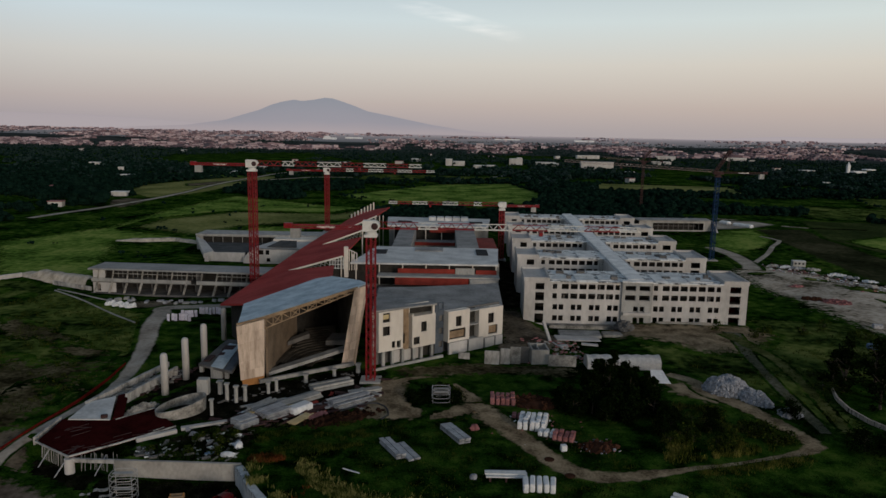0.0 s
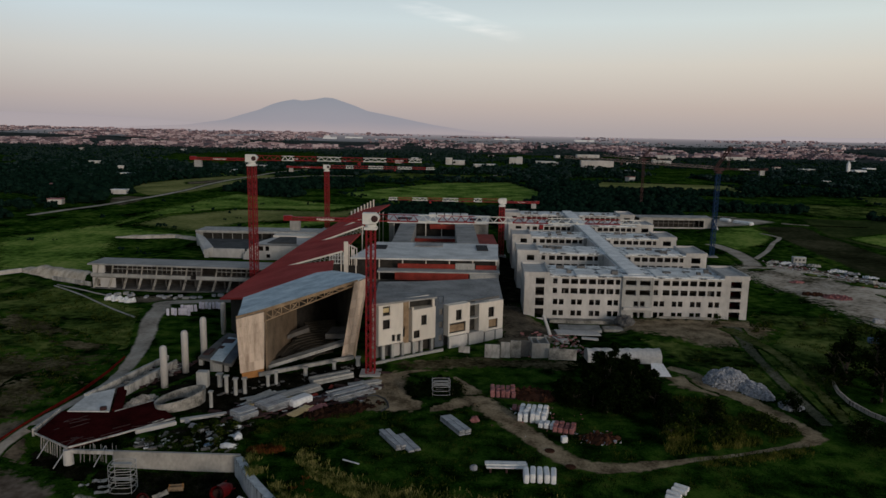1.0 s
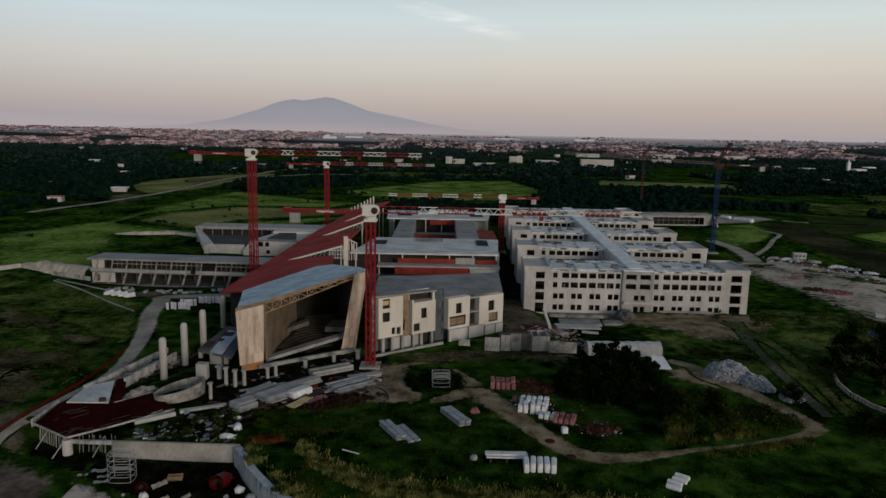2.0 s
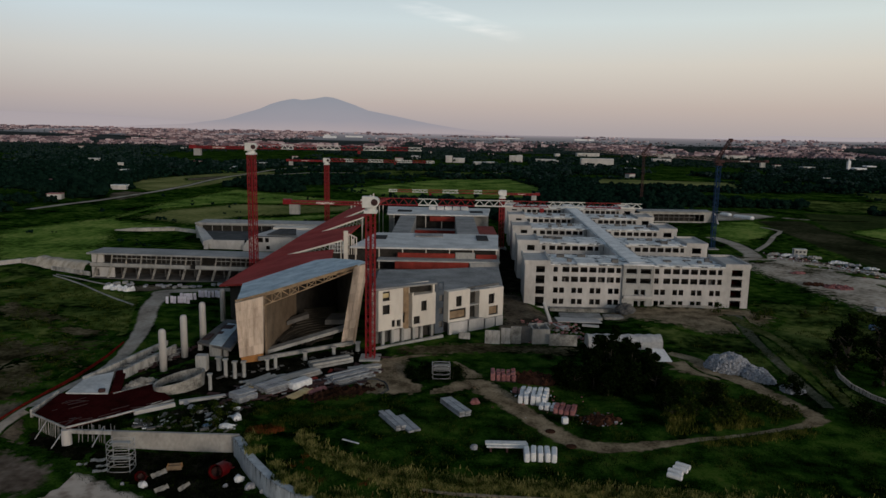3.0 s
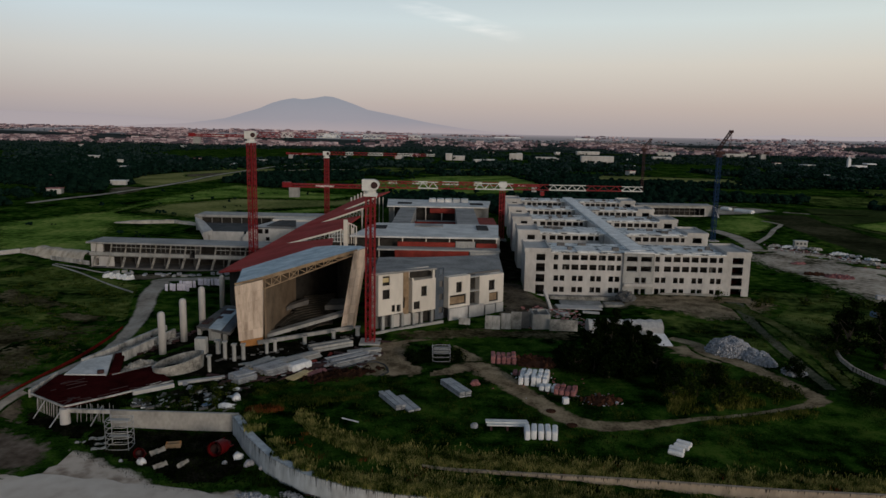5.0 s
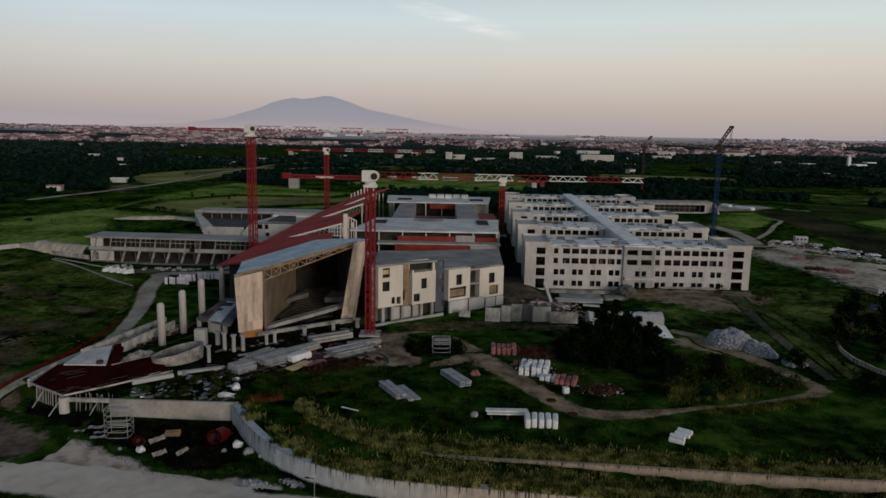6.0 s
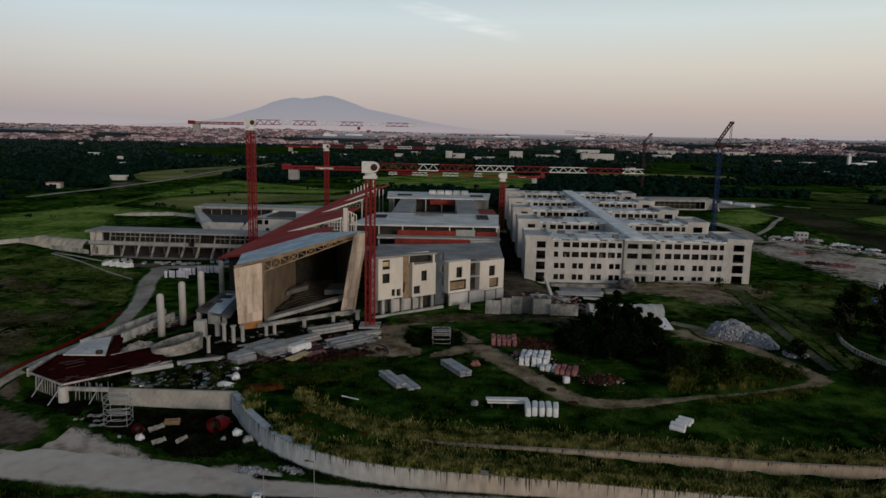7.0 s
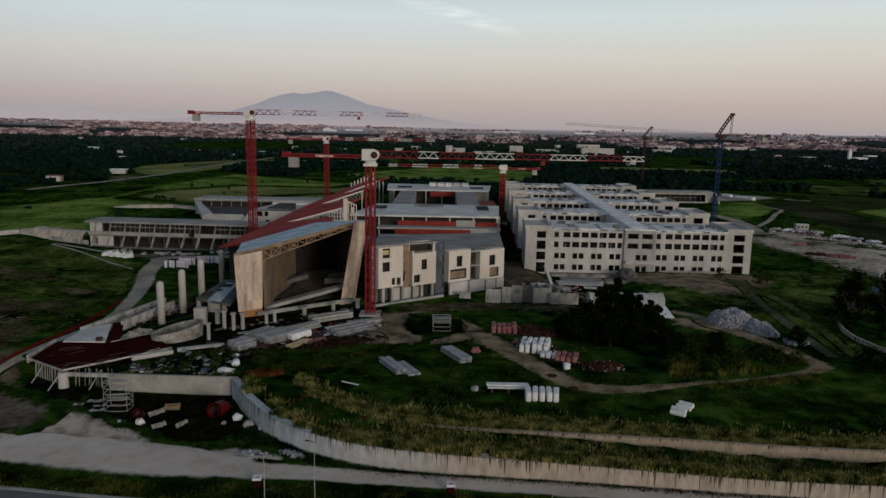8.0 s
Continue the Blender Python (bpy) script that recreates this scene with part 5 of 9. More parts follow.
clad("cast_panel", [(-49.8, 169.6, 1.6), (-44.7, 172.6, 1.9), (-50.6, 169.8, 15.4), (-44.5, 173.2, 16.5)], 5, 6, 0.05, "cast_tan", aud)
clad("cast_panel", [(-27.0, 184.2, 0.0), (-24.2, 186.4, 0.0), (-23.4, 185.2, 21.9), (-20.6, 187.4, 22.4)], 2, 9, 0.05, "cast_tan", aud)
# front truss under the roof edge
bm = bmesh.new()
p0, p1 = Vector((-44.6, 173.4, 16.5)), Vector((-22.8, 186.4, 21.8))
dn = Vector((0, 0, -2.5))
add_bar(bm, p0, p1, 0.3)
add_bar(bm, p0 + dn, p1 + dn * 0.25, 0.26)
for k in range(11):
    s0, s1 = k / 11, (k + 1) / 11
    a, b = p0.lerp(p1, s0), p0.lerp(p1, s1)
    add_bar(bm, a, b + dn * (1 - 0.75 * s1), 0.2)
    add_bar(bm, a, a + dn * (1 - 0.75 * s0), 0.2)
    if k % 2:
        add_bar(bm, a + dn * (1 - 0.75 * s0), b, 0.16)
part("front_truss", bm, "tan_board", aud, "tan lattice truss under the roof edge")
bm = bmesh.new()
add_bar(bm, (-50.6, 169.9, 15.9), (-44.6, 173.1, 17.0), 0.25, 0.5)
add_bar(bm, (-44.6, 173.1, 17.0), (-22.6, 186.2, 22.2), 0.25, 0.5)
part("edge_fascia", bm, "tan_board", aud, "cream edge board along the blue roof")
# flank wall added under the roof edge, behind the left pylon; shade is its colour
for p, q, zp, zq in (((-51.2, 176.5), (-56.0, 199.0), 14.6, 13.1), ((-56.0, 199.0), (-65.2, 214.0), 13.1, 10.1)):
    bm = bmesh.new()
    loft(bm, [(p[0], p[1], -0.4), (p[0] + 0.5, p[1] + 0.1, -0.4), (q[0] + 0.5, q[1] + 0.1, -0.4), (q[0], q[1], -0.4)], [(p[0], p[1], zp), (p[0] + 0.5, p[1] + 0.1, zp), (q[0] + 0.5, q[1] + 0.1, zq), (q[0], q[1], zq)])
    part("flank_wall", bm, "indoor_shade", aud, "wall under the roof edge, coloured dark for its shade")
# hall shell; its indoor shade is put into darker wall and tier colours
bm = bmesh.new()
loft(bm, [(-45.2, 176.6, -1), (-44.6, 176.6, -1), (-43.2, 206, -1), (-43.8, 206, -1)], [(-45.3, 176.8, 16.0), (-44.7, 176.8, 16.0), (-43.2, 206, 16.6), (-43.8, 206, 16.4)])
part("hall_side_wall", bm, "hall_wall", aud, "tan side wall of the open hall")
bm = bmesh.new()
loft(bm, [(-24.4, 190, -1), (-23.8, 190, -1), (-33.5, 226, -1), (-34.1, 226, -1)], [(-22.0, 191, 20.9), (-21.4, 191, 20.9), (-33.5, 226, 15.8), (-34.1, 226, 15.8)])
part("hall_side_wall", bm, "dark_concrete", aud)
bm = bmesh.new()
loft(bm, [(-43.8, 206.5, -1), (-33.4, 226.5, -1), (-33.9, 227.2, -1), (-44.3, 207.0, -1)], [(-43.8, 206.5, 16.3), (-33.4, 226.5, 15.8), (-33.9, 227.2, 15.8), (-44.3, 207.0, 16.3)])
part("hall_back_wall", bm, "indoor_shade", aud)
HALL_C = (-29.5, 186.5)
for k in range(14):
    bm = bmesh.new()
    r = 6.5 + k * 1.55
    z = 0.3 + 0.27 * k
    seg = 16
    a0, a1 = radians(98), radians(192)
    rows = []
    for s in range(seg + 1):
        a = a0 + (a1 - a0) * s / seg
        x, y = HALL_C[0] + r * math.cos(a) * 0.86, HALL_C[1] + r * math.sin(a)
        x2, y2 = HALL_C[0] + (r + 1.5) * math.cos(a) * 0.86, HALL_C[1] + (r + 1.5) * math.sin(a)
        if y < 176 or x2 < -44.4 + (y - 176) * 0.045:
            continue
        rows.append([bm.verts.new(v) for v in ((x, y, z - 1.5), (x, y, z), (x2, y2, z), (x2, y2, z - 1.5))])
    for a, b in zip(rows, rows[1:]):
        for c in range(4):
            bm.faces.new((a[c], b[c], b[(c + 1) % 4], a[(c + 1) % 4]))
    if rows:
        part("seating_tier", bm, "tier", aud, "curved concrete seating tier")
bm = bmesh.new()
sheet(bm, [(-44.5, 176.5, 1.4), (-26.0, 188.5, 4.6), (-26.4, 191, 4.8), (-45, 179.5, 1.4)], 0.9)
part("front_ramp", bm, "concrete", aud, "sloping concrete beam before the seats")
bm = bmesh.new()
sheet(bm, [(-32.5, 193, 5.2), (-25.2, 190.5, 6.2), (-25.6, 197, 6.5), (-31.5, 199, 5.8)], 1.3)
part("side_balcony", bm, "dark_concrete", aud, "grey concrete side balcony")
bm = bmesh.new()
sheet(bm, [(-43.4, 194, 4.4), (-38.5, 201.0, 4.8), (-39.5, 203.5, 4.9), (-43.2, 198, 4.5)], 1.2)
part("rear_balcony", bm, "dark_concrete", aud)
bm = bmesh.new()
add_bar(bm, (-45.5, 170.8, 1.0), (-23.5, 184.4, 1.6), 0.8, 0.9)
part("plinth_beam", bm, "concrete", aud, "low concrete beam along the front")

# ---- courtyard block in the middle ----
mid = thing("courtyard_block", "unfinished courtyard block with cream front panels, grey roofs and red parapets", "building")
FA, FB = Vector((-17.5, 184.0, 0)), Vector((18.5, 211.0, 0))
FT = (FB - FA).normalized()
FANG = math.atan2(FT.y, FT.x)
MF = Matrix.Translation(FA) @ Matrix.Rotation(FANG, 4, "Z")


def front_box(name, s0, s1, t0, t1, z0, z1, material, holes=(), label=""):
    """A piece of the cream front: s along the front, t into the building."""
    bm = bmesh.new()
    wall_with_holes(bm, s1 - s0, z0, z1, [(a - s0, b - s0, c, d) for a, b, c, d in holes], 0.4, MF @ Matrix.Translation((s0, t0, 0)))
    add_box(bm, s0, s0 + 0.4, t0 + 0.41, t1, z0, z1, MF)
    add_box(bm, s1 - 0.4, s1, t0 + 0.41, t1, z0, z1, MF)
    add_box(bm, s0 + 0.4, s1 - 0.4, t1 - 0.4, t1, z0, z1, MF)
    add_box(bm, s0 + 0.4, s1 - 0.4, t0 + 0.41, t1 - 0.4, z1 - 0.4, z1 - 0.05, MF)
    add_box(bm, s0 + 0.4, s1 - 0.4, t0 + 0.41, t1 - 0.4, z0, z0 + 0.3, MF)
    panel = part(name, bm, material, mid, label)
    # backing added behind the holes, coloured as dark as the room's shade
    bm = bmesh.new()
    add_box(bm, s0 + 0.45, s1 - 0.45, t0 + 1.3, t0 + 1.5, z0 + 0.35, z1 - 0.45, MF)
    part("inner_wall", bm, "indoor_shade", panel, "backing wall coloured dark for the shade inside")
    return panel


p_one = front_box("front_panel", 0.9, 8.7, 0, 4, 4.6, 15.7, "white_panel", [(2.2, 4.5, 12.7, 15.3), (2.2, 4.5, 9.0, 11.6), (5.1, 6.2, 5.2, 7.1), (6.7, 8.0, 5.0, 7.0)], "cream front panel with square window holes")
bm = bmesh.new()
add_box(bm, 2.3, 4.4, 0.5, 0.62, 13.5, 14.7, MF)
part("yellow_board", bm, "yellow", p_one, "yellow board across the window hole")
front_box("front_panel", 11.6, 19.5, -0.3, 4, 4.2, 13.2, "white_panel", [(14.6, 16.5, 8.4, 11.3), (12.1, 14.2, 5.0, 7.2)], "cream front panel with square window holes")
p_three = front_box("front_panel", 24.3, 32.2, 0, 2.2, 3.6, 12.7, "white_panel", [(27.1, 29.2, 7.9, 11.0), (24.8, 30.8, 4.3, 7.3)], "cream front panel with a loggia opening")
p_four = front_box("front_panel", 35.8, 45.2, 0, 2.2, 3.0, 11.9, "white_panel", [(39.4, 41.7, 7.1, 10.2), (39.6, 43.2, 3.6, 6.4)], "cream front panel with window holes")
for par, s0, s1, z0, z1 in ((p_three, 24.9, 30.7, 4.5, 6.5), (p_four, 39.7, 43.1, 3.8, 6.0)):
    bm = bmesh.new()
    add_box(bm, s0, s1, 0.75, 0.9, z0, z1, MF)
    part("formwork_board", bm, "tan_board", par, "tan board behind the loggia opening")
bm = bmesh.new()
wall_with_holes(bm, 2.8, 3.6, 15.4, [(0.3, 1.5, 5.4, 8.4)], 0.4, MF @ Matrix.Translation((8.75, 1.4, 0)))
part("recess_strip", bm, "tan_board", mid, "tan recessed wall strip with a doorway")
# open parapet frame over the second panel
bm = bmesh.new()
wall_with_holes(bm, 8.0, 13.2, 15.9, [(3.0, 6.0, 13.8, 15.4)], 0.35, MF @ Matrix.Translation((11.5, 3.2, 0)))
add_box(bm, 18.5, 19.2, -0.2, 0.3, 13.2, 15.5, MF)
add_box(bm, 18.6, 19.0, 0.31, 3.19, 15.1, 15.5, MF)
add_box(bm, 11.6, 12.1, -0.2, 0.2, 13.2, 13.9, MF)
part("roof_frame", bm, "white_panel", mid, "open pale frame above the front panel")
# slot with landings between the two right panels, its back coloured as shade
bm = bmesh.new()
add_box(bm, 32.3, 35.7, 2.0, 2.3, 0.0, 12.2, MF)
part("slot_back", bm, "indoor_shade", mid, "back of the stair slot, coloured as shade")
for z in (3.1, 7.4, 11.6):
    bm = bmesh.new()
    add_box(bm, 32.25, 35.75, 0.3, 2.0, z, z + 0.4, MF)
    part("landing", bm, "concrete", mid, "concrete stair landing")
for s0, s1 in ((24.4, 31.1), (31.7, 37.3), (37.9, 41.6), (42.1, 44.9)):
    bm = bmesh.new()
    add_box(bm, s0, s1, -0.5, 0.2, -0.8, 2.9 + 0.6 * (s0 < 37), MF)
    part("lower_panel", bm, "plaster", mid, "pale lower wall panel")
bm = bmesh.new()
wall_with_holes(bm, 46, -0.5, 12.4, [(a, a + 1.9, z, z + 2.2) for a in (9.0, 33.7) for z in (1.2, 4.8, 8.6)], 0.4, MF @ Matrix.Translation((0, 2.9, 0)))
part("recessed_wall", bm, "dark_concrete", mid, "dark recessed wall with window holes")
bm = bmesh.new()
wall_with_holes(bm, 4.7, -0.5, 15.2, [(3.1, 4.5, z, z + 1.8) for z in (1.9, 5.8, 9.6, 13.1)] + [(0.0, 0.7, z, z + 2.0) for z in (5.6, 9.4, 13.1)], 0.4, MF @ Matrix.Translation((19.6, 2.3, 0)))
part("recessed_wall", bm, "blue_wall", mid, "blue-grey recessed wall with dark window holes")
for s_ in (2.8, 5.8, 9.1, 12.9, 15.4, 19.1):
    bm = bmesh.new()
    add_box(bm, s_ - 0.4, s_ + 0.4, 0.5, 1.2, -0.4, 4.6 if s_ < 9 else 4.2, MF)
    part("column", bm, "concrete", mid)
for s0, s1, z1 in ((6.6, 8.6, 3.9), (9.7, 12.3, 3.6), (13.4, 14.9, 3.4)):
    bm = bmesh.new()
    add_box(bm, s0, s1, 1.4, 1.8, -0.4, z1, MF)
    part("ground_floor_panel", bm, "plaster", mid, "pale wall panel between the columns")
bm = bmesh.new()
add_box(bm, -1.5, 21.5, -1.6, -0.9, -0.6, 0.9, MF)
part("plinth_wall", bm, "concrete", mid, "low concrete wall along the front")
bm = bmesh.new()
sheet(bm, [(2.0, 199.5, 12.3), (18.6, 212.2, 11.7), (19.5, 244, 11.8), (-6, 236, 11.8), (-21, 231, 12.4), (-20, 206, 12.6), (-3.0, 206, 12.4)], 0.5)
part("front_roof", bm, "roof_grey", mid, "dull grey flat roof")
bm = bmesh.new()
sheet(bm, [(-18.6, 184.2, 16.2), (-9.8, 189.2, 16.3), (-1.4, 195.0, 16.1), (-2.2, 205.5, 15.0), (-20.0, 207.0, 14.6)], 0.45)
part("upper_roof", bm, "roof_grey", mid, "grey roof slab over the cream panels")
# the open storey's shade is put into this wall's near-black colour
bm = bmesh.new()
sheet(bm, [(-18.8, 188.8, 15.6), (-1.9, 198.4, 15.4), (-2.1, 199.0, 15.4), (-19.0, 189.4, 15.6)], 15.4)
part("upper_storey", bm, "indoor_shade", mid, "wall under the slab, coloured dark for the open storey's shade")
bm = bmesh.new()
add_box(bm, -24, 19, 226, 232, 0, 11.2)
part("block_body", bm, "dark_concrete", mid)
bm = bmesh.new()
add_box(bm, -24, 19, 232.01, 262, -0.5, 6.5)
part("court_floor", bm, "dark_concrete", mid)


def gallery(y, x0, x1, z_roof, reds):
    """An open gallery under a roof edge: columns, a back coloured as shade, red parapets."""
    bm = bmesh.new()
    add_box(bm, x0, x1, y + 3.2, y + 3.6, 6, z_roof - 0.6)
    part("gallery_back", bm, "indoor_shade", mid)
    n = int((x1 - x0) / 8)
    for k in range(n + 1):
        bm = bmesh.new()
        xx = x0 + 0.4 + (x1 - x0 - 0.8) * k / n
        add_box(bm, xx - 0.2, xx + 0.2, y + 0.3, y + 0.7, 6.5, z_roof - 0.6)
        part("gallery_column", bm, "white_panel", mid)
    for a, b, yy, z0, z1 in reds:
        bm = bmesh.new()
        add_box(bm, a, b, yy, yy + 0.35, z0, z1)
        part("red_parapet", bm, "red_paint", mid, "orange-red painted parapet wall")


gallery(262.5, -33, 20.5, 15.0, [(-16.8, 4.6, 261.8, 11.2, 12.9), (12.5, 20.2, 261.8, 10.9, 12.7), (-17.4, 9.6, 255.5, 8.0, 10.7)])
bm = bmesh.new()
add_box(bm, -24, 21, 256.0, 262.4, 10.5, 11.1)
add_box(bm, 10.0, 20.4, 254.8, 261.7, 6.5, 10.49)
add_box(bm, 4.8, 12, 261.4, 262.2, 11.1, 13.4)
part("terrace", bm, "concrete", mid, "pale concrete terrace")
bm = bmesh.new()
sheet(bm, [(-34.5, 261.0, 15.0), (20.6, 261.6, 15.0), (23.4, 299, 15.0), (-28, 300, 15.0)], 0.6)
part("roof", bm, "roof_pale", mid, "pale grey sheet roof")
for a, b, c, d in ((-27.5, -22.8, 281, 290), (13.6, 18.2, 281, 294), (-11.6, 0, 288.6, 297)):
    bm = bmesh.new()
    add_box(bm, a, b, c, d, 15.0, 15.35)
    part("skylight", bm, "roof_glass" if b != 0 else "roof_grey", mid, "dark roof light")
gallery(366, -26, 16, 15.4, [(-7, 8.5, 365.4, 12.0, 14.4), (-13.9, 5.9, 345, 8.4, 10.0)])
bm = bmesh.new()
sheet(bm, [(-29, 365.2, 15.4), (23.2, 365.6, 15.4), (26.2, 400, 15.4), (-31.5, 402, 15.4)], 0.6)
part("roof", bm, "roof_pale", mid, "pale grey sheet roof")
for a, b in ((-24.5, -17), (14, 21)):
    bm = bmesh.new()
    add_box(bm, a, b, 376, 384, 15.4, 15.7)
    part("skylight", bm, "roof_glass", mid)
for k in range(5):
    bm = bmesh.new()
    add_box(bm, -4 + 4.4 * k - 4, -0.2 + 4.4 * k - 4, 388, 394, 15.4, 17.2)
    part("roof_vent", bm, "roof_pale", mid, "pale roof vent box")
for a, b, mt in ((-22, -14, "roof_grey"), (6.0, 15.4, "roof_grey"), (15.5, 24.8, "red_paint")):
    bm = bmesh.new()
    add_box(bm, a, b, 300.5 if mt == "roof_grey" else 322, 364.5 if mt == "roof_grey" else 352, 6, 14.9 if mt == "roof_grey" else 11.6)
    part("court_wing", bm, mt, mid, "grey flat wing beside the court" if mt == "roof_grey" else "red terrace floor")
bm = bmesh.new()
add_box(bm, -31, 21.5, 266.5, 298.5, -0.5, 14.3)
part("block_body", bm, "concrete", mid)
bm = bmesh.new()
add_box(bm, -28.5, 23.5, 370.5, 399, -0.5, 14.6)
part("block_body", bm, "concrete", mid)
bm = bmesh.new()
add_box(bm, -13.9, 5.9, 345.4, 365, 6, 8.3)
part("court_gallery", bm, "concrete", mid)

# ---- long low block on the left, and the block behind ----
low = thing("low_block", "long low concrete frame block with raking struts", "building")
LA = math.atan2(263.0 - 267.0, -70.2 + 134.4)
ML = Matrix.Translation((-134.4, 267.2, 0)) @ Matrix.Rotation(LA, 4, "Z")
LLEN = 72
bm = bmesh.new()
add_box(bm, -0.6, LLEN, -1.6, 11.0, 9.4, 10.0, ML)
part("roof", bm, "low_roof", low, "flat grey concrete roof")
bm = bmesh.new()
add_box(bm, 0, 38.9, -0.6, 0.2, 4.7, 6.0, ML)
part("parapet", bm, "concrete", low)
bm = bmesh.new()
add_box(bm, 41.2, LLEN, -0.6, 0.2, 4.7, 6.0, ML)
part("parapet", bm, "concrete", low)
# floor slabs in darker concrete, indoor shade put into the colour
bm = bmesh.new()
add_box(bm, 0, LLEN, 0.2, 10.5, 4.2, 4.6, ML)
add_box(bm, 0, LLEN, -1.5, 10.5, -0.4, 0.4, ML)
part("floor_slab", bm, "dark_concrete", low)
bm = bmesh.new()
wall_with_holes(bm, LLEN, 0.1, 9.4, [], 0.3, ML @ Matrix.Translation((0, 9.5, 0)))
part("inner_wall", bm, "indoor_shade", low)
for k in range(13):
    bm = bmesh.new()
    s = 1.0 + k * 5.8
    add_bar(bm, ML @ Vector((s, -0.8, 0)), ML @ Vector((s + 1.3, -0.1, 4.8)), 0.55, 0.8)
    add_bar(bm, ML @ Vector((s + 1.3, -0.1, 6.0)), ML @ Vector((s + 1.8, 0.2, 9.4)), 0.4, 0.5)
    part("raking_strut", bm, "old_concrete", low)
    if 0 < k < 12 and k != 7:
        bm = bmesh.new()
        add_box(bm, s + 1.6, s + 6.8, 0.5, 0.65, 7.7, 7.9, ML)
        for q in (1.75, 3.5):
            add_box(bm, s + 1.6 + q, s + 1.69 + q, 0.52, 0.63, 6.0, 9.4, ML)
        part("window_frame", bm, "concrete", low, "pale unglazed window frame")
        bm = bmesh.new()
        add_box(bm, s + 2.6, s + 3.1, 4.5, 5.0, 0.4, 4.2, ML)
        part("inner_column", bm, "dark_concrete", low)
bm = bmesh.new()
wall_with_holes(bm, 9, 0.4, 4.7, [(1.4, 3.0, 0.8, 3.4)], 0.3, ML @ Matrix.Translation((0, 0.5, 0)))
add_box(bm, 0, 0.3, 0.9, 10, 0.1, 9.4, ML)
add_box(bm, 0.3, 5.0, 0.3, 0.6, 6.0, 9.4, ML)
part("end_wall", bm, "plaster", low)
# dark box added in place of the open gap between the two halves
bm = bmesh.new()
add_box(bm, 39.2, 40.9, 4.0, 4.8, 0.1, 9.4, ML)
part("joint_gap_fill", bm, "dark_concrete", low, "dark box standing in for the open building joint")

hall2 = thing("rear_hall", "grey unfinished rear hall with dark sloping roof", "building")
bm = bmesh.new()
wall_with_holes(bm, 74, -0.5, 8.2, [(3.4 + 5.2 * k, 8.4 + 5.2 * k, 3.6, 6.9) for k in range(13)], 0.4, pose(-130, 371, 0))
add_box(bm, -130, -56, 371.4, 386, 7.6, 8.2)
add_box(bm, -130, -56, 369.5, 371, 7.4, 8.4)
part("long_wall", bm, "concrete", hall2)
bm = bmesh.new()
add_box(bm, -128, -58, 374, 374.4, 0, 7.5)
part("inner_wall", bm, "indoor_shade", hall2)
bm = bmesh.new()
sheet(bm, [(-124, 364, 5.0), (-86, 364, 5.0), (-95.5, 339, 4.1), (-111, 339, 4.1)], 0.6)
part("sloping_roof", bm, "slope_roof", hall2, "dark sloping slab")
bm = bmesh.new()
sheet(bm, [(-128.5, 366, 7.6), (-123.0, 363, 6.0), (-110.5, 338, 4.9), (-114.0, 334, 4.2)], 2.2)
add_box(bm, -112, -95.5, 337.5, 338.6, -0.5, 4.3)
add_box(bm, -114.2, -112.2, 335.5, 338.6, -0.5, 3.6)
part("rim_wall", bm, "plaster", hall2)
bm = bmesh.new()
wall_with_holes(bm, 27, -0.5, 7.2, [(3.6, 6.0, 4.2, 6.4), (7.0, 8.8, 4.2, 6.4), (7.4, 9.2, 0.8, 2.6)], 0.4, pose(-91.5, 334, 0))
sheet(bm, [(-91.5, 334, 7.2), (-64.5, 334, 7.2), (-64.5, 356, 7.4), (-86, 356, 7.4)], 0.4)
for k in range(4):
    add_box(bm, -95.3 + 0.95 * k, -94.35 + 0.95 * k, 334.4, 337.4, -0.5, 2.6 + 1.1 * k)
part("side_house", bm, "plaster", hall2, "pale plastered annexe with dark openings")
bm = bmesh.new()
sheet(bm, [(-84, 336, 7.9), (-70, 336, 7.9), (-72, 346, 9.4), (-80, 346, 9.4)], 0.3)
part("gable_roof", bm, "slope_roof", hall2, "small dark roof")
bm = bmesh.new()
add_box(bm, -91, -90.6, 335, 352, -0.5, 7.0)
add_box(bm, -90.6, -66, 340, 340.4, -0.5, 7.0)
part("inner_wall", bm, "indoor_shade", hall2)
bm = bmesh.new()
add_box(bm, -86, -64, 356, 364, 0, 8.4)
part("plant_room", bm, "white_panel", hall2, "white box room")

# ---- columns, red slab and oval wall ----
def round_column(x, y, r, z0, z1, label):
    bm = bmesh.new()
    rings = [(z0, 1.0), (z1 - 0.8, 1.0), (z1 - 0.3, 0.86), (z1 - 0.05, 0.5), (z1, 0.12)]
    rows = [[bm.verts.new((r * k * math.cos(2 * math.pi * s / 18), r * k * math.sin(2 * math.pi * s / 18), z)) for s in range(18)] for z, k in rings]
    for a, b in zip(rows, rows[1:]):
        for s in range(18):
            bm.faces.new((a[s], a[(s + 1) % 18], b[(s + 1) % 18], b[s]))
    bm.faces.new(rows[0][::-1])
    bm.faces.new(rows[-1])
    ob = solo("concrete_column", bm, "plaster", label, "column", pose(x, y, 0), "tall round columns")
    for f in ob.data.polygons:
        f.use_smooth = True


round_column(-66.1, 163.0, 0.85, -0.3, 10.5, "tall pale round concrete column standing free")
round_column(-65.0, 174.0, 0.85, -0.3, 11.1, "tall pale round concrete column standing free")
round_column(-63.6, 184.0, 0.85, -0.3, 12.0, "tall pale round concrete column standing free")
round_column(-66.0, 209.0, 0.8, -0.3, 10.0, "tall round column under the roof corner")


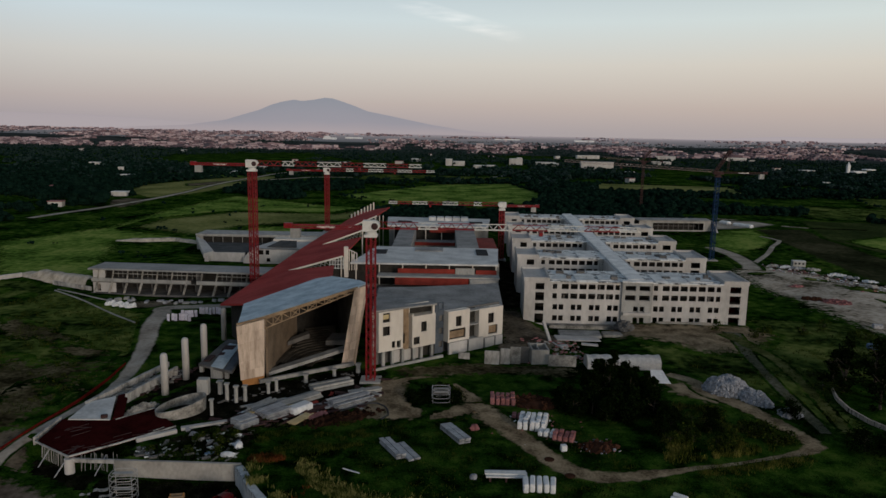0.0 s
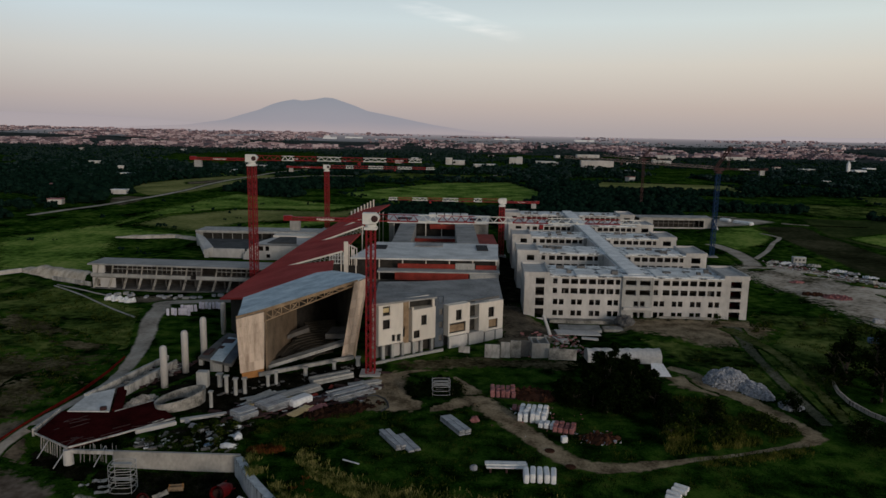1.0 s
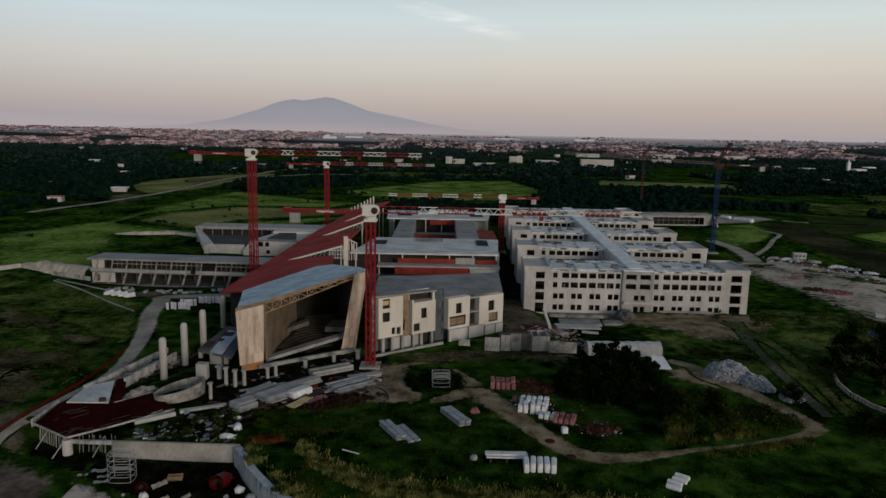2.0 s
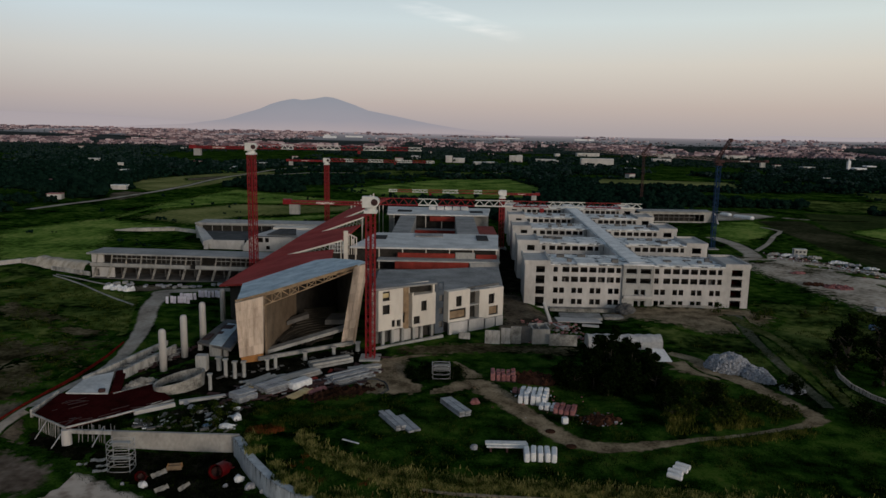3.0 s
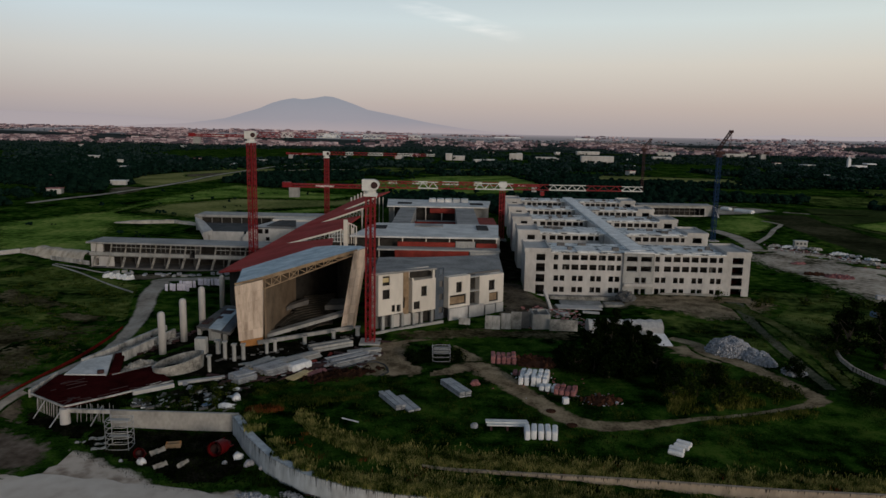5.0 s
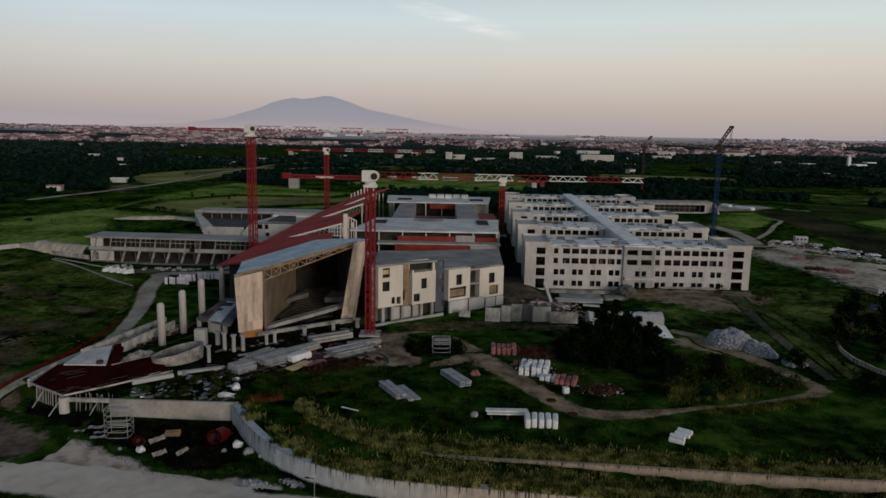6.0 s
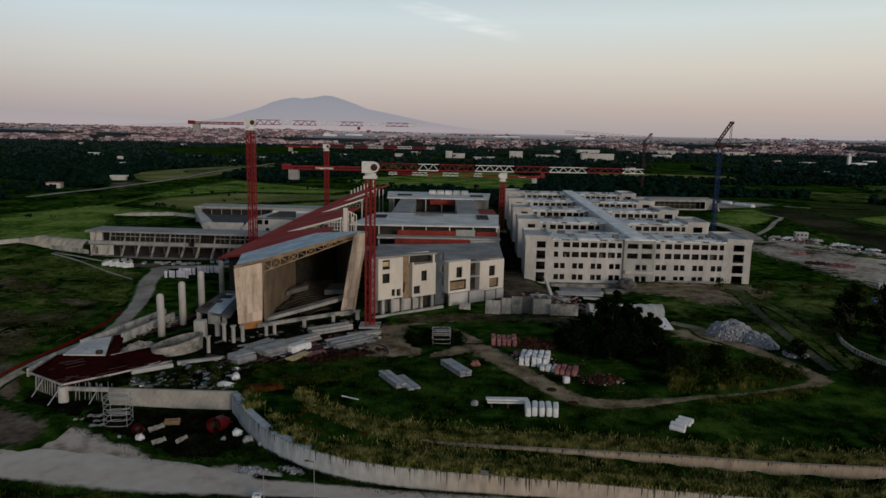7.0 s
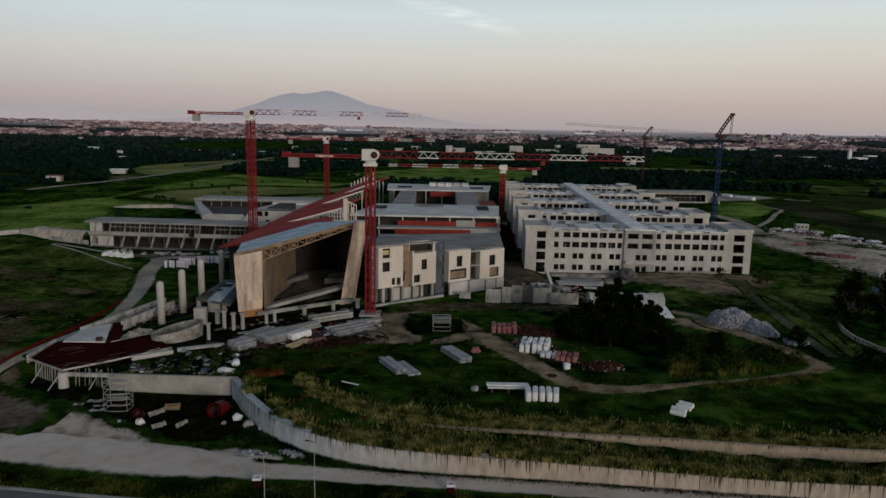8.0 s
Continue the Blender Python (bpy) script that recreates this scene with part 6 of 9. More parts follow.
def shared(name, me, parent, m, label=""):
    """A piece that shares its mesh with its fellows."""
    ob = new(name, me)
    ob.parent = parent
    ob.matrix_basis = m
    if label:
        ob["label"] = label
    return ob


def box_mesh(name, w, d, h, material, chamfer=0.0):
    bm = bmesh.new()
    add_box(bm, -w / 2, w / 2, -d / 2, d / 2, 0, h)
    if chamfer:
        bmesh.ops.bevel(bm, geom=list(bm.edges), offset=chamfer, segments=1, affect="EDGES")
    me = mesh_of(name, bm)
    me.materials.append(M[material])
    return me


def gz(x, y):
    return float(ground_height(x, y))


def stack(name, label, category, x, y, turn, length, across, layers, w, h, material, piece="plank", seed=0, gap=0.12, group="", tilt=0.0, chamfer=0.03, loose=0.0):
    """Long pieces laid side by side in layers on two bearers."""
    rnd = random.Random(seed)
    t = thing(name, label, category, pose(x, y, gz(x, y), 0, tilt, turn), group)
    me = box_mesh(piece, length, w, h, material, chamfer)
    bear = box_mesh("bearer", 0.2, across * (w + gap), 0.15, "bark")
    for s in (-0.32, 0.32):
        shared("bearer", bear, t, pose(s * length, 0, 0.0))
    for k in range(layers):
        for j in range(across):
            if k == layers - 1 and rnd.random() < 0.12:
                continue
            shared(piece, me, t, pose(rnd.uniform(-1, 1) * (0.15 + loose), (j - (across - 1) / 2) * (w + gap) + rnd.uniform(-0.04, 0.04), 0.15 + k * (h + 0.15), 0, 0, rnd.uniform(-1, 1) * (1 + 6 * loose)))
    return t


# precast slabs and beams stored on the grass
G = "stacks of precast slabs on the grass"
stack("slab_stack", "low stack of pale grey precast slabs on grass", "slab stack", -9.4, 135.0, -62, 8.6, 2, 3, 1.0, 0.24, "steel", "slab", 1, group=G)
stack("slab_stack", "single layer of pale grey slabs lying on grass", "slab stack", -6.6, 134.4, -62, 8.0, 2, 1, 1.2, 0.4, "steel", "slab", 2, group=G)
stack("slab_stack", "neat stack of pale grey precast slabs on grass", "slab stack", 3.3, 142.6, -62, 8.8, 2, 3, 1.25, 0.27, "steel", "slab", 3, group=G)
t = thing("beam_stack", "pale beams laid across dark trestles beside white rolls", "beam stack", pose(12.6, 124.6, gz(12.6, 124.6)))
trestle = box_mesh("trestle", 0.35, 2.4, 0.95, "crane_dark")
for u in (-3.0, 0.0, 3.0):
    shared("trestle", trestle, t, pose(u, 0, 0))
table_beam = box_mesh("beam", 7.6, 0.62, 0.26, "membrane", 0.03)
for k in range(4):
    shared("beam", table_beam, t, pose(0.08 * ((k * 7) % 3), -1.05 + 0.7 * k, 0.95))
    if k in (1, 2):
        shared("beam", table_beam, t, pose(-0.2, -1.05 + 0.7 * k, 1.23))


def roll_set(x, y, turn, n, length, r, label, material="white_wrap", spacing=None, seed=0):
    """Rolls wrapped in plastic lying side by side."""
    t = thing("wrapped_rolls", label, "building rolls", pose(x, y, gz(x, y), 0, 0, turn), "white wrapped rolls")
    bm = bmesh.new()
    add_tube(bm, (-length / 2, 0, r), (length / 2, 0, r), r, r, 12)
    bmesh.ops.bevel(bm, geom=[e for e in bm.edges if abs(e.verts[0].co.x - e.verts[1].co.x) < 0.01], offset=r * 0.25, segments=1, affect="EDGES")
    me = mesh_of("roll", bm)
    me.materials.append(M[material])
    rnd = random.Random(seed)
    sp = spacing or 2.15 * r
    for k in range(n):
        shared("roll", me, t, pose(rnd.uniform(-0.2, 0.2), (k - (n - 1) / 2) * sp, 0, 0, 0, rnd.uniform(-3, 3)))
    return t


packs = thing("wrapped_packs", "row of white plastic-wrapped packs on the grass", "wrapped packs", pose(18.4, 121.0, gz(18.4, 121.0), 0, 0, -6), "white wrapped rolls")
rnd_p = random.Random(1)
pack = box_mesh("pack", 0.98, 3.6, 1.75, "white_wrap", 0.2)
for k in range(5):
    shared("pack", pack, packs, pose(-2.5 + 1.24 * k, rnd_p.uniform(-0.25, 0.25) + 0.1 * k, 0, 0, 0, rnd_p.uniform(-3, 3)))
roll_set(41.6, 115.8, -36, 4, 2.6, 0.48, "white plastic-wrapped rolls at the grass edge", seed=2, spacing=1.6)


def pallet_row(x, y, turn, n, w, d, h, material, label, category, piece, seed, step, deep=2):
    rnd = random.Random(seed)
    t = thing("pallet_row", label, category, pose(x, y, gz(x, y), 0, 0, turn))
    kinds = [box_mesh(piece, w * f, d * 0.92, h * g, material, 0.14) for f, g in ((0.9, 1.0), (0.84, 0.9), (0.88, 0.8))]
    pal = box_mesh("pallet", w * 1.05, d * 1.05, 0.14, "bark")
    for k in range(n):
        for j in range(deep):
            px_, py_ = (k - (n - 1) / 2) * step, (j - (deep - 1) / 2) * (d + 0.12)
            shared("pallet", pal, t, pose(px_, py_, 0))
            shared(piece, kinds[rnd.randrange(3)], t, pose(px_ + rnd.uniform(-0.08, 0.08), py_, 0.14, rnd.uniform(-3, 3), rnd.uniform(-3, 3), rnd.uniform(-8, 8)))
    return t


pallet_row(20.6, 149.0, -14, 5, 1.15, 1.5, 2.1, "white_wrap", "block of white-wrapped pallets beside the dirt path", "wrapped pallets", "wrapped_block", 5, 1.28, 4)
pallet_row(23.0, 144.2, -18, 3, 1.1, 1.3, 1.2, "white_wrap", "low white-wrapped pallets beside red bricks", "wrapped pallets", "wrapped_block", 6, 1.25)
pallet_row(26.4, 142.6, -18, 4, 1.1, 1.2, 1.3, "brick_red", "pallets of red and white bricks by the path", "brick pallets", "brick_block", 7, 1.2, 3)
pallet_row(15.0, 162.6, -4, 5, 1.1, 1.2, 1.7, "brick_red", "pallets of red bricks in the rough grass", "brick pallets", "brick_block", 8, 1.2, 4)
pallet_row(17.6, 153.8, -10, 2, 1.2, 1.2, 0.7, "brick_red", "low pallets of red bricks in the grass", "brick pallets", "brick_block", 9, 1.3)
bm = bmesh.new()
add_box(bm, -0.6, 0.6, -0.5, 0.5, 0, 1.3)
finish(bm, 0.08)
solo("white_tank", bm, "white_wrap", "small white tank standing by the dirt path", "tank", pose(25.4, 136.6, gz(25.4, 136.6), 0, 0, 12))


def heap(name, label, category, x, y, rx, ry, h, turn, material, seed, rocks=220, size=0.5, steep=2.0):
    """A heap of broken pieces on a mound."""
    rnd = random.Random(seed)
    t = thing(name, label, category, pose(x, y, gz(x, y), 0, 0, turn))
    bm = bmesh.new()
    rings, seg = 9, 30
    top = bm.verts.new((0, 0, h))
    prev = None
    for r in range(1, rings + 1):
        s = r / rings
        row = []
        for a in range(seg):
            th = 2 * math.pi * a / seg
            k = s * (1 + 0.22 * noise.noise((math.cos(th) * 1.5 + seed, math.sin(th) * 1.5, 0)))
            z = h * (1 - s ** steep) * (1 + 0.3 * noise.noise((math.cos(th) * s * 2.5, math.sin(th) * s * 2.5, seed))) - 0.1 * s
            row.append(bm.verts.new((rx * k * math.cos(th), ry * k * math.sin(th), z)))
        for a in range(seg):
            b = (a + 1) % seg
            bm.faces.new((top, row[a], row[b]) if prev is None else (prev[a], row[a], row[b], prev[b]))
        prev = row
    part("mound", bm, material, t)
    hp = Heap()
    for k in range(rocks):
        th, s = rnd.uniform(0, 2 * math.pi), math.sqrt(rnd.random())
        z = h * (1 - s ** steep) * (1 + 0.3 * noise.noise((math.cos(th) * s * 2.5, math.sin(th) * s * 2.5, seed)))
        q = size * rnd.uniform(0.4, 1.6)
        rot = Euler((rnd.uniform(-1, 1), rnd.uniform(-1, 1), rnd.uniform(0, 6))).to_matrix()
        hp.add([tuple(rot @ Vector((u * q, v * q * rnd.uniform(0.5, 0.9), w * q * 0.45)) + Vector((rx * s * math.cos(th), ry * s * math.sin(th), z + q * 0.15))) for w in (-1, 1) for u, v in ((-1, -1), (1, -1), (1, 1), (-1, 1))], BOXF)
    ob = hp.done("rubble_fill", material, "", "", parent=t)
    ob["kind"] = "stuff"
    return t


heap("rubble_heap", "large heap of pale broken concrete rubble", "rubble heap", 73.0, 173.4, 5.8, 5.6, 3.2, 0, "rubble", 3, 1500, 0.26, 3.2)
heap("rubble_heap", "lower tail of pale broken concrete rubble", "rubble heap", 77.0, 167.4, 3.2, 5.6, 2.1, 24, "rubble", 4, 560, 0.26, 2.6)
heap("rubble_heap", "small scattered pale rubble beside a dark bush", "rubble heap", 82.0, 158.6, 2.6, 2.6, 0.9, 0, "rubble", 5, 90, 0.4)
heap("rubble_heap", "low pale rubble mound with weeds beside the dirt road", "rubble heap", -28.6, 102.8, 3.2, 1.5, 0.55, -10, "rubble", 41, 150, 0.16)
heap("rubble_heap", "low spill of pale gravel at the wall foot", "rubble heap", -22.8, 103.6, 2.6, 1.3, 0.25, -25, "rubble", 42, 110, 0.14)
heap("scrap_heap", "low dark heap of mixed brick scrap and bags", "scrap heap", 33.0, 138.6, 4.4, 3.4, 0.55, 0, "red_earth", 6, 60, 0.3)
heap("earth_heap", "reddish earth heap in the weeds", "earth heap", 22.5, 163.0, 6.4, 5.0, 0.55, 0, "red_earth", 7, 60, 0.4)
heap("earth_heap", "dark reddish spoil heap before the precast stacks", "earth heap", -21.5, 151.6, 10.8, 3.4, 0.7, 30, "dark_spoil", 8, 140, 0.35)
heap("debris_heap", "thin red spread of broken bricks on bare ground", "debris heap", 155.5, 274.0, 5.5, 5.0, 0.5, 25, "brick_red", 9, 160, 0.4)
heap("debris_heap", "dull reddish spread of building debris on bare ground", "debris heap", 149.0, 279.0, 5.0, 4.0, 0.35, 15, "red_earth", 19, 120, 0.4)
heap("debris_heap", "low reddish patch of broken tiles on gravel", "debris heap", 155.0, 304.5, 3.4, 1.8, 0.4, 10, "brick_red", 10, 80, 0.35)

# collapsed white tents behind the trees
def long_shelter(x, y, turn, length, w, h, label):
    """A long low shelter under stretched white sheets, with a ridge, slack bays and closed ends."""
    t = thing("sheet_shelter", label, "shelter", pose(x, y, gz(x, y), 0, 0, turn))
    rn = random.Random(12)
    prof = ((-w / 2, -0.2), (-w / 2 + 0.08, h * 0.56), (-w * 0.25, h * 0.9), (0, h), (w * 0.25, h * 0.9), (w / 2 - 0.08, h * 0.56), (w / 2, -0.2))
    bays = 7
    cuts = []
    for k in range(2 * bays + 1):
        low = 1 - (0.05 + 0.05 * rn.random()) * (k % 2)
        cuts.append([((k / (2 * bays) - 0.5) * length, v * (1 - 0.03 * (k % 2)), z * low) for v, z in prof])
    for b in range(bays):
        bm = bmesh.new()
        rows = [[bm.verts.new(p) for p in cuts[2 * b + q]] for q in range(3)]
        for p, q in zip(rows, rows[1:]):
            for c in range(len(prof) - 1):
                bm.faces.new((p[c], q[c], q[c + 1], p[c + 1]))
        bmesh.ops.solidify(bm, geom=bm.faces[:], thickness=0.05)
        part("sheet", bm, "white_wrap", t)
    for e in (0, -1):
        bm = bmesh.new()
        inset = 0.06 if e else -0.06
        loft(bm, [(px - inset, v, z) for px, v, z in cuts[e]], [(px, v, z) for px, v, z in cuts[e]])
        part("end_sheet", bm, "stained_wall", t, "greyish end sheet")
    return t


long_shelter(50.4, 190.2, 2, 20.5, 5.2, 3.5, "long low shelter of white sheets behind dark trees")
bm = bmesh.new()
sheet(bm, [(-2.6, -2.4, 0.12), (2.4, -2.6, 0.12), (1.6, 2.6, 1.9), (-1.6, 2.8, 2.0)], 0.1)
solo("tarpaulin", bm, "white_wrap", "white tarpaulin slumped on the ground", "tarpaulin", pose(57.8, 180.4, gz(57.8, 180.4)))

# concrete boxes and panels before the cream front
def open_box(x, y, turn, w, d, h, t, label):
    box = thing("concrete_pit", label, "concrete box", pose(x, y, gz(x, y), 0, 0, turn))
    for a, b, c, e in ((-w / 2, w / 2, -d / 2, -d / 2 + t), (-w / 2, w / 2, d / 2 - t, d / 2), (-w / 2, -w / 2 + t, -d / 2 + t, d / 2 - t), (w / 2 - t, w / 2, -d / 2 + t, d / 2 - t), (-w * 0.12, -w * 0.12 + t * 0.8, -d / 2 + t, d / 2 - t)):
        bm = bmesh.new()
        add_box(bm, a + 0.003, b - 0.003, c + 0.003, e - 0.003, -0.3, h)
        part("side_wall", bm, "pale_wall", box)
    bm = bmesh.new()
    add_box(bm, -w / 2 + t, w / 2 - t, -d / 2 + t, d / 2 - t, -0.3, 0.25)
    part("floor_slab", bm, "dark_concrete", box)


open_box(27.7, 194.6, 2, 4.9, 6.6, 4.4, 0.4, "open-topped concrete box, half built")
# the fourth panel's shade is put into its dark colour
for x, y, w, h, mt, lb in ((14.3, 191.6, 4.2, 3.9, "stained_wall", "grey precast wall panel standing on edge"), (18.0, 192.0, 2.7, 4.5, "stained_wall", "grey precast wall panel standing on edge"), (20.9, 192.2, 2.9, 4.9, "old_concrete", "weathered precast wall panel standing on edge"), (23.7, 193.4, 2.5, 4.6, "dark_concrete", "dark precast wall panel in shade"), (33.6, 189.4, 7.6, 3.2, "old_concrete", "long weathered precast panel beside a concrete box"), (6.6, 195.5, 3.2, 1.8, "stained_wall", "low grey precast wall panel")):
    bm = bmesh.new()
    add_box(bm, -w / 2, w / 2, -0.2, 0.2, -0.2, h)
    finish(bm, 0.04)
    solo("wall_panel", bm, mt, lb, "concrete panel", pose(x, y, gz(x, y), -4, 0, -6), "standing wall panels")
for x, y, w, d, tn in ((43.0, 217.6, 14.0, 5.2, 3), (45.5, 210.5, 5.0, 1.6, -8), (37.0, 208.6, 3.4, 1.8, 30)):
    bm = bmesh.new()
    add_box(bm, -w / 2, w / 2, -d / 2, d / 2, 0.0, 0.45)
    finish(bm, 0.05)
    solo("concrete_slab", bm, "plaster", "pale broken concrete slab lying on bare earth", "concrete slab", pose(x, y, gz(x, y) + 0.05, 0, 2, tn), "loose pale slabs")
bm = bmesh.new()
add_bar(bm, (0, 0, 0), (2.2, -7, 0.2), 0.5)
add_bar(bm, (-0.6, 1, 0), (-2.2, 6, 5.2), 0.9, 0.5)
solo("leaning_slab", bm, "plaster", "pale slab leaning over the open pit", "concrete slab", pose(34.4, 212.5, gz(34.4, 212.5)))
heap("rubble_heap", "dark grey rubble spilling before the block entrance", "rubble heap", 61.5, 232.0, 3.2, 4.0, 2.0, 0, "dark_concrete", 12, 200, 0.5)

# ---- precast yard before the auditorium ----
G = "piles in the precast yard"
stack("beam_pile", "long pale concrete beams piled on dark earth", "beam pile", -27.2, 170.6, 35, 11.0, 3, 2, 0.9, 0.62, "concrete", "beam", 21, group=G, gap=0.16)
stack("panel_pile", "blue-grey planks piled in layers on dark earth", "panel pile", -21.2, 161.0, 41, 10.2, 6, 4, 0.66, 0.22, "steel", "plank", 22, group=G, loose=0.3, gap=0.22)
stack("beam_pile", "pale planks piled in a long row", "beam pile", -33.8, 160.8, 45, 11.5, 5, 3, 0.62, 0.3, "concrete", "plank", 23, group=G, loose=0.3, gap=0.22)
stack("panel_pile", "blue-grey planks stacked by the yard", "panel pile", -37.6, 152.4, 50, 6.6, 7, 5, 0.6, 0.2, "steel", "plank", 24, group=G, loose=0.25, gap=0.2)
stack("panel_pile", "small stack of pale panels", "panel pile", -42.3, 146.2, 48, 4.6, 5, 5, 0.7, 0.2, "steel", "panel", 25, group=G, loose=0.2)
stack("board_pile", "tan timber boards lying on red earth", "board pile", -31.2, 150.2, 62, 6.4, 5, 2, 0.4, 0.16, "yellow", "board", 26, group=G, loose=0.3)
stack("board_pile", "pinkish timber boards lying on red earth", "board pile", -27.6, 152.4, 55, 4.8, 4, 2, 0.4, 0.16, "brick_red", "board", 29, group=G, loose=0.3)
stack("beam_pile", "grey beams in a low pile behind blue planks", "beam pile", -41.2, 156.6, 58, 7.4, 4, 2, 0.6, 0.35, "concrete", "beam", 30, group=G, loose=0.3)
stack("beam_pile", "long grey beams beside the crane foot", "beam pile", -18.6, 167.0, 24, 8.0, 3, 2, 0.6, 0.4, "concrete", "beam", 33, group=G, loose=0.3)
stack("beam_pile", "grey beams lying loose near the columns", "beam pile", -41.6, 158.6, 34, 11.0, 2, 1, 0.6, 0.4, "concrete", "beam", 27, group=G, loose=0.4)
stack("beam_pile", "short pale beams by the crane foot", "beam pile", -17.4, 166.6, -40, 7.0, 2, 1, 0.8, 0.6, "concrete", "beam", 28, group=G, loose=0.2)
bm = bmesh.new()
hose = [(-22.9, 155.3), (-19.4, 158.1), (-17.1, 160.0), (-14.8, 160.0), (-12.9, 158.0), (-12.0, 155.6), (-11.6, 152.8), (-13.0, 150.6)]
for p, q in zip(hose, hose[1:]):
    add_tube(bm, (*p, gz(*p) + 0.3), (*q, gz(*q) + 0.3), 0.2, 0.2, 8)
solo("hose", bm, "slope_roof", "thick black hose curling over reddish earth", "hose")
rnd_y = random.Random(52)
for k in range(6):
    s = (k + rnd_y.random()) / 6
    x, y = -45 + 26 * s + rnd_y.uniform(-1.5, 1.5), 148.5 + 16.5 * s + rnd_y.uniform(-4.5, 4.0)
    mt, lb = rnd_y.choice((("concrete", "loose grey concrete planks on dark earth"), ("steel", "loose blue-grey steel forms on dark earth"), ("concrete", "loose grey concrete planks on dark earth"), ("yellow", "loose tan timber boards on dark earth")))
    stack("plank_pile", lb, "plank pile", x, y, 36 + rnd_y.uniform(-22, 22), rnd_y.uniform(4, 9), rnd_y.randint(2, 4), rnd_y.randint(1, 2), rnd_y.uniform(0.35, 0.8), rnd_y.uniform(0.15, 0.4), mt, "plank", 60 + k, group=G, loose=0.5)
bm = bmesh.new()
add_box(bm, -2.9, 2.9, -1.5, 1.5, 0, 1.7)
finish(bm, 0.35)
solo("wrapped_load", bm, "white_wrap", "long white-wrapped load among grey panels", "wrapped load", pose(-32.1, 155.0, gz(-32.1, 155.0) + 0.1, 0, 0, 52))
bm = bmesh.new()
add_bar(bm, (-46.5, 147.2, 0.3), (-55.0, 143.0, 0.3), 1.1, 0.8)
solo("concrete_beam", bm, "plaster", "long pale concrete beam lying on the ground", "beam", None)
bm = bmesh.new()
add_bar(bm, (-55.5, 141.8, 0.4), (-62.0, 137.0, 0.4), 0.9, 0.8)
solo("concrete_beam", bm, "plaster", "pale concrete beam beside the red slab", "beam", None)
rnd_d = random.Random(31)
for k in range(20):
    x, y = rnd_d.uniform(-58, -40), rnd_d.uniform(130.5, 146)
    if y > 137 + (x + 58) * 0.5:
        continue
    bm = bmesh.new()
    w, d, h = rnd_d.uniform(0.4, 1.5), rnd_d.uniform(0.3, 0.9), rnd_d.uniform(0.12, 0.45)
    add_box(bm, -w / 2, w / 2, -d / 2, d / 2, 0, h)
    finish(bm, 0.05)
    mt = rnd_d.choice(["white_wrap", "rubble", "concrete", "concrete", "blue_tarp", "rubble"])
    lb = {"white_wrap": "scrap of white plastic sheet on the terrace", "rubble": "broken pale concrete lump on the terrace", "concrete": "grey concrete offcut on the terrace", "blue_tarp": "crumpled blue tarpaulin on the terrace"}[mt]
    solo("offcut", bm, mt, lb, "debris", pose(x, y, gz(x, y), 0, rnd_d.uniform(-12, 12), rnd_d.uniform(0, 180)), "debris on the terrace")
def lump(name, x, y, w, d, h, turn, material, label, category, group, seed):
    """A soft uneven lump lying on the ground."""
    rn = random.Random(seed)
    pts, fs = blob_verts(rn, 5, 9), blob_faces(5, 9)
    me = bpy.data.meshes.new(name)
    me.from_pydata([(p[0] * w / 2, p[1] * d / 2, max(p[2], -0.3) * h * 0.75 + h * 0.22) for p in pts], [], fs)
    me.materials.append(M[material])
    ob = new(name, me)
    ob.matrix_world = pose(x, y, gz(x, y), 0, 0, turn)
    return tagged(ob, label, category, group)


for k, (x, y, w, d, h) in enumerate(((-41.4, 131.6, 3.6, 1.8, 1.1), (-40.6, 135.6, 2.4, 2.6, 1.3), (-42.0, 140.5, 1.8, 1.2, 0.7))):
    lump("sack", x, y, w, d, h, 20 * k - 10, "white_wrap", "crumpled white sacks by the retaining wall", "sack", "white sacks", 70 + k)
lump("tarpaulin", -45.7, 132.4, 2.2, 1.2, 0.6, 35, "blue_tarp", "crumpled blue tarpaulin on the weedy terrace", "tarpaulin", "", 80)

# small litter of the yard and the terrace: boards, bars, lumps
def litter(name, label, material, n, place, lo, hi, flat, seed):
    rn = random.Random(seed)
    hp = Heap()
    for k in range(n):
        x, y = place(rn)
        w = rn.uniform(lo, hi)
        d, h = w * rn.uniform(0.12, 0.5), w * rn.uniform(0.5, 1.0) * flat
        m = Matrix.Translation((x, y, gz(x, y) + 0.05 + h * 0.4)) @ Euler((rn.uniform(-0.25, 0.25), rn.uniform(-0.2, 0.2), radians(36) + rn.gauss(0, 0.7))).to_matrix().to_4x4()
        hp.add([tuple(m @ Vector(p)) for p in box_pts(0, 0, -h / 2, w, d, h, 0)], BOXF)
    return hp.done(name, material, label, "debris")


def along_yard(rn):
    s = rn.random()
    return -46 + 30 * s + rn.gauss(0, 1.5), 147 + 19 * s + rn.gauss(0, 3.6)


def along_ramp(rn):
    s = rn.random()
    return -78 + 9 * s + rn.uniform(-2, 4), 157 + 22 * s + rn.uniform(-3, 3)


def on_plinth(rn):
    s = rn.random()
    return -52 + 30 * s + rn.uniform(-1, 2), 160 + 20 * s + rn.uniform(-3, 3)


def behind_wall(rn):
    x = rn.uniform(-60, -39)
    return x, rn.uniform(130, 133 + (x + 62) * 0.6)


def by_scrap(rn):
    return 33.0 + rn.gauss(0, 2.2), 138.8 + rn.gauss(0, 1.7)


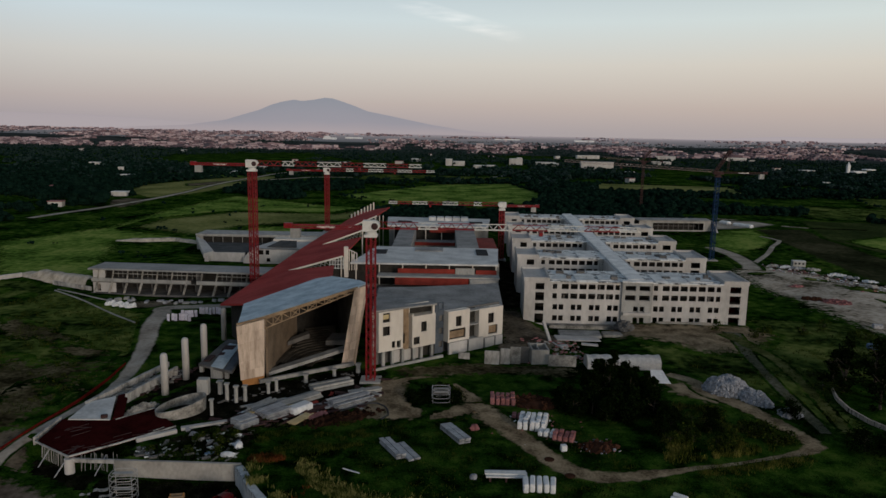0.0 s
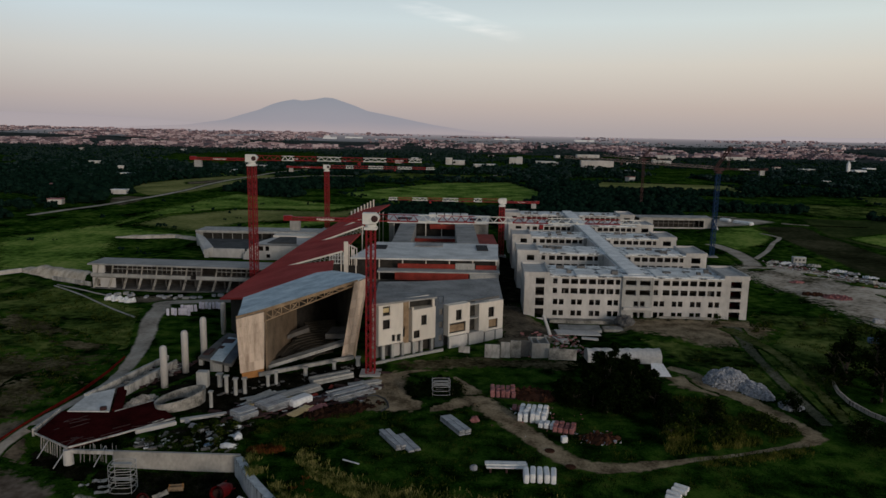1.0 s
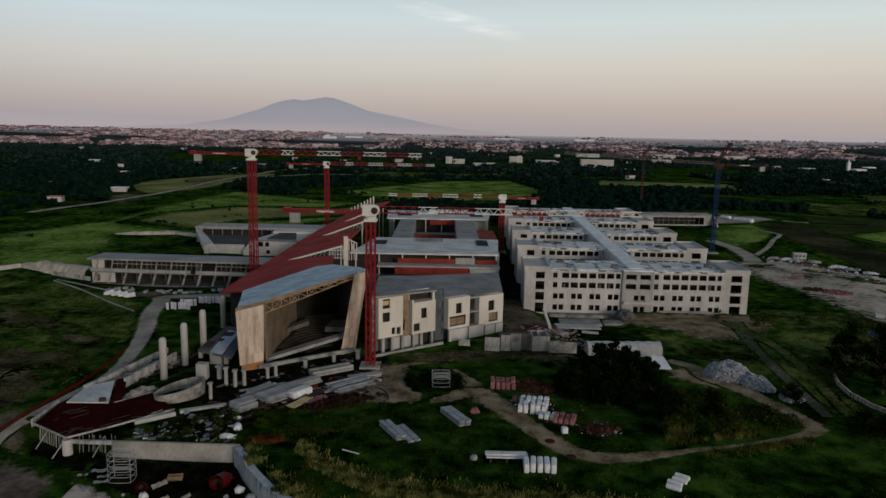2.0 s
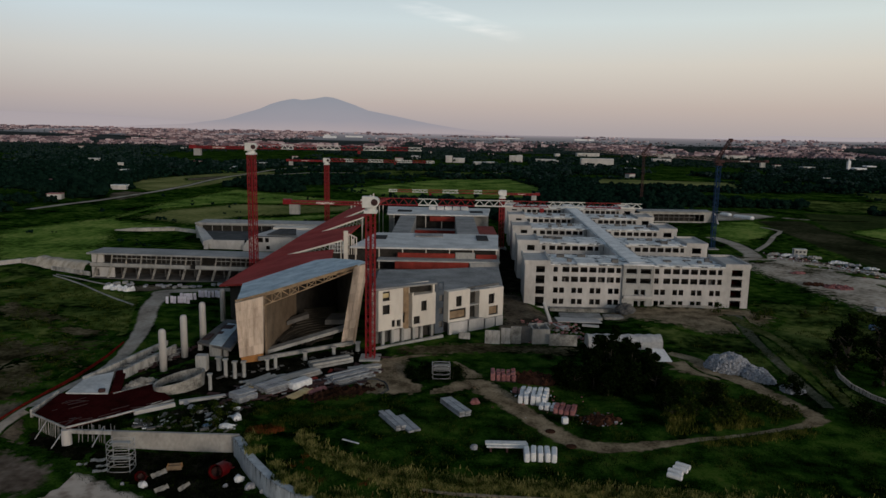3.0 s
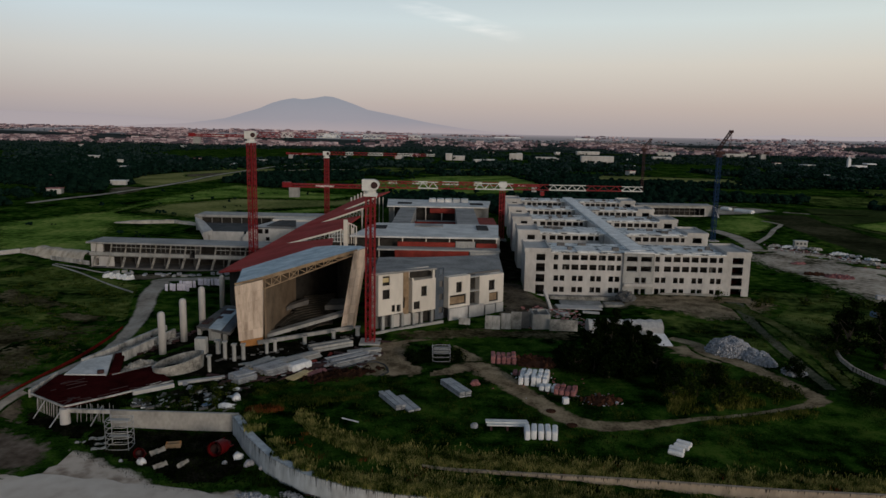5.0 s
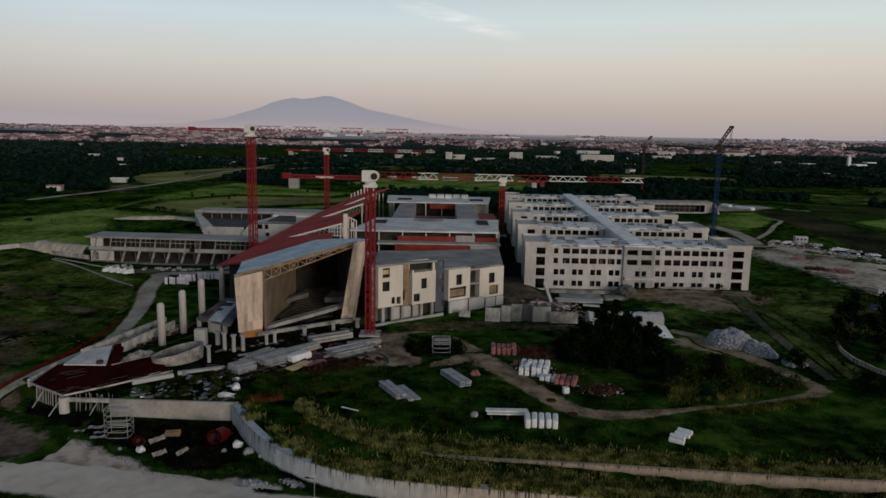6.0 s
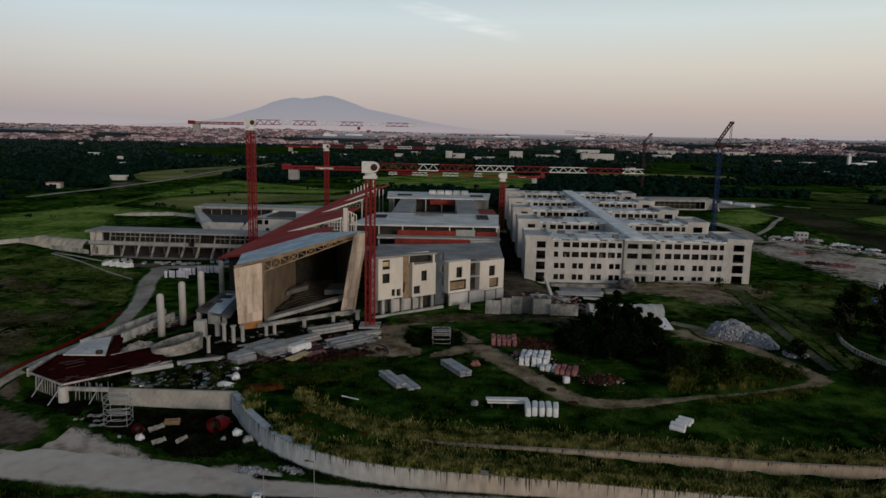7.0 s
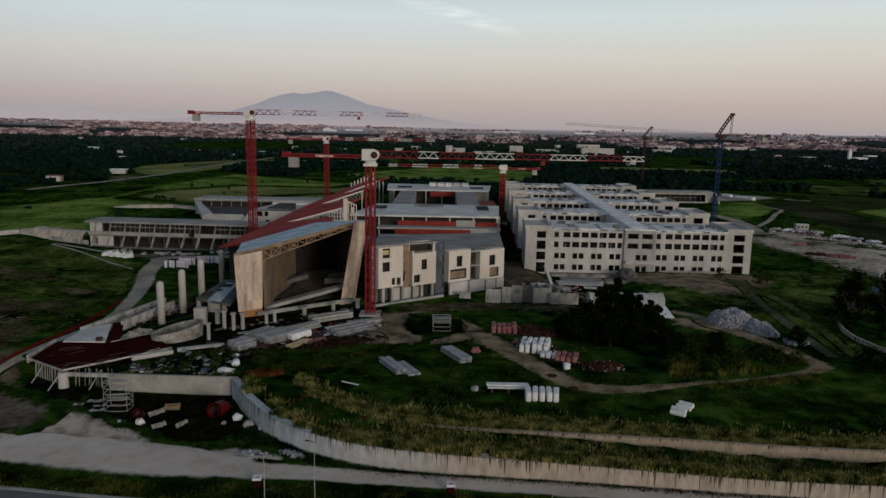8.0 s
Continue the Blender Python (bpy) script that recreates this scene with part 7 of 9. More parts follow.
def by_bricks(rn):
    return 22.5 + rn.gauss(0, 4.5), 152.0 + rn.gauss(0, 5.0)


def poles(name, label, material, n, x0, x1, y0, y1, z, seed, keep):
    """Long thin poles lying about at one height."""
    rn = random.Random(seed)
    hp = Heap()
    for k in range(n):
        x, y = rn.uniform(x0, x1), rn.uniform(y0, y1)
        a, ln = rn.gauss(0.75, 0.5), rn.uniform(1.0, 4.5)
        if keep(x, y):
            hp.add(box_pts(x, y, z, ln, rn.uniform(0.08, 0.22), 0.1, a), BOXF)
    return hp.done(name, material, label, "debris")


def on_red(x, y):
    return x - y > -205.5 and x - y < -200.5 and y < 143 or (-79 < x < -72 and 136 < y < 144)


def between_blocks(rn):
    return rn.uniform(24, 42), rn.uniform(192, 216)


litter("loose_rubble", "rusty red bricks and scraps between the blocks", "brick_red", 110, between_blocks, 0.3, 1.4, 0.4, 91)
litter("loose_rubble", "pale concrete scraps between the blocks", "stained_wall", 60, between_blocks, 0.3, 1.6, 0.4, 92)
litter("loose_rubble", "dark scraps along the ramp walls", "crane_dark", 170, along_ramp, 0.4, 1.9, 0.3, 93)
poles("loose_poles", "thin pale poles lying along the ramp walls", "stained_wall", 40, -79, -66, 156, 180, 0.5, 94, lambda x, y: abs(x + 78 - 0.42 * (y - 157)) < 3.2)
poles("loose_poles", "thin pale poles lying on the red slab", "stained_wall", 5, -80, -58, 130, 148, 0.76, 5, on_red)
poles("loose_poles", "thin dark poles lying on the red slab", "crane_dark", 70, -80, -58, 130, 148, 0.76, 6, on_red)
for nm, lb, mt, n, pl, lo, hi, fl in (("loose_rubble", "purplish grey scraps in the weeds", "rubble", 70, by_scrap, 0.2, 0.7, 0.5),
                                       ("loose_rubble", "pinkish brick scraps in the weeds", "brick_red", 50, by_scrap, 0.2, 0.7, 0.4),
                                       ("loose_rubble", "scattered red bricks beside the pallets", "brick_red", 50, by_bricks, 0.15, 0.5, 0.5),
                                       ("loose_rubble", "scattered white scraps beside the pallets", "white_wrap", 8, by_bricks, 0.3, 1.2, 0.2),
                                       ("loose_boards", "pale concrete planks strewn about the precast yard", "concrete", 46, along_yard, 0.8, 3.5, 0.09),
                                       ("loose_boards", "dark steel forms strewn about the precast yard", "crane_dark", 190, along_yard, 0.8, 4.0, 0.12),
                                       ("loose_boards", "white plastic scraps strewn about the precast yard", "white_wrap", 34, along_yard, 0.4, 1.6, 0.2),
                                       ("loose_boards", "reddish timber scraps strewn about the yard", "red_paint", 40, along_yard, 0.5, 2.4, 0.12),
                                       ("loose_rubble", "broken concrete lumps along the ramp", "old_concrete", 130, along_ramp, 0.3, 1.5, 0.4),
                                       ("loose_rubble", "dark timber and steel scraps along the ramp", "crane_dark", 70, along_ramp, 0.6, 2.4, 0.2),
                                       ("loose_rubble", "concrete lumps along the auditorium front", "dark_concrete", 60, on_plinth, 0.25, 1.2, 0.4),
                                       ("loose_rubble", "small pale scraps on the weedy terrace", "white_wrap", 36, behind_wall, 0.3, 1.1, 0.3),
                                       ("loose_rubble", "dark scraps on the weedy terrace", "dark_concrete", 60, behind_wall, 0.4, 1.8, 0.3)):
    litter(nm, lb, mt, n, pl, lo, hi, fl, len(lb))

# short piers under and before the auditorium
for x, y, h, r in ((-50.9, 150.6, 3.9, 0.4), (-50.2, 159.6, 4.3, 0.46), (-47.7, 158.4, 4.2, 0.46), (-45.9, 159.5, 4.0, 0.46), (-41.8, 165.0, 2.9, 0.42), (-40.2, 166.6, 3.2, 0.42), (-34.3, 173.3, 2.4, 0.55), (-27.8, 178.2, 2.2, 0.5), (-21.9, 181.0, 2.6, 0.6), (-53.0, 163.5, 3.4, 0.6)):
    bm = bmesh.new()
    add_tube(bm, (0, 0, -0.3), (0, 0, h - 0.35), r, r * 0.95, 14)
    add_box(bm, -r * 1.2, r * 1.2, -r * 1.2, r * 1.2, h - 0.34, h)
    solo("concrete_pier", bm, "concrete", "short pale concrete pier with a square head", "pier", pose(x, y, gz(x, y)), "short piers")
bm = bmesh.new()
add_box(bm, -1.3, 1.3, -1.0, 1.0, -0.3, 4.2)
finish(bm, 0.06)
solo("concrete_pier", bm, "concrete", "broad square concrete pier", "pier", pose(-57.0, 163.5, 0), "short piers")
bm = bmesh.new()
add_box(bm, -1.5, 1.5, -0.6, 0.6, -0.3, 3.0)
finish(bm, 0.06)
solo("concrete_pier", bm, "concrete", "broad concrete pier under the blue platform", "pier", pose(-57.6, 175.6, 0), "short piers")
deck = thing("blue_platform", "low concrete platform with blue waterproofing beside the auditorium", "platform")
bm = bmesh.new()
sheet(bm, [(-63.0, 177.5, 3.0), (-52.6, 171.8, 3.0), (-54.0, 197.0, 3.2), (-62.0, 199.5, 3.2)], 0.55)
part("slab", bm, "dark_concrete", deck)
bm = bmesh.new()
sheet(bm, [(-59.2, 175.6, 3.14), (-55.5, 173.8, 3.14), (-56.6, 193.5, 3.34), (-60.2, 195.0, 3.34)], 0.12)
part("pale_strip", bm, "blue_roof", deck, "pale blue waterproof strip")
bm = bmesh.new()
sheet(bm, [(-55.2, 173.6, 3.1), (-53.0, 172.8, 3.1), (-54.1, 186.0, 3.26), (-55.8, 188.0, 3.28)], 0.08)
part("blue_strip", bm, "blue_wall", deck, "dark blue waterproof strip")
# dark plates added in place of the platform's open voids
for x, y, w, d in ((-59.0, 191.0, 3.0, 3.6), (-59.3, 185.4, 1.3, 2.0), (-61.4, 181.6, 1.6, 5.0)):
    bm = bmesh.new()
    add_box(bm, x - w / 2, x + w / 2, y - d / 2, y + d / 2, 3.2, 3.4)
    part("void_plate", bm, "crane_dark", deck, "dark plate standing in for an open void")
for x, y in ((-63.0, 180), (-55, 175.5), (-62.5, 196), (-55.5, 194)):
    bm = bmesh.new()
    add_box(bm, x - 0.5, x + 0.5, y - 0.5, y + 0.5, -0.3, 2.5)
    part("pier", bm, "concrete", deck)

# ---- red slab, white slab, long kerb walls and oval wall ----
ramp = thing("red_slab", "dark red primed concrete slab held up on steel props", "concrete slab")
bm = bmesh.new()
sheet(bm, [(-71.2, 128.6, 0.75), (-64.6, 135.0, 0.75), (-56.5, 143.7, 0.75), (-64.6, 152.8, 0.75), (-70.4, 146.2, 0.75), (-81.7, 146.0, 0.75), (-81.0, 134.8, 0.75)], 0.45)
part("slab", bm, "slab_red", ramp)
bm = bmesh.new()
for a, b in (((-71.4, 128.4), (-64.5, 134.8)), ((-64.5, 134.8), (-56.3, 143.5)), ((-81.2, 134.7), (-71.4, 128.4)), ((-70.4, 146.3), (-64.6, 153.0))):
    add_bar(bm, (*a, 0.72), (*b, 0.72), 0.3, 0.28)
part("edge_beam", bm, "stained_wall", ramp, "pale concrete edge beam")
rnd_p = random.Random(19)
for k in range(34):
    bm = bmesh.new()
    if k < 20:
        x, y = -80.6 + 8.8 * (k / 19), 135.2 - 5.8 * (k / 19)
    else:
        x, y = -70.2 + 7.4 * ((k - 20) / 13), 129.6 + rnd_p.uniform(0, 2.5)
    x += rnd_p.uniform(-0.2, 0.2)
    add_bar(bm, (x, y, -3.3), (x + rnd_p.uniform(-0.25, 0.25), y + 0.3, 0.35), 0.08)
    part("steel_prop", bm, "concrete", ramp)
for a, b in (((-73.6, 126.2, -3.3), (-71.8, 129.2, 0.4)), ((-66.3, 127.2, -3.3), (-65.3, 131.0, 0.0)), ((-79.0, 130.5, -3.3), (-77.2, 132.6, 0.3))):
    bm = bmesh.new()
    add_bar(bm, a, b, 0.16)
    part("raking_prop", bm, "steel", ramp)
bm = bmesh.new()
add_tube(bm, (-71.4, 128.7, -3.5), (-71.4, 128.7, 0.3), 0.95, 0.9, 16)
part("corner_pillar", bm, "plaster", ramp, "pale round corner pillar")
bm = bmesh.new()
sheet(bm, [(-80.3, 145.6, 1.0), (-71.4, 145.8, 1.0), (-75.9, 158.6, 1.25), (-80.4, 155.0, 1.2)], 0.4)
solo("white_slab", bm, "roof_pale", "pale waterproofed slab next to the red slab", "concrete slab")
bm = bmesh.new()
sheet(bm, [(-71.2, 146.6, 0.95), (-69.4, 147.6, 0.95), (-73.8, 160.5, 1.3), (-75.6, 159.2, 1.3)], 0.5)
solo("red_kerb", bm, "slab_red", "dark red kerb beside the pale slab", "kerb")
for a, b, w, h, lb in (((-80.6, 154.0), (-73.0, 183.0), 0.7, 1.6, "long pale kerb wall along the dirt track"), ((-77.2, 158.0), (-71.2, 178.0), 1.2, 0.7, "weathered ramp strip with dark holes"), ((-73.2, 158.0), (-68.8, 178.0), 0.6, 2.1, "long pale concrete ramp wall"), ((-82.3, 136.0), (-82.6, 147.0), 0.4, 1.0, "thin pale edge strip")):
    bm = bmesh.new()
    a, b = Vector(a), Vector(b)
    n = 5
    for k in range(n):
        p, q = a.lerp(b, k / n), a.lerp(b, (k + 0.985) / n)
        m = Matrix.Translation((p.x, p.y, 0)) @ Matrix.Rotation(math.atan2(q.y - p.y, q.x - p.x), 4, "Z")
        add_box(bm, 0, (q - p).length, -w / 2, w / 2, -0.6, h, m)
    solo("ramp_wall", bm, "old_concrete" if w > 1 else "stained_wall", lb, "concrete wall", kind="structure")
for k in range(6):
    f = (k + 0.5) / 6
    x, y = -77.0 + 6.2 * f, 158.5 + 18.5 * f
    bm = bmesh.new()
    add_box(bm, -1.9, 1.9, -0.22, 0.22, -0.6, 1.0 + 0.5 * (k % 2), pose(x + 1.6, y, 0, 0, 0, 12 * (k % 3) - 10))
    solo("cross_wall", bm, "old_concrete", "short weathered cross wall inside the ramp", "concrete wall", kind="structure")
bm = bmesh.new()
seg = 44
rows = []
for s in range(seg):
    a = 2 * math.pi * s / seg
    zt = 2.6 + 1.0 * math.cos(a + 0.5)
    row = []
    for r, z in ((0.95, -0.6), (1.0, zt), (0.92, zt), (0.86, -0.4)):
        u, v = 5.7 * r * math.cos(a), 4.3 * r * math.sin(a)
        c, n_ = math.cos(radians(42)), math.sin(radians(42))
        row.append(bm.verts.new((-58.3 + c * u - n_ * v, 152.2 + n_ * u + c * v, z)))
    rows.append(row)
for s in range(seg):
    a, b = rows[s], rows[(s + 1) % seg]
    for c in range(4):
        bm.faces.new((a[c], b[c], b[(c + 1) % 4], a[(c + 1) % 4]))
solo("oval_wall", bm, "old_concrete", "pale oval concrete basin wall, weathered inside", "concrete basin")

heap("rubble_heap", "low grey rubble bank between the slab and the ramp", "rubble heap", -67.6, 153.2, 1.9, 4.4, 1.3, -28, "old_concrete", 43, 180, 0.25)
for k, (x, y, w, d, h) in enumerate(((-51.5, 140.6, 2.2, 1.5, 0.9), (-49.0, 138.4, 1.6, 1.2, 0.7), (-47.0, 137.2, 1.9, 1.0, 0.6), (-53.4, 142.6, 1.4, 1.2, 0.8))):
    lump("concrete_lump", x, y, w, d, h, 37 * k, "rubble", "broken pale concrete lump beyond the red slab", "rubble", "concrete lumps by the red slab", 310 + k)
bm = bmesh.new()
add_box(bm, -0.7, 0.7, -0.5, 0.5, 0.0, 0.8)
finish(bm, 0.2)
solo("dark_sack", bm, "crane_dark", "dark sack lying at the pale slab's edge", "sack", pose(-72.9, 146.4, 1.0, 0, 0, 20))

# ---- lower yard: scaffold, hoppers, scrap ----
def scaffold(x, y, w, d, h, label, lifts=3, paint="white_panel"):
    t = thing("scaffold_tower", label, "scaffold", pose(x, y, gz(x, y), 0, 0, 3))
    for sx in (-w / 2, w / 2):
        for sy in (-d / 2, d / 2):
            bm = bmesh.new()
            add_bar(bm, (sx, sy, 0), (sx, sy, h), 0.08)
            part("standard", bm, "steel", t)
    for k in range(lifts + 1):
        z = 0.25 + (h - 0.5) * k / lifts
        bm = bmesh.new()
        ring = []
        for j in range(20):
            c, n_ = math.cos(2 * math.pi * j / 20), math.sin(2 * math.pi * j / 20)
            q = (abs(c) ** 4 + abs(n_) ** 4) ** -0.25
            ring.append((0.54 * w * q * c, 0.56 * d * q * n_, z))
        for p, q in zip(ring, ring[1:] + ring[:1]):
            add_bar(bm, p, q, 0.1)
        part("ring_rail", bm, paint, t, "pale rounded ring rail")
        if k in (2, lifts):
            bm = bmesh.new()
            add_box(bm, -w * 0.45, w * 0.45, -d * 0.2, d * 0.12, z - 0.06, z + 0.02)
            part("deck_board", bm, "concrete", t)
    return t


scaffold(-56.8, 119.6, 3.9, 2.8, 5.6, "pale steel scaffold tower with rounded rails by the wall", 5, "concrete")
scaffold(0.2, 162.0, 4.0, 3.4, 3.4, "pale steel rack frame with ring rails in a shrub island", 3, "steel")


def hopper(x, y, turn, s, label, lean):
    t = thing("concrete_hopper", label, "concrete hopper", pose(x, y, gz(x, y) + 0.95 * s, lean, 0, turn), "red hoppers")
    bm = bmesh.new()
    add_tube(bm, (0, 0, 0.6 * s), (0, 0, 2.6 * s), 0.95 * s, 1.0 * s, 18)
    add_tube(bm, (0, 0, -0.6 * s), (0, 0, 0.6 * s), 0.5 * s, 0.95 * s, 18)
    top = [f for f in bm.faces if f.calc_center_median().z > 2.59 * s]
    bmesh.ops.inset_region(bm, faces=top, thickness=0.3 * s)
    for v in {v for f in top for v in f.verts}:
        v.co.z -= 1.4 * s
    bucket = part("bucket", bm, "hopper_red", t, "red steel bucket")
    bm = bmesh.new()
    bmesh.ops.create_cone(bm, cap_ends=False, segments=18, radius1=1.06 * s, radius2=1.06 * s, depth=0.25 * s, matrix=Matrix.Translation((0, 0, 2.65 * s)))
    part("rim", bm, "slab_red", bucket, "scuffed dark red rim")
    # sleeve and disc added, dark in colour for the shade in the hollow
    bm = bmesh.new()
    bmesh.ops.create_cone(bm, cap_ends=False, segments=18, radius1=0.63 * s, radius2=0.63 * s, depth=1.36 * s, matrix=Matrix.Translation((0, 0, 1.9 * s)))
    add_tube(bm, (0, 0, 1.22 * s), (0, 0, 1.3 * s), 0.62 * s, 0.62 * s, 18)
    part("shade_lining", bm, "crane_dark", bucket, "sleeve coloured dark for the shade inside the bucket")
    for k in range(3):
        bm = bmesh.new()
        a = k * 2.1
        add_bar(bm, (0.9 * s * math.cos(a), 0.9 * s * math.sin(a), 1.0 * s), (0.95 * s * math.cos(a), 0.95 * s * math.sin(a), -0.45 * s), 0.14)
        part("leg", bm, "hopper_red", t)


hopper(-38.0, 119.6, -16, 1.3, "red steel concrete hopper tipped over in the weeds", 80)
hopper(-51.4, 115.6, 14, 0.9, "small red concrete hopper lying in the weeds", 62)
rnd_l = random.Random(77)
for k, (x, y, w, d, h, mt, lb) in enumerate(((-50.6, 113.6, 1.7, 1.4, 1.2, "white_wrap", "white sack beside a red hopper"), (-34.9, 116.6, 1.8, 1.6, 1.3, "white_wrap", "crumpled white bag at the wall foot"), (-32.2, 114.0, 2.2, 1.5, 1.1, "rubble", "pale concrete lump at the wall foot"), (-29.8, 113.0, 1.6, 1.2, 0.9, "rubble", "pale concrete lump at the wall foot"), (-36.6, 114.4, 1.2, 1.0, 0.7, "rubble", "pale concrete lump at the wall foot"), (-54.2, 114.0, 1.0, 0.8, 0.6, "rubble", "small pale bag in the weeds"))):
    lump("yard_lump", x, y, w, d, h, 25 * k, mt, lb, "debris", "lumps in the lower yard", 90 + k)
for x, y, w, d, mt, lb, rx, tn in ((-49.4, 117.6, 2.9, 1.1, "old_concrete", "torn pale sheet leaning in the weeds", 48, 55), (-46.9, 112.4, 2.4, 1.0, "old_concrete", "torn pale sheet leaning in the weeds", 44, 50), (-43.4, 113.2, 2.6, 0.9, "old_concrete", "torn pale sheet leaning in the weeds", 58, 68), (-60.2, 118.4, 2.4, 1.0, "concrete", "grey board lying in the weeds", 4, 20), (-62.4, 122.4, 2.6, 1.0, "concrete", "grey board lying in the weeds", 6, 10), (-60.6, 120.4, 2.2, 0.8, "concrete", "grey board lying in the weeds", 5, 30), (-64.5, 120.6, 1.8, 0.7, "concrete", "grey board lying in the weeds", 5, 15)):
    bm = bmesh.new()
    n = 7
    rows = []
    for i in range(n):
        u = (i / (n - 1) - 0.5) * w
        cut = rnd_l.uniform(0.6, 1.0)
        rows.append([bm.verts.new((u, v * cut, z + 0.12 * math.sin(i * 1.3))) for v, z in ((-d / 2, 0.0), (d / 2, 0.05), (d / 2, 0.13), (-d / 2, 0.08))])
    for a, b in zip(rows, rows[1:]):
        for c in range(4):
            bm.faces.new((a[c], b[c], b[(c + 1) % 4], a[(c + 1) % 4]))
    bm.faces.new(rows[0])
    bm.faces.new(rows[-1][::-1])
    solo("yard_sheet", bm, mt, lb, "debris", pose(x, y, gz(x, y) + 0.1 + 0.5 * d * math.sin(radians(rx)), rx, 0, tn), "sheets in the lower yard")
t = thing("timber_crate", "orange timber crate in the weeds", "crate", pose(-47.7, 120.6, gz(-47.7, 120.6), 0, 0, 12))
crate_board = box_mesh("board", 2.6, 0.16, 0.22, "tan_board")
for k in range(3):
    shared("board", crate_board, t, pose(0, -0.55, 0.08 + 0.29 * k))
    shared("board", crate_board, t, pose(0, 0.55, 0.08 + 0.29 * k))
crate_post = box_mesh("corner_post", 0.16, 0.16, 1.0, "plywood")
for u in (-1.15, 1.15):
    for v in (-0.42, 0.42):
        shared("corner_post", crate_post, t, pose(u, v, 0))
crate_floor = box_mesh("floor_board", 2.4, 0.68, 0.1, "plywood")
shared("floor_board", crate_floor, t, pose(0, 0, 0.02))

lump("cover", 7.6, 146.2, 2.4, 2.0, 1.1, 20, "brick_red", "dark red cover crumpled beside a slab stack", "cover", "", 151)
lump("bag", 6.6, 124.6, 1.6, 1.3, 0.9, 0, "rubble", "pale bag in the grass beside the beams", "bag", "", 152)

# ---- fences, kerbs and bags on the left ----
def low_fence(pts, h, t, material, label, category="fence", name="fence"):
    fen = thing(name, label, category)
    for k in range(len(pts) - 1):
        a, b = Vector(pts[k]), Vector(pts[k + 1])
        n = max(1, int((b - a).length / 5))
        for j in range(n):
            p, q = a.lerp(b, j / n), a.lerp(b, (j + 0.98) / n)
            bm = bmesh.new()
            zp, zq = gz(p.x, p.y), gz(q.x, q.y)
            d = (q - p).normalized()
            nr = Vector((-d.y, d.x)) * t / 2
            vs = [bm.verts.new((r.x + s * nr.x, r.y + s * nr.y, z + e)) for e in (-0.15, h) for r, z, s in ((p, zp, -1), (q, zq, -1), (q, zq, 1), (p, zp, 1))]
            for f in BOXF:
                bm.faces.new([vs[i] for i in f])
            part("fence_panel" if name == "fence" else "kerb_length", bm, material, fen)
    return fen


low_fence([(-84.3, 118), (-88.8, 131.0), (-86.9, 140.4), (-85.6, 148.0), (-84.6, 159.3), (-84.2, 173.1), (-84.9, 184.0)], 0.75, 0.15, "orange_net", "long dark red plastic net fence by the dirt track")
low_fence([(-150.0, 269.0), (-130.4, 252.6), (-100.0, 225.1)], 0.35, 0.5, "concrete", "long pale concrete kerb in the grass", "kerb", "concrete_kerb")
low_fence([(-150.0, 271.0), (-128.7, 257.5), (-112, 249.0)], 0.3, 0.4, "concrete", "pale concrete kerb beside the low block", "kerb", "concrete_kerb")
def sand_ridge(name, label, pts, heights, width, material="sand_bank", seed=0):
    """A steep uneven bank along a plan line."""
    bm = bmesh.new()
    rows, n = [], 48
    at = np.linspace(0, len(pts) - 1, n)
    for k, s in enumerate(at):
        i = min(int(s), len(pts) - 2)
        a, b = Vector(pts[i]), Vector(pts[i + 1])
        p = a.lerp(b, s - i)
        d = (b - a).normalized()
        nr = Vector((-d.y, d.x))
        h = float(np.interp(s, range(len(pts)), heights)) * (1 + 0.28 * noise.noise((k * 0.16, seed, 0)) + 0.04 * noise.noise((k * 1.1, seed, 2)))
        row = []
        for u, z in ((-0.5, -0.05), (-0.36, 0.35), (-0.26, 0.8), (-0.12, 0.98), (0.2, 1.0), (0.5, 0.5)):
            q = p + nr * width * (u + 0.05 * noise.noise((k * 0.16, u * 3, seed)))
            row.append(bm.verts.new((q.x, q.y, gz(q.x, q.y) + h * z - 0.1)))
        rows.append(row)
    for a, b in zip(rows, rows[1:]):
        for c in range(5):
            bm.faces.new((a[c], b[c], b[c + 1], a[c + 1]))
    ob = solo(name, bm, material, label, "earth bank", kind="structure")
    for f in ob.data.polygons:
        f.use_smooth = True


sand_ridge("sand_bank", "pale steep sandy bank beside the low block", [(-178, 296), (-166, 290), (-150, 282), (-138, 274)], [1.2, 3.4, 4.2, 4.6], 8, seed=1)
sand_ridge("sand_bank", "low pale sandy bank behind the low block", [(-182, 392), (-167, 391), (-150, 396), (-134, 388)], [0.7, 2.2, 1.9, 1.4], 6, seed=2)
low_fence([(-157, 280.5), (-136, 269.5)], 1.6, 0.3, "stained_wall", "low stained wall before the sandy bank", "wall", "low_wall")
low_fence([(-182, 286), (-176, 292)], 2.0, 1.2, "plaster", "pale sloping wall end in the grass", "kerb", "concrete_kerb")
for k in range(12):
    s_ = k / 11
    lump("bundle", -120 + 10.5 * s_, 248.0 - 3.2 * s_ + (k % 3) * 0.8, 1.7 + 0.5 * (k % 2), 1.5, 1.3 + 0.3 * (k % 3), 40 * k, "white_wrap", "white wrapped bundle lying by the low block", "bundle", "white bundles by the low block", 130 + k)
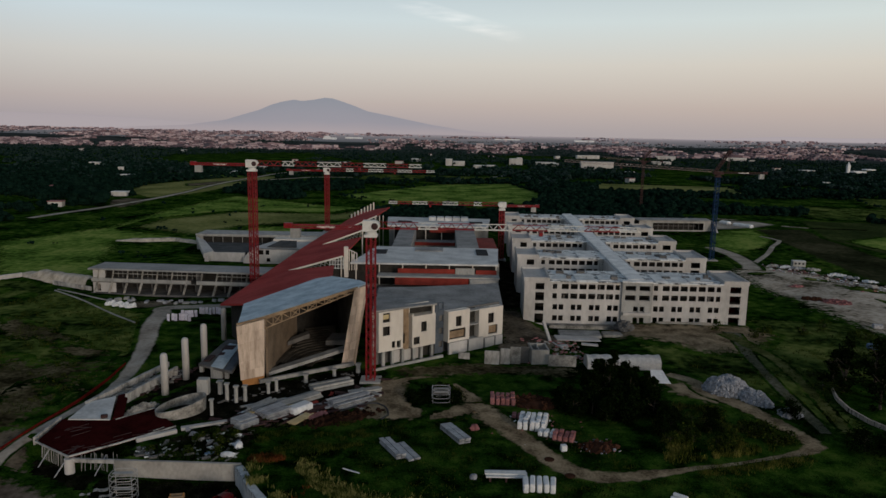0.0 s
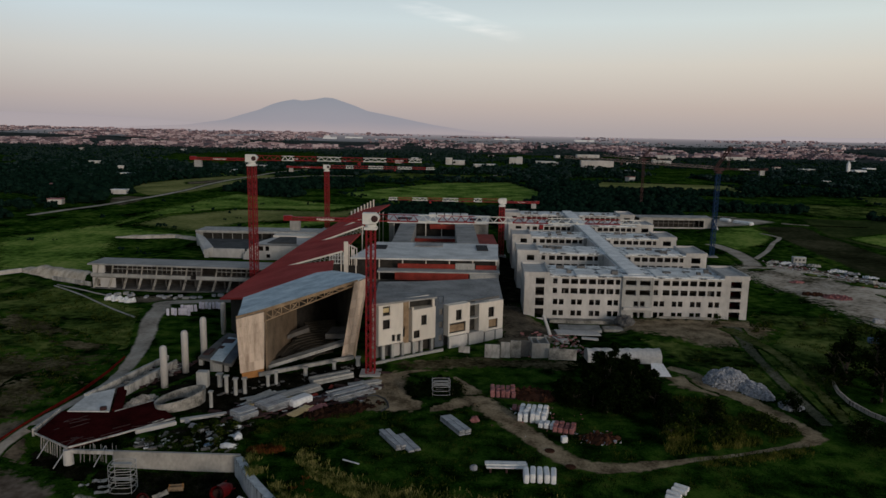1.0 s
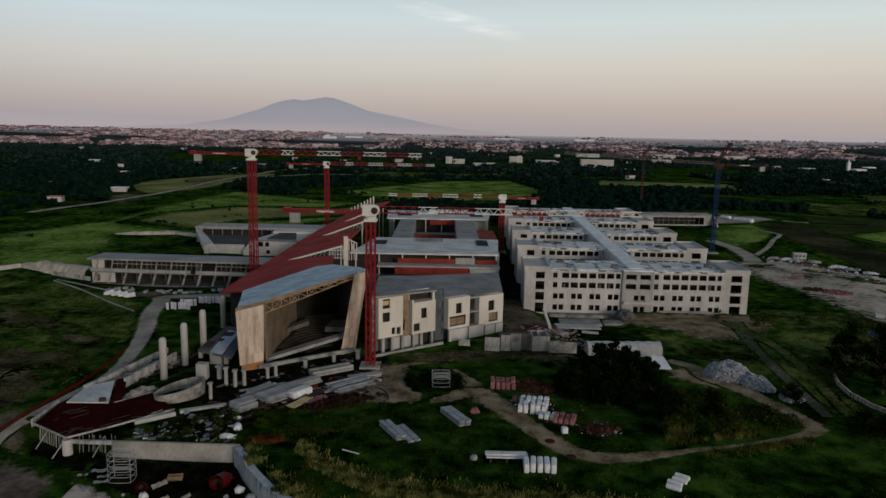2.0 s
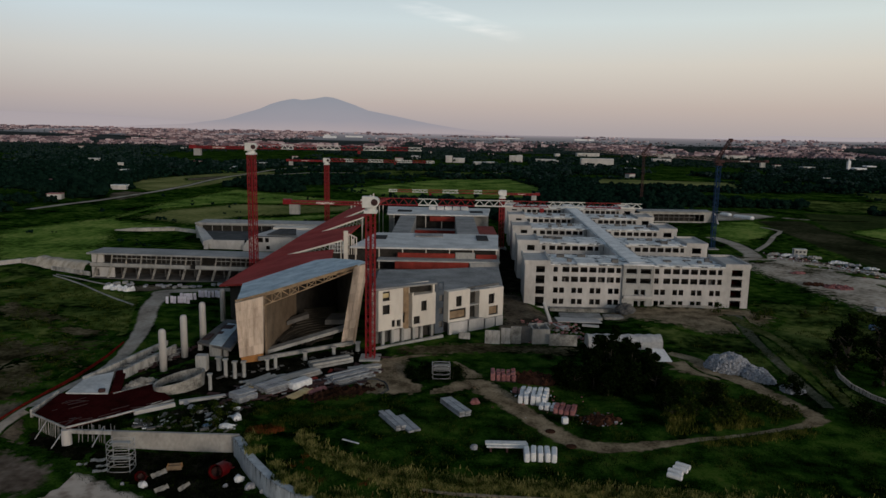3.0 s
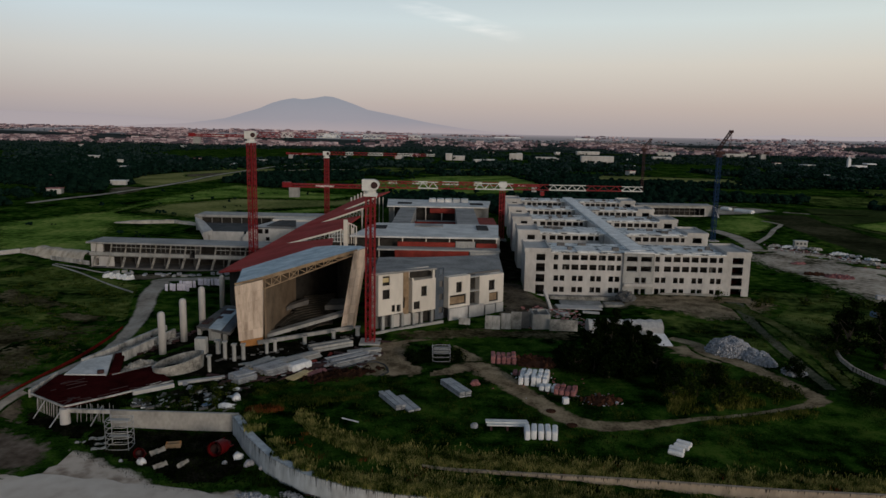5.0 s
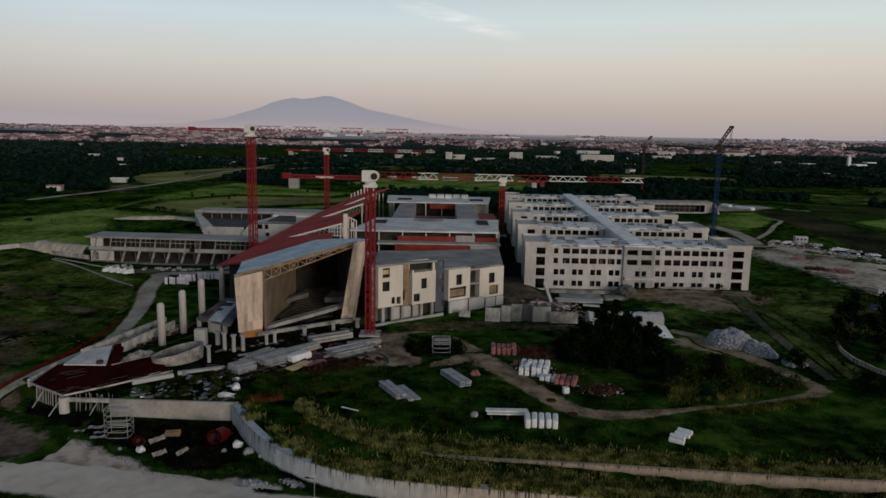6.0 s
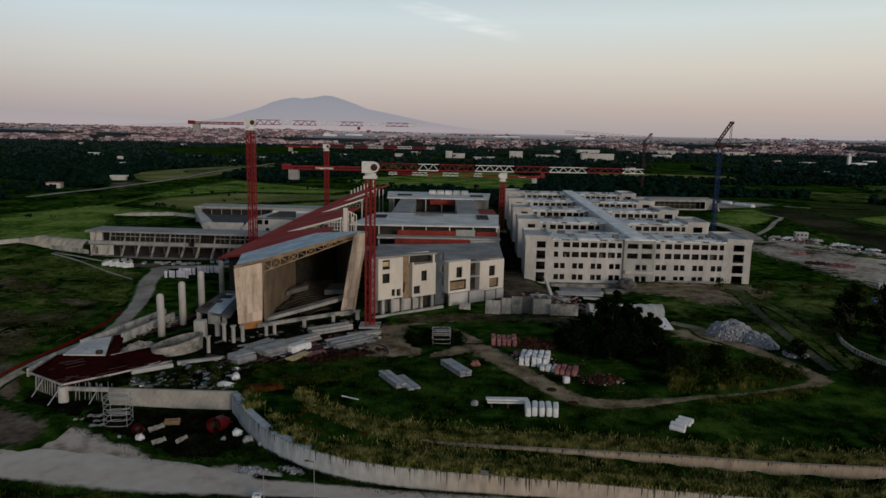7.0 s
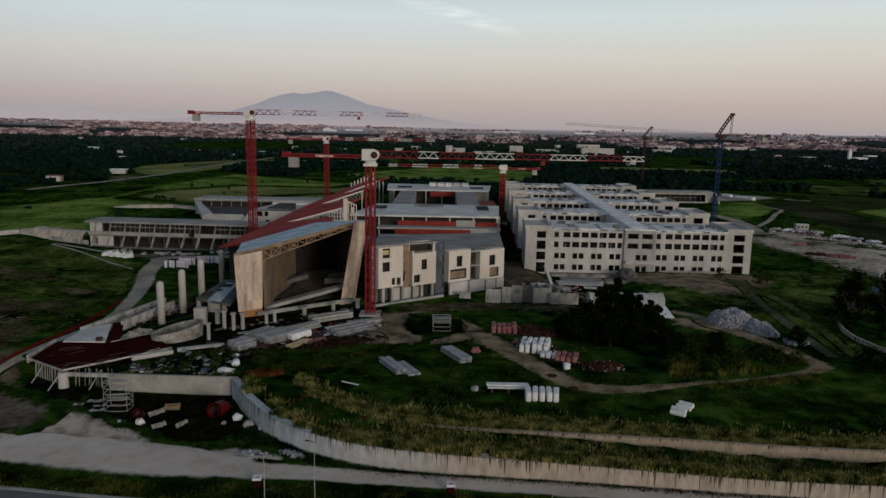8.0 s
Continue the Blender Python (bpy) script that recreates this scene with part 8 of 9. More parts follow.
def standing_panels(x, y, turn, n, label, seed):
    """Wrapped panels set on edge in a row."""
    rn = random.Random(seed)
    t = thing("wrapped_stack", label, "wrapped stack", pose(x, y, gz(x, y), 0, 0, turn), "wrapped panels by the track")
    foot = box_mesh("skid", n * 1.15, 0.5, 0.12, "bark")
    shared("skid", foot, t, pose(0, 0, 0))
    me = box_mesh("panel", 0.95, 0.35, 2.3, "violet_wrap", 0.06)
    for k in range(n):
        shared("panel", me, t, pose((k - (n - 1) / 2) * 1.12 + rn.uniform(-0.15, 0.15), rn.uniform(-0.7, 0.7), 0.05, rn.uniform(-14, 3), rn.uniform(-4, 4), rn.uniform(-22, 22)))


standing_panels(-86.8, 228.4, 4, 7, "violet-white wrapped panels standing by the dirt track", 4)
standing_panels(-85.6, 234.0, 14, 5, "violet-white wrapped panels standing by the dirt track", 5)
standing_panels(-80.0, 238.6, 4, 7, "violet-white wrapped panels standing in a second row", 6)
rnd_b = random.Random(91)
for k in range(26):
    x = rnd_b.uniform(-126, -72)
    y = rnd_b.uniform(252, 258)
    bm = bmesh.new()
    w, d, h = rnd_b.uniform(0.8, 3.0), rnd_b.uniform(0.6, 1.8), rnd_b.uniform(0.3, 1.1)
    add_box(bm, -w / 2, w / 2, -d / 2, d / 2, 0, h)
    finish(bm, 0.08)
    solo("offcut", bm, rnd_b.choice(["rubble", "concrete", "rubble"]), "pale concrete rubble before the low block", "debris", pose(x, y, gz(x, y), 0, 0, rnd_b.uniform(0, 180)), "rubble before the low block")

# ---- street lamps by the lower road ----
def street_lamp(x, y, h, label):
    t = thing("street_lamp", label, "street lamp", pose(x, y, gz(x, y)), "lamps by the lower road")
    bm = bmesh.new()
    add_tube(bm, (0, 0, 0), (0, 0, h), 0.07, 0.04, 8)
    part("pole", bm, "concrete", t)
    bm = bmesh.new()
    add_bar(bm, (0, 0, h - 0.05), (-0.7, 0, h + 0.12), 0.07)
    add_box(bm, -1.1, -0.6, -0.11, 0.11, h + 0.06, h + 0.17)
    part("lamp_head", bm, "crane_dark", t)


street_lamp(-20.9, 80.0, 11.3, "thin grey street lamp beside the lower road")
street_lamp(-14.8, 80.0, 13.2, "thin grey street lamp beside the lower road")
street_lamp(14.0, 80.0, 8.6, "thin grey street lamp beside the lower road")
street_lamp(44.5, 80.0, 9.3, "thin grey street lamp beside the lower road")
for x, y in ((-25.4, 93.4), (1.9, 92.6)):
    t = thing("marker_post", "squat red brick post with a white hollow cap", "marker post", pose(x, y, gz(x, y), 0, 0, 4), "red and white posts")
    bm = bmesh.new()
    add_box(bm, -0.48, 0.48, -0.45, 0.45, -0.3, 1.2)
    part("post", bm, "slab_red", t)
    bm = bmesh.new()
    for x0, x1, y0, y1 in ((-0.62, 0.62, -0.6, -0.32), (-0.62, 0.62, 0.32, 0.6), (-0.62, -0.32, -0.32, 0.32), (0.32, 0.62, -0.32, 0.32)):
        add_box(bm, x0, x1, y0, y1, 1.2, 1.52)
    part("cap", bm, "white_wrap", t, "white hollow cap")
low_fence([(-9.9 - 8.3, 126.5), (-14.8, 124.7)], 0.15, 0.22, "white_wrap", "thin white rod lying in the grass", "rod", "concrete_kerb")
for x, y in ((21.9, 132.6), (24.9, 126.0)):
    bm = bmesh.new()
    add_tube(bm, (0, 0, -0.1), (0, 0, 0.12), 1.0, 1.0, 20)
    solo("manhole_cover", bm, "red_earth", "dark round manhole ring in the dirt path", "manhole", pose(x, y, gz(x, y) + 0.05), "manholes")

# ---- right side: debris field ----
rnd_r = random.Random(17)
for k in range(30):
    s_ = rnd_r.random()
    x, y = 165 + 36 * s_ + rnd_r.gauss(0, 3), 352 - 74 * s_ + rnd_r.gauss(0, 5)
    w, d, h = rnd_r.uniform(0.8, 3.2), rnd_r.uniform(0.6, 1.8), rnd_r.uniform(0.4, 1.2)
    mt = rnd_r.choice(["rubble", "white_wrap", "concrete", "stained_wall"])
    lump("debris_lump", x, y, w, d, h, rnd_r.uniform(0, 180), mt, {"white_wrap": "white wrapped bundle on bare gravel"}.get(mt, "pale building rubble on bare gravel"), "debris", "debris on the bare ground", 200 + k)


for k, (x, y, w) in enumerate(((165.5, 351, 4.0), (170.5, 348.5, 3.6), (175.0, 346, 4.4), (181.5, 343, 3.4), (186.5, 331, 4.0), (190.5, 325, 3.2), (187, 304, 3.0), (193, 315, 3.2))):
    heap("debris_heap", "long low mound of pale building waste on gravel", "debris heap", x, y, w, 1.5, 0.6, 25 - 9 * k, ("stained_wall", "white_wrap", "rubble")[k % 3], 260 + k, 70, 0.45)


def on_gravel(rn):
    q = rn.random()
    return 164 + 36 * q + rn.gauss(0, 4.5), 350 - 74 * q + rn.gauss(0, 7)


litter("loose_rubble", "small pale scraps strewn over the gravel", "stained_wall", 110, on_gravel, 0.4, 2.2, 0.3, 81)
litter("loose_rubble", "small white scraps strewn over the gravel", "white_wrap", 50, on_gravel, 0.4, 1.8, 0.25, 82)
litter("loose_rubble", "rusty red scraps strewn over the gravel", "brick_red", 90, on_gravel, 0.4, 1.8, 0.25, 83)
litter("loose_rubble", "dark scraps strewn over the gravel", "crane_dark", 120, on_gravel, 0.5, 2.4, 0.3, 84)
t = thing("site_cabin", "small pale grey site cabin beside bare ground", "cabin", pose(179.6, 354, gz(179.6, 354), 0, 0, -8))
bm = bmesh.new()
add_box(bm, -3, 3, -1.5, 1.5, 0, 2.7)
part("body", bm, "concrete", t)
bm = bmesh.new()
add_box(bm, -3.1, 3.1, -1.6, 1.6, 2.7, 2.9)
part("roof", bm, "roof_pale", t)
for xx in (-1.8, 0, 1.8):
    bm = bmesh.new()
    add_box(bm, xx - 0.5, xx + 0.5, -1.53, -1.5, 1.1, 2.0)
    part("window", bm, "roof_glass", t)
for x, y, w, mt, lb in ((149, 236, 3.4, "rubble", "pale covered trailer load by bushes"), (133.5, 212, 4, "blue_tarp", "blue tarpaulin-covered load by trees")):
    bm = bmesh.new()
    add_box(bm, -w / 2, w / 2, -w * 0.25, w * 0.25, 0, 1.7)
    finish(bm, 0.35)
    solo("covered_load", bm, mt, lb, "covered load", pose(x, y, gz(x, y), 0, 0, -12), "covered loads")
for x, y, w in ((214, 505, 15.0), (207, 520, 8.0)):
    bm = bmesh.new()
    add_box(bm, -w / 2, w / 2, -2.2, 2.2, 0, 2.6)
    finish(bm, 0.8)
    solo("polytunnel", bm, "white_wrap", "long white polytunnel beyond the block", "polytunnel", pose(x, y, gz(x, y) + 0.2, 0, 0, -58), "polytunnels")
# far annexe beyond the long block
ann = thing("annexe", "long low pale annexe with an open dark front", "building", pose(132, 477, 0, 0, 0, 3))
bm = bmesh.new()
wall_with_holes(bm, 50, 0, 7.0, [(9.5, 44.5, 0.9, 5.6)], 0.4, Matrix.Identity(4))
part("front_wall", bm, "concrete", ann)
bm = bmesh.new()
add_box(bm, -0.5, 50.2, -1.2, 13, 7.0, 7.6)
part("roof", bm, "low_roof", ann)
bm = bmesh.new()
add_box(bm, 0, 50, 9, 9.4, 0, 7.0)
part("inner_wall", bm, "indoor_shade", ann)
for k in range(9):
    bm = bmesh.new()
    add_box(bm, 13.2 + 3.5 * k, 13.5 + 3.5 * k, 0.5, 0.9, 0.9, 5.6)
    part("column", bm, "dark_concrete", ann)
bm = bmesh.new()
add_box(bm, 10, 39, 0.6, 0.8, 3.4, 3.8)
part("rail_beam", bm, "dark_concrete", ann)
bm = bmesh.new()
loft(bm, [(50.3, -9, 0), (51.2, -9, 0), (51.2, 13, 0), (50.3, 13, 0)], [(50.3, -1.2, 7.0), (51.2, -1.2, 7.0), (51.2, 13, 7.6), (50.3, 13, 7.6)])
part("end_wall", bm, "plaster", ann, "pale raking end wall")


# ---- far distance: plain, woods, town, mountain ----
rnd = random.Random(5)
woods, hazed_woods = Heap(), Heap()
BF = blob_faces()
FIELDS = [[(-239, 380), (-220, 421), (-207, 444), (-210, 542), (-195, 665), (-107, 599), (-67, 582), (-60, 500), (-100, 430), (-112, 392), (-150, 400), (-182, 388), (-165, 335), (-150, 300), (-187, 296)],
          [(-306, 690), (-266, 640), (-246, 664), (-236, 720), (-233, 800), (-226, 880), (-215, 950), (-262, 940), (-300, 850), (-325, 770)],
          [(-102, 690), (-4, 860), (82, 890), (103, 746), (89, 642), (-42, 613)],
          [(152.6, 400.5), (168, 440), (182.6, 476.4), (213.5, 490.9), (206.4, 445.1), (186.5, 412), (162, 390)],
          [(217.7, 491.6), (251.8, 497.1), (241, 420), (236.3, 375.8), (226, 340), (196.1, 312), (201.5, 371.5)],
          [(277.4, 548.9), (340, 540), (330, 470), (285.8, 430), (250, 391), (246, 450)],
          [(255, 441), (289.5, 463), (330, 452), (300, 425), (258, 407.5)],
          [(-120, 940), (80, 920), (110, 1010), (-100, 1040)],
          [(-430, 930), (-270, 915), (-255, 945), (-410, 970)],
          [(170, 800), (330, 770), (360, 900), (200, 930)],
          [(-700, 1260), (-420, 1220), (-400, 1270), (-680, 1310)],
          [(400, 640), (560, 600), (610, 720), (440, 770)],
          [(300, 570), (400, 545), (420, 640), (330, 670)]]
FIELD_LOOK = [("field", "bright yellow green meadow"), ("field_pale", "pale stubble field"), ("field", "bright green meadow"), ("field", "bright green meadow"), ("field_dark", "dark ploughed field"),
              ("crop", "dark green crop field"), ("field", "pale green field"), ("rough_meadow", "dark green field"), ("field", "green field"), ("field_pale", "pale dry field"), ("rough_meadow", "dark green field"), ("rough_meadow", "dark green field"), ("rough_meadow", "olive green field")]


def inside(p, poly):
    hit = False
    for k in range(len(poly)):
        (x0, y0), (x1, y1) = poly[k], poly[k - 1]
        if (y0 > p[1]) != (y1 > p[1]) and p[0] < (x1 - x0) * (p[1] - y0) / (y1 - y0) + x0:
            hit = not hit
    return hit


FAR_ROADS = [[(-281, 480), (-275, 515), (-266, 548), (-261, 590), (-255, 640), (-253, 707), (-256, 773), (-253, 846), (-244, 930), (-236, 1017), (-206, 1107), (-196, 1250), (-190, 1442)],
             [(-520, 560), (-400, 590), (-280, 600)],
             [(150, 340), (154, 351), (158, 382), (155, 408)],
             [(154, 351), (178, 386), (196, 418), (210, 440), (206, 458)],
             [(-236, 862), (-205, 905), (-171, 950), (-122, 960), (-60, 975), (40, 990), (90, 1060)],
             [(190, 556), (206.6, 552.5), (224.4, 547.5), (242.3, 519.9), (262, 505), (300, 500)]]


def near_road(x, y):
    for line in FAR_ROADS:
        for (x0, y0), (x1, y1) in zip(line, line[1:]):
            dx, dy = x1 - x0, y1 - y0
            s = max(0, min(1, ((x - x0) * dx + (y - y0) * dy) / (dx * dx + dy * dy)))
            if (x - x0 - s * dx) ** 2 + (y - y0 - s * dy) ** 2 < 11 ** 2:
                return True
    return False


def tree_clump(heap_, x, y, h, n, spread):
    z = float(ground_height(x, y))
    for j in range(n):
        s = h * rnd.uniform(0.16, 0.30)
        a, r = rnd.uniform(0, 6.28), spread * math.sqrt(rnd.random())
        up = h * rnd.uniform(0.18, 0.82) * (1 - 0.25 * r / max(spread, 0.1))
        heap_.add([(x + r * math.cos(a) + p[0] * s * 1.2, y + r * math.sin(a) + p[1] * s * 1.2, z + up + p[2] * s) for p in blob_verts(rnd)], BF)


def tree_need(x, y):
    """How rare trees are: low where the woods close up."""
    a = x / y
    if -190 < x < -105 and y < 410 or -0.478 < a < -0.39 and 520 < y < 690:
        return 9.0
    if -275 < x < -217 and 600 < y < 900 or 100 < x < 270 and y < 500 or 180 < x < 330 and 480 < y < 585:
        return 9.0
    if y < 560 and 85 < x < 330:
        return 0.75 if y < 505 else 0.2
    if y < 640 and -330 < x < -60:
        return 0.42
    if a > 0.12:
        return -0.22 if y > 580 else 0.2
    if a < -0.36:
        return -0.08 if y > 540 else 0.12
    if a < -0.12:
        return -0.06 if y > 980 else 0.1
    return -0.06 if y > 900 else 0.14


for k in range(46000):
    y = 300 * (11.5 ** (rnd.random()))
    x = rnd.uniform(-0.72, 0.72) * y
    if (y < 480 and -135 < x < 155) or y > 3300:
        continue
    d = 1.1 * noise.noise((x * 0.0028, math.log(y) * 4.5, 0.5)) + 0.45 * noise.noise((x * 0.016, y * 0.012, 4.0))
    if d < tree_need(x, y) + (0.1 if y > 2250 else 0) or near_road(x, y) or (y > 560 and x < -30 and any(near_road(x, y + q) for q in (20, 40, 60, 85))) or any(inside((x, y), f) for f in FIELDS):
        continue
    if y < 700:
        tree_clump(woods, x, y, rnd.uniform(3.5, 9), 12, rnd.uniform(2, 4))
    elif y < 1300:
        tree_clump(hazed_woods if rnd.random() < (y - 800) / 900 else woods, x, y, rnd.uniform(4, 9), 6, rnd.uniform(3, 6))
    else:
        tree_clump(hazed_woods if rnd.random() < 0.55 + (y - 1300) / 2500 else woods, x, y, rnd.uniform(4, 8.5), 3, rnd.uniform(5, 10))
# the tall dark group by the white house, and the wooded rise beside the road
for k in range(26):
    y = rnd.uniform(565, 600)
    tree_clump(woods, rnd.uniform(-0.52, -0.484) * y, y, rnd.uniform(8, 15), 16, 4)
for k in range(60):
    tree_clump(woods, rnd.uniform(-216, -166), rnd.uniform(698, 742), rnd.uniform(3, 7.5), 10, 4)
for k in range(40):
    tree_clump(woods, rnd.uniform(-345, -290), rnd.uniform(440, 540), rnd.uniform(4, 9), 12, 4)
# hedges round the fields
for f in FIELDS[2:3] + FIELDS[7:-1]:
    for (x0, y0), (x1, y1) in zip(f, f[1:] + f[:1]):
        n = int(math.hypot(x1 - x0, y1 - y0) / 9)
        for j in range(n):
            if noise.noise((x0 * 0.1 + j * 0.3, y0 * 0.1, 0)) > -0.05:
                s = (j + rnd.random()) / n
                x, y = x0 + (x1 - x0) * s, y0 + (y1 - y0) * s
                if not (near_road(x, y) or (y < 480 and -140 < x < 155)):
                    tree_clump(woods, x, y, rnd.uniform(2, 6), 5, 2.5)
hazed_woods.done("far_woods", "leaf_hazed", "distant trees across the plain, haze mixed into their leaf colour", "woods")
for k in range(90):
    x, y = rnd.uniform(-235, -60), rnd.uniform(300, 600)
    if noise.noise((x * 0.03, y * 0.02, 3.0)) > 0.05 and not near_road(x, y) and not (x > -140 and y < 400):
        tree_clump(woods, x, y, rnd.uniform(1.2, 3.4), 6, rnd.uniform(1, 2.5))
woods.done("far_woods", "leaf_far", "dark green belts of distant trees across the plain", "woods")
for k, (f, (mt, lb)) in enumerate(zip(FIELDS, FIELD_LOOK)):
    area("field", f, mt, lb + " on the plain beyond the site", 12.0 if k in (0, 2) else 5.0, 3.0 if k < 7 else 6.0, 0.3 + 0.03 * k)
area("field", [(-191, 447), (-189, 488), (-156, 535), (-79, 533), (-65, 562), (-70, 510), (-90, 494), (-135, 463), (-151, 424)], "field_pale", "streak of dry tan grass across the meadow", 14.0, 3.0, 0.42)
area("field", [(-276, 770), (-258, 800), (-246, 850), (-262, 850), (-288, 800)], "earth", "pale bare strip beside the country road", 4.0, 3.0, 0.4)
area("field", [(-284, 606), (-281, 626), (-258, 619), (-252, 583), (-253, 556), (-266, 566)], "earth", "pale bare yard before a white house", 3.0, 1.5, 0.32)
for k, (x0, x1, y0, y1) in enumerate(((-3000, -900, 1900, 3000), (-900, 900, 2000, 3000), (900, 3000, 1850, 3000), (-4500, 4500, 3000, 4650))):
    nx_ = 24
    me = bpy.data.meshes.new("far_plain")
    vs, fs = [], []
    for j in range(9):
        for i in range(nx_ + 1):
            x, y = x0 + (x1 - x0) * i / nx_, y0 + (y1 - y0) * j / 8
            vs.append((x, y, float(ground_height(x, y)) + 1.2))
    for j in range(8):
        for i in range(nx_):
            a = j * (nx_ + 1) + i
            fs.append((a, a + 1, a + nx_ + 2, a + nx_ + 1))
    me.from_pydata(vs, [], fs)
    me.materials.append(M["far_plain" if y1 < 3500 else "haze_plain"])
    tagged(new("field" if y1 < 3500 else "backdrop", me), "grey-green farmland far off, haze mixed into its colour" if y1 < 3500 else "hazy mauve plain on the horizon", "field", kind="structure")
for line, w, mt in zip(FAR_ROADS, (7.5, 0, 10.0, 3.4, 9.0, 5.0), ("track_dirt", "", "track_dirt", "track_dirt", "track_dirt", "gravel_ground")):
    if not w:
        continue
    strip("road", line, w, mt, "pale country road across the plain", "road", lift=0.45, step=12)

town = Heap()
for k in range(21000):
    side = rnd.random()
    if side < 0.66:
        ang = rnd.uniform(-0.68, -0.16) if rnd.random() < 0.80 else rnd.uniform(-0.2, 0.12)
        y = 2120 + 2100 * rnd.random() ** 1.1
        need = -0.16 if ang < -0.16 else 0.06
    elif side < 0.92:
        ang = rnd.uniform(0.18, 0.68)
        y = rnd.uniform(2050, 3000)
        need = -0.06
    else:
        ang = rnd.uniform(0.0, 0.68)
        y = rnd.uniform(2600, 4200)
        need = 0.1
    x = ang * y
    if noise.noise((x * 0.003, y * 0.0016, 9.0)) + 0.5 * noise.noise((x * 0.012, y * 0.006, 2.0)) < need:
        continue
    big = rnd.random() < 0.06
    w, h = (rnd.uniform(14, 28), rnd.uniform(6, 12)) if big else (rnd.uniform(4, 9), rnd.uniform(3, 7.5))
    town.add(box_pts(x, y, float(ground_height(x, y)) - 2, w, rnd.uniform(7, 16), h + 2, rnd.uniform(-0.5, 0.5)), BOXF)
town.done("far_town", "town", "far pink and white houses of a town on the plain", "town")


grove = Heap()


def far_house(x, y, w, d, h, turn, label, roof="membrane"):
    t = thing("house", label, "house", pose(x, y, gz(x, y), 0, 0, turn), "houses on the plain")
    bm = bmesh.new()
    wall_with_holes(bm, w, -0.5, h, [(a, a + 1.4, z, z + 1.5) for a in np.arange(1.2, w - 2, 3.4) for z in np.arange(1.0, h - 1.8, 3.2)], 0.3, Matrix.Translation((-w / 2, -d / 2, 0)))
    add_box(bm, -w / 2, w / 2, -d / 2 + 0.8, d / 2, -0.5, h)
    part("wall", bm, "plaster", t)
    bm = bmesh.new()
    add_box(bm, -w / 2 - 0.4, w / 2 + 0.4, -d / 2 - 0.4, d / 2 + 0.4, h + 0.002, h + 0.5)
    part("roof", bm, roof, t)
    for j in range(10):
        a = rnd.uniform(-0.1, 3.3) if j < 8 else rnd.uniform(3.3, 6.2)
        tree_clump(grove, x + (w * 0.5 + 6) * math.cos(a), y + (d + 5) * math.sin(a), rnd.uniform(3, 7.5), 6, 3.5)


far_house(-297, 652, 13, 9, 3.6, 5, "small white flat-roofed house beside a country road")
far_house(-304, 556, 10, 8, 4, 10, "pale farmhouse among dark trees", "brick_red")
far_house(-386, 697, 10, 8, 4, -8, "pale farmhouse among dark trees", "brick_red")
far_house(-536, 1096, 14, 9, 7, 0, "white farm building among trees")
for x, y, w, h in ((8, 1362, 12, 12), (27, 1360, 22, 8), (83, 1266, 18, 6), (62, 1280, 20, 5), (143, 1440, 26, 12), (203, 1442, 40, 6), (375, 1886, 60, 8), (276, 1300, 58, 14), (299, 1154, 14, 5), (474, 1570, 40, 7), (761, 1886, 60, 9), (600, 1950, 50, 8), (672, 1330, 26, 5), (-287, 970, 16, 5), (-60, 1500, 18, 6)):
    far_house(x, y, w, 14, h, rnd.uniform(-8, 8), "long white building among trees on the plain")
for x, y, w, h in ((676, 3500, 95, 9), (-520, 3250, 60, 10), (-545, 3330, 26, 14), (-430, 3400, 80, 8), (310, 3600, 130, 6)):
    bm = bmesh.new()
    add_box(bm, -w / 2, w / 2, -10, 10, -2, h)
    finish(bm, 0.3)
    solo("warehouse", bm, "white_wrap", "far white warehouse catching the last light", "warehouse", pose(x, y, gz(x, y)), "warehouses on the plain")
rnd_h = random.Random(33)
for k in range(22):
    y = rnd_h.uniform(780, 1900)
    far_house(rnd_h.uniform(-0.58, 0.58) * y, y, rnd_h.uniform(7, 15), 9, rnd_h.uniform(4, 7), rnd_h.uniform(-30, 30), "small pale house among trees on the plain", rnd_h.choice(["membrane", "brick_red", "roof_pale"]))
for k in range(60):
    tree_clump(grove, 722 + rnd.uniform(-60, 70), 1250 + rnd.uniform(-25, 8), rnd.uniform(4, 9), 4, 5)
grove.done("far_grove", "leaf_far", "dark trees growing round the houses on the plain", "woods")
church = thing("church", "white church with a slim bell tower among trees", "church", pose(722, 1270, gz(722, 1270)))
bm = bmesh.new()
add_box(bm, 0, 21.9, -8, 8, -0.5, 8)
add_prism(bm, [(22, -8), (38, -8), (38, 8), (22, 8)], 10, lambda x, y: 15.0 - abs(y) * 0.4)
part("nave", bm, "white_wrap", church)
bm = bmesh.new()
add_box(bm, -9, -4, -2.5, 2.5, -0.5, 19)
bmesh.ops.create_cone(bm, cap_ends=True, segments=8, radius1=2.6, radius2=0.1, depth=6, matrix=Matrix.Translation((-6.5, 0, 22)))
part("bell_tower", bm, "white_wrap", church)


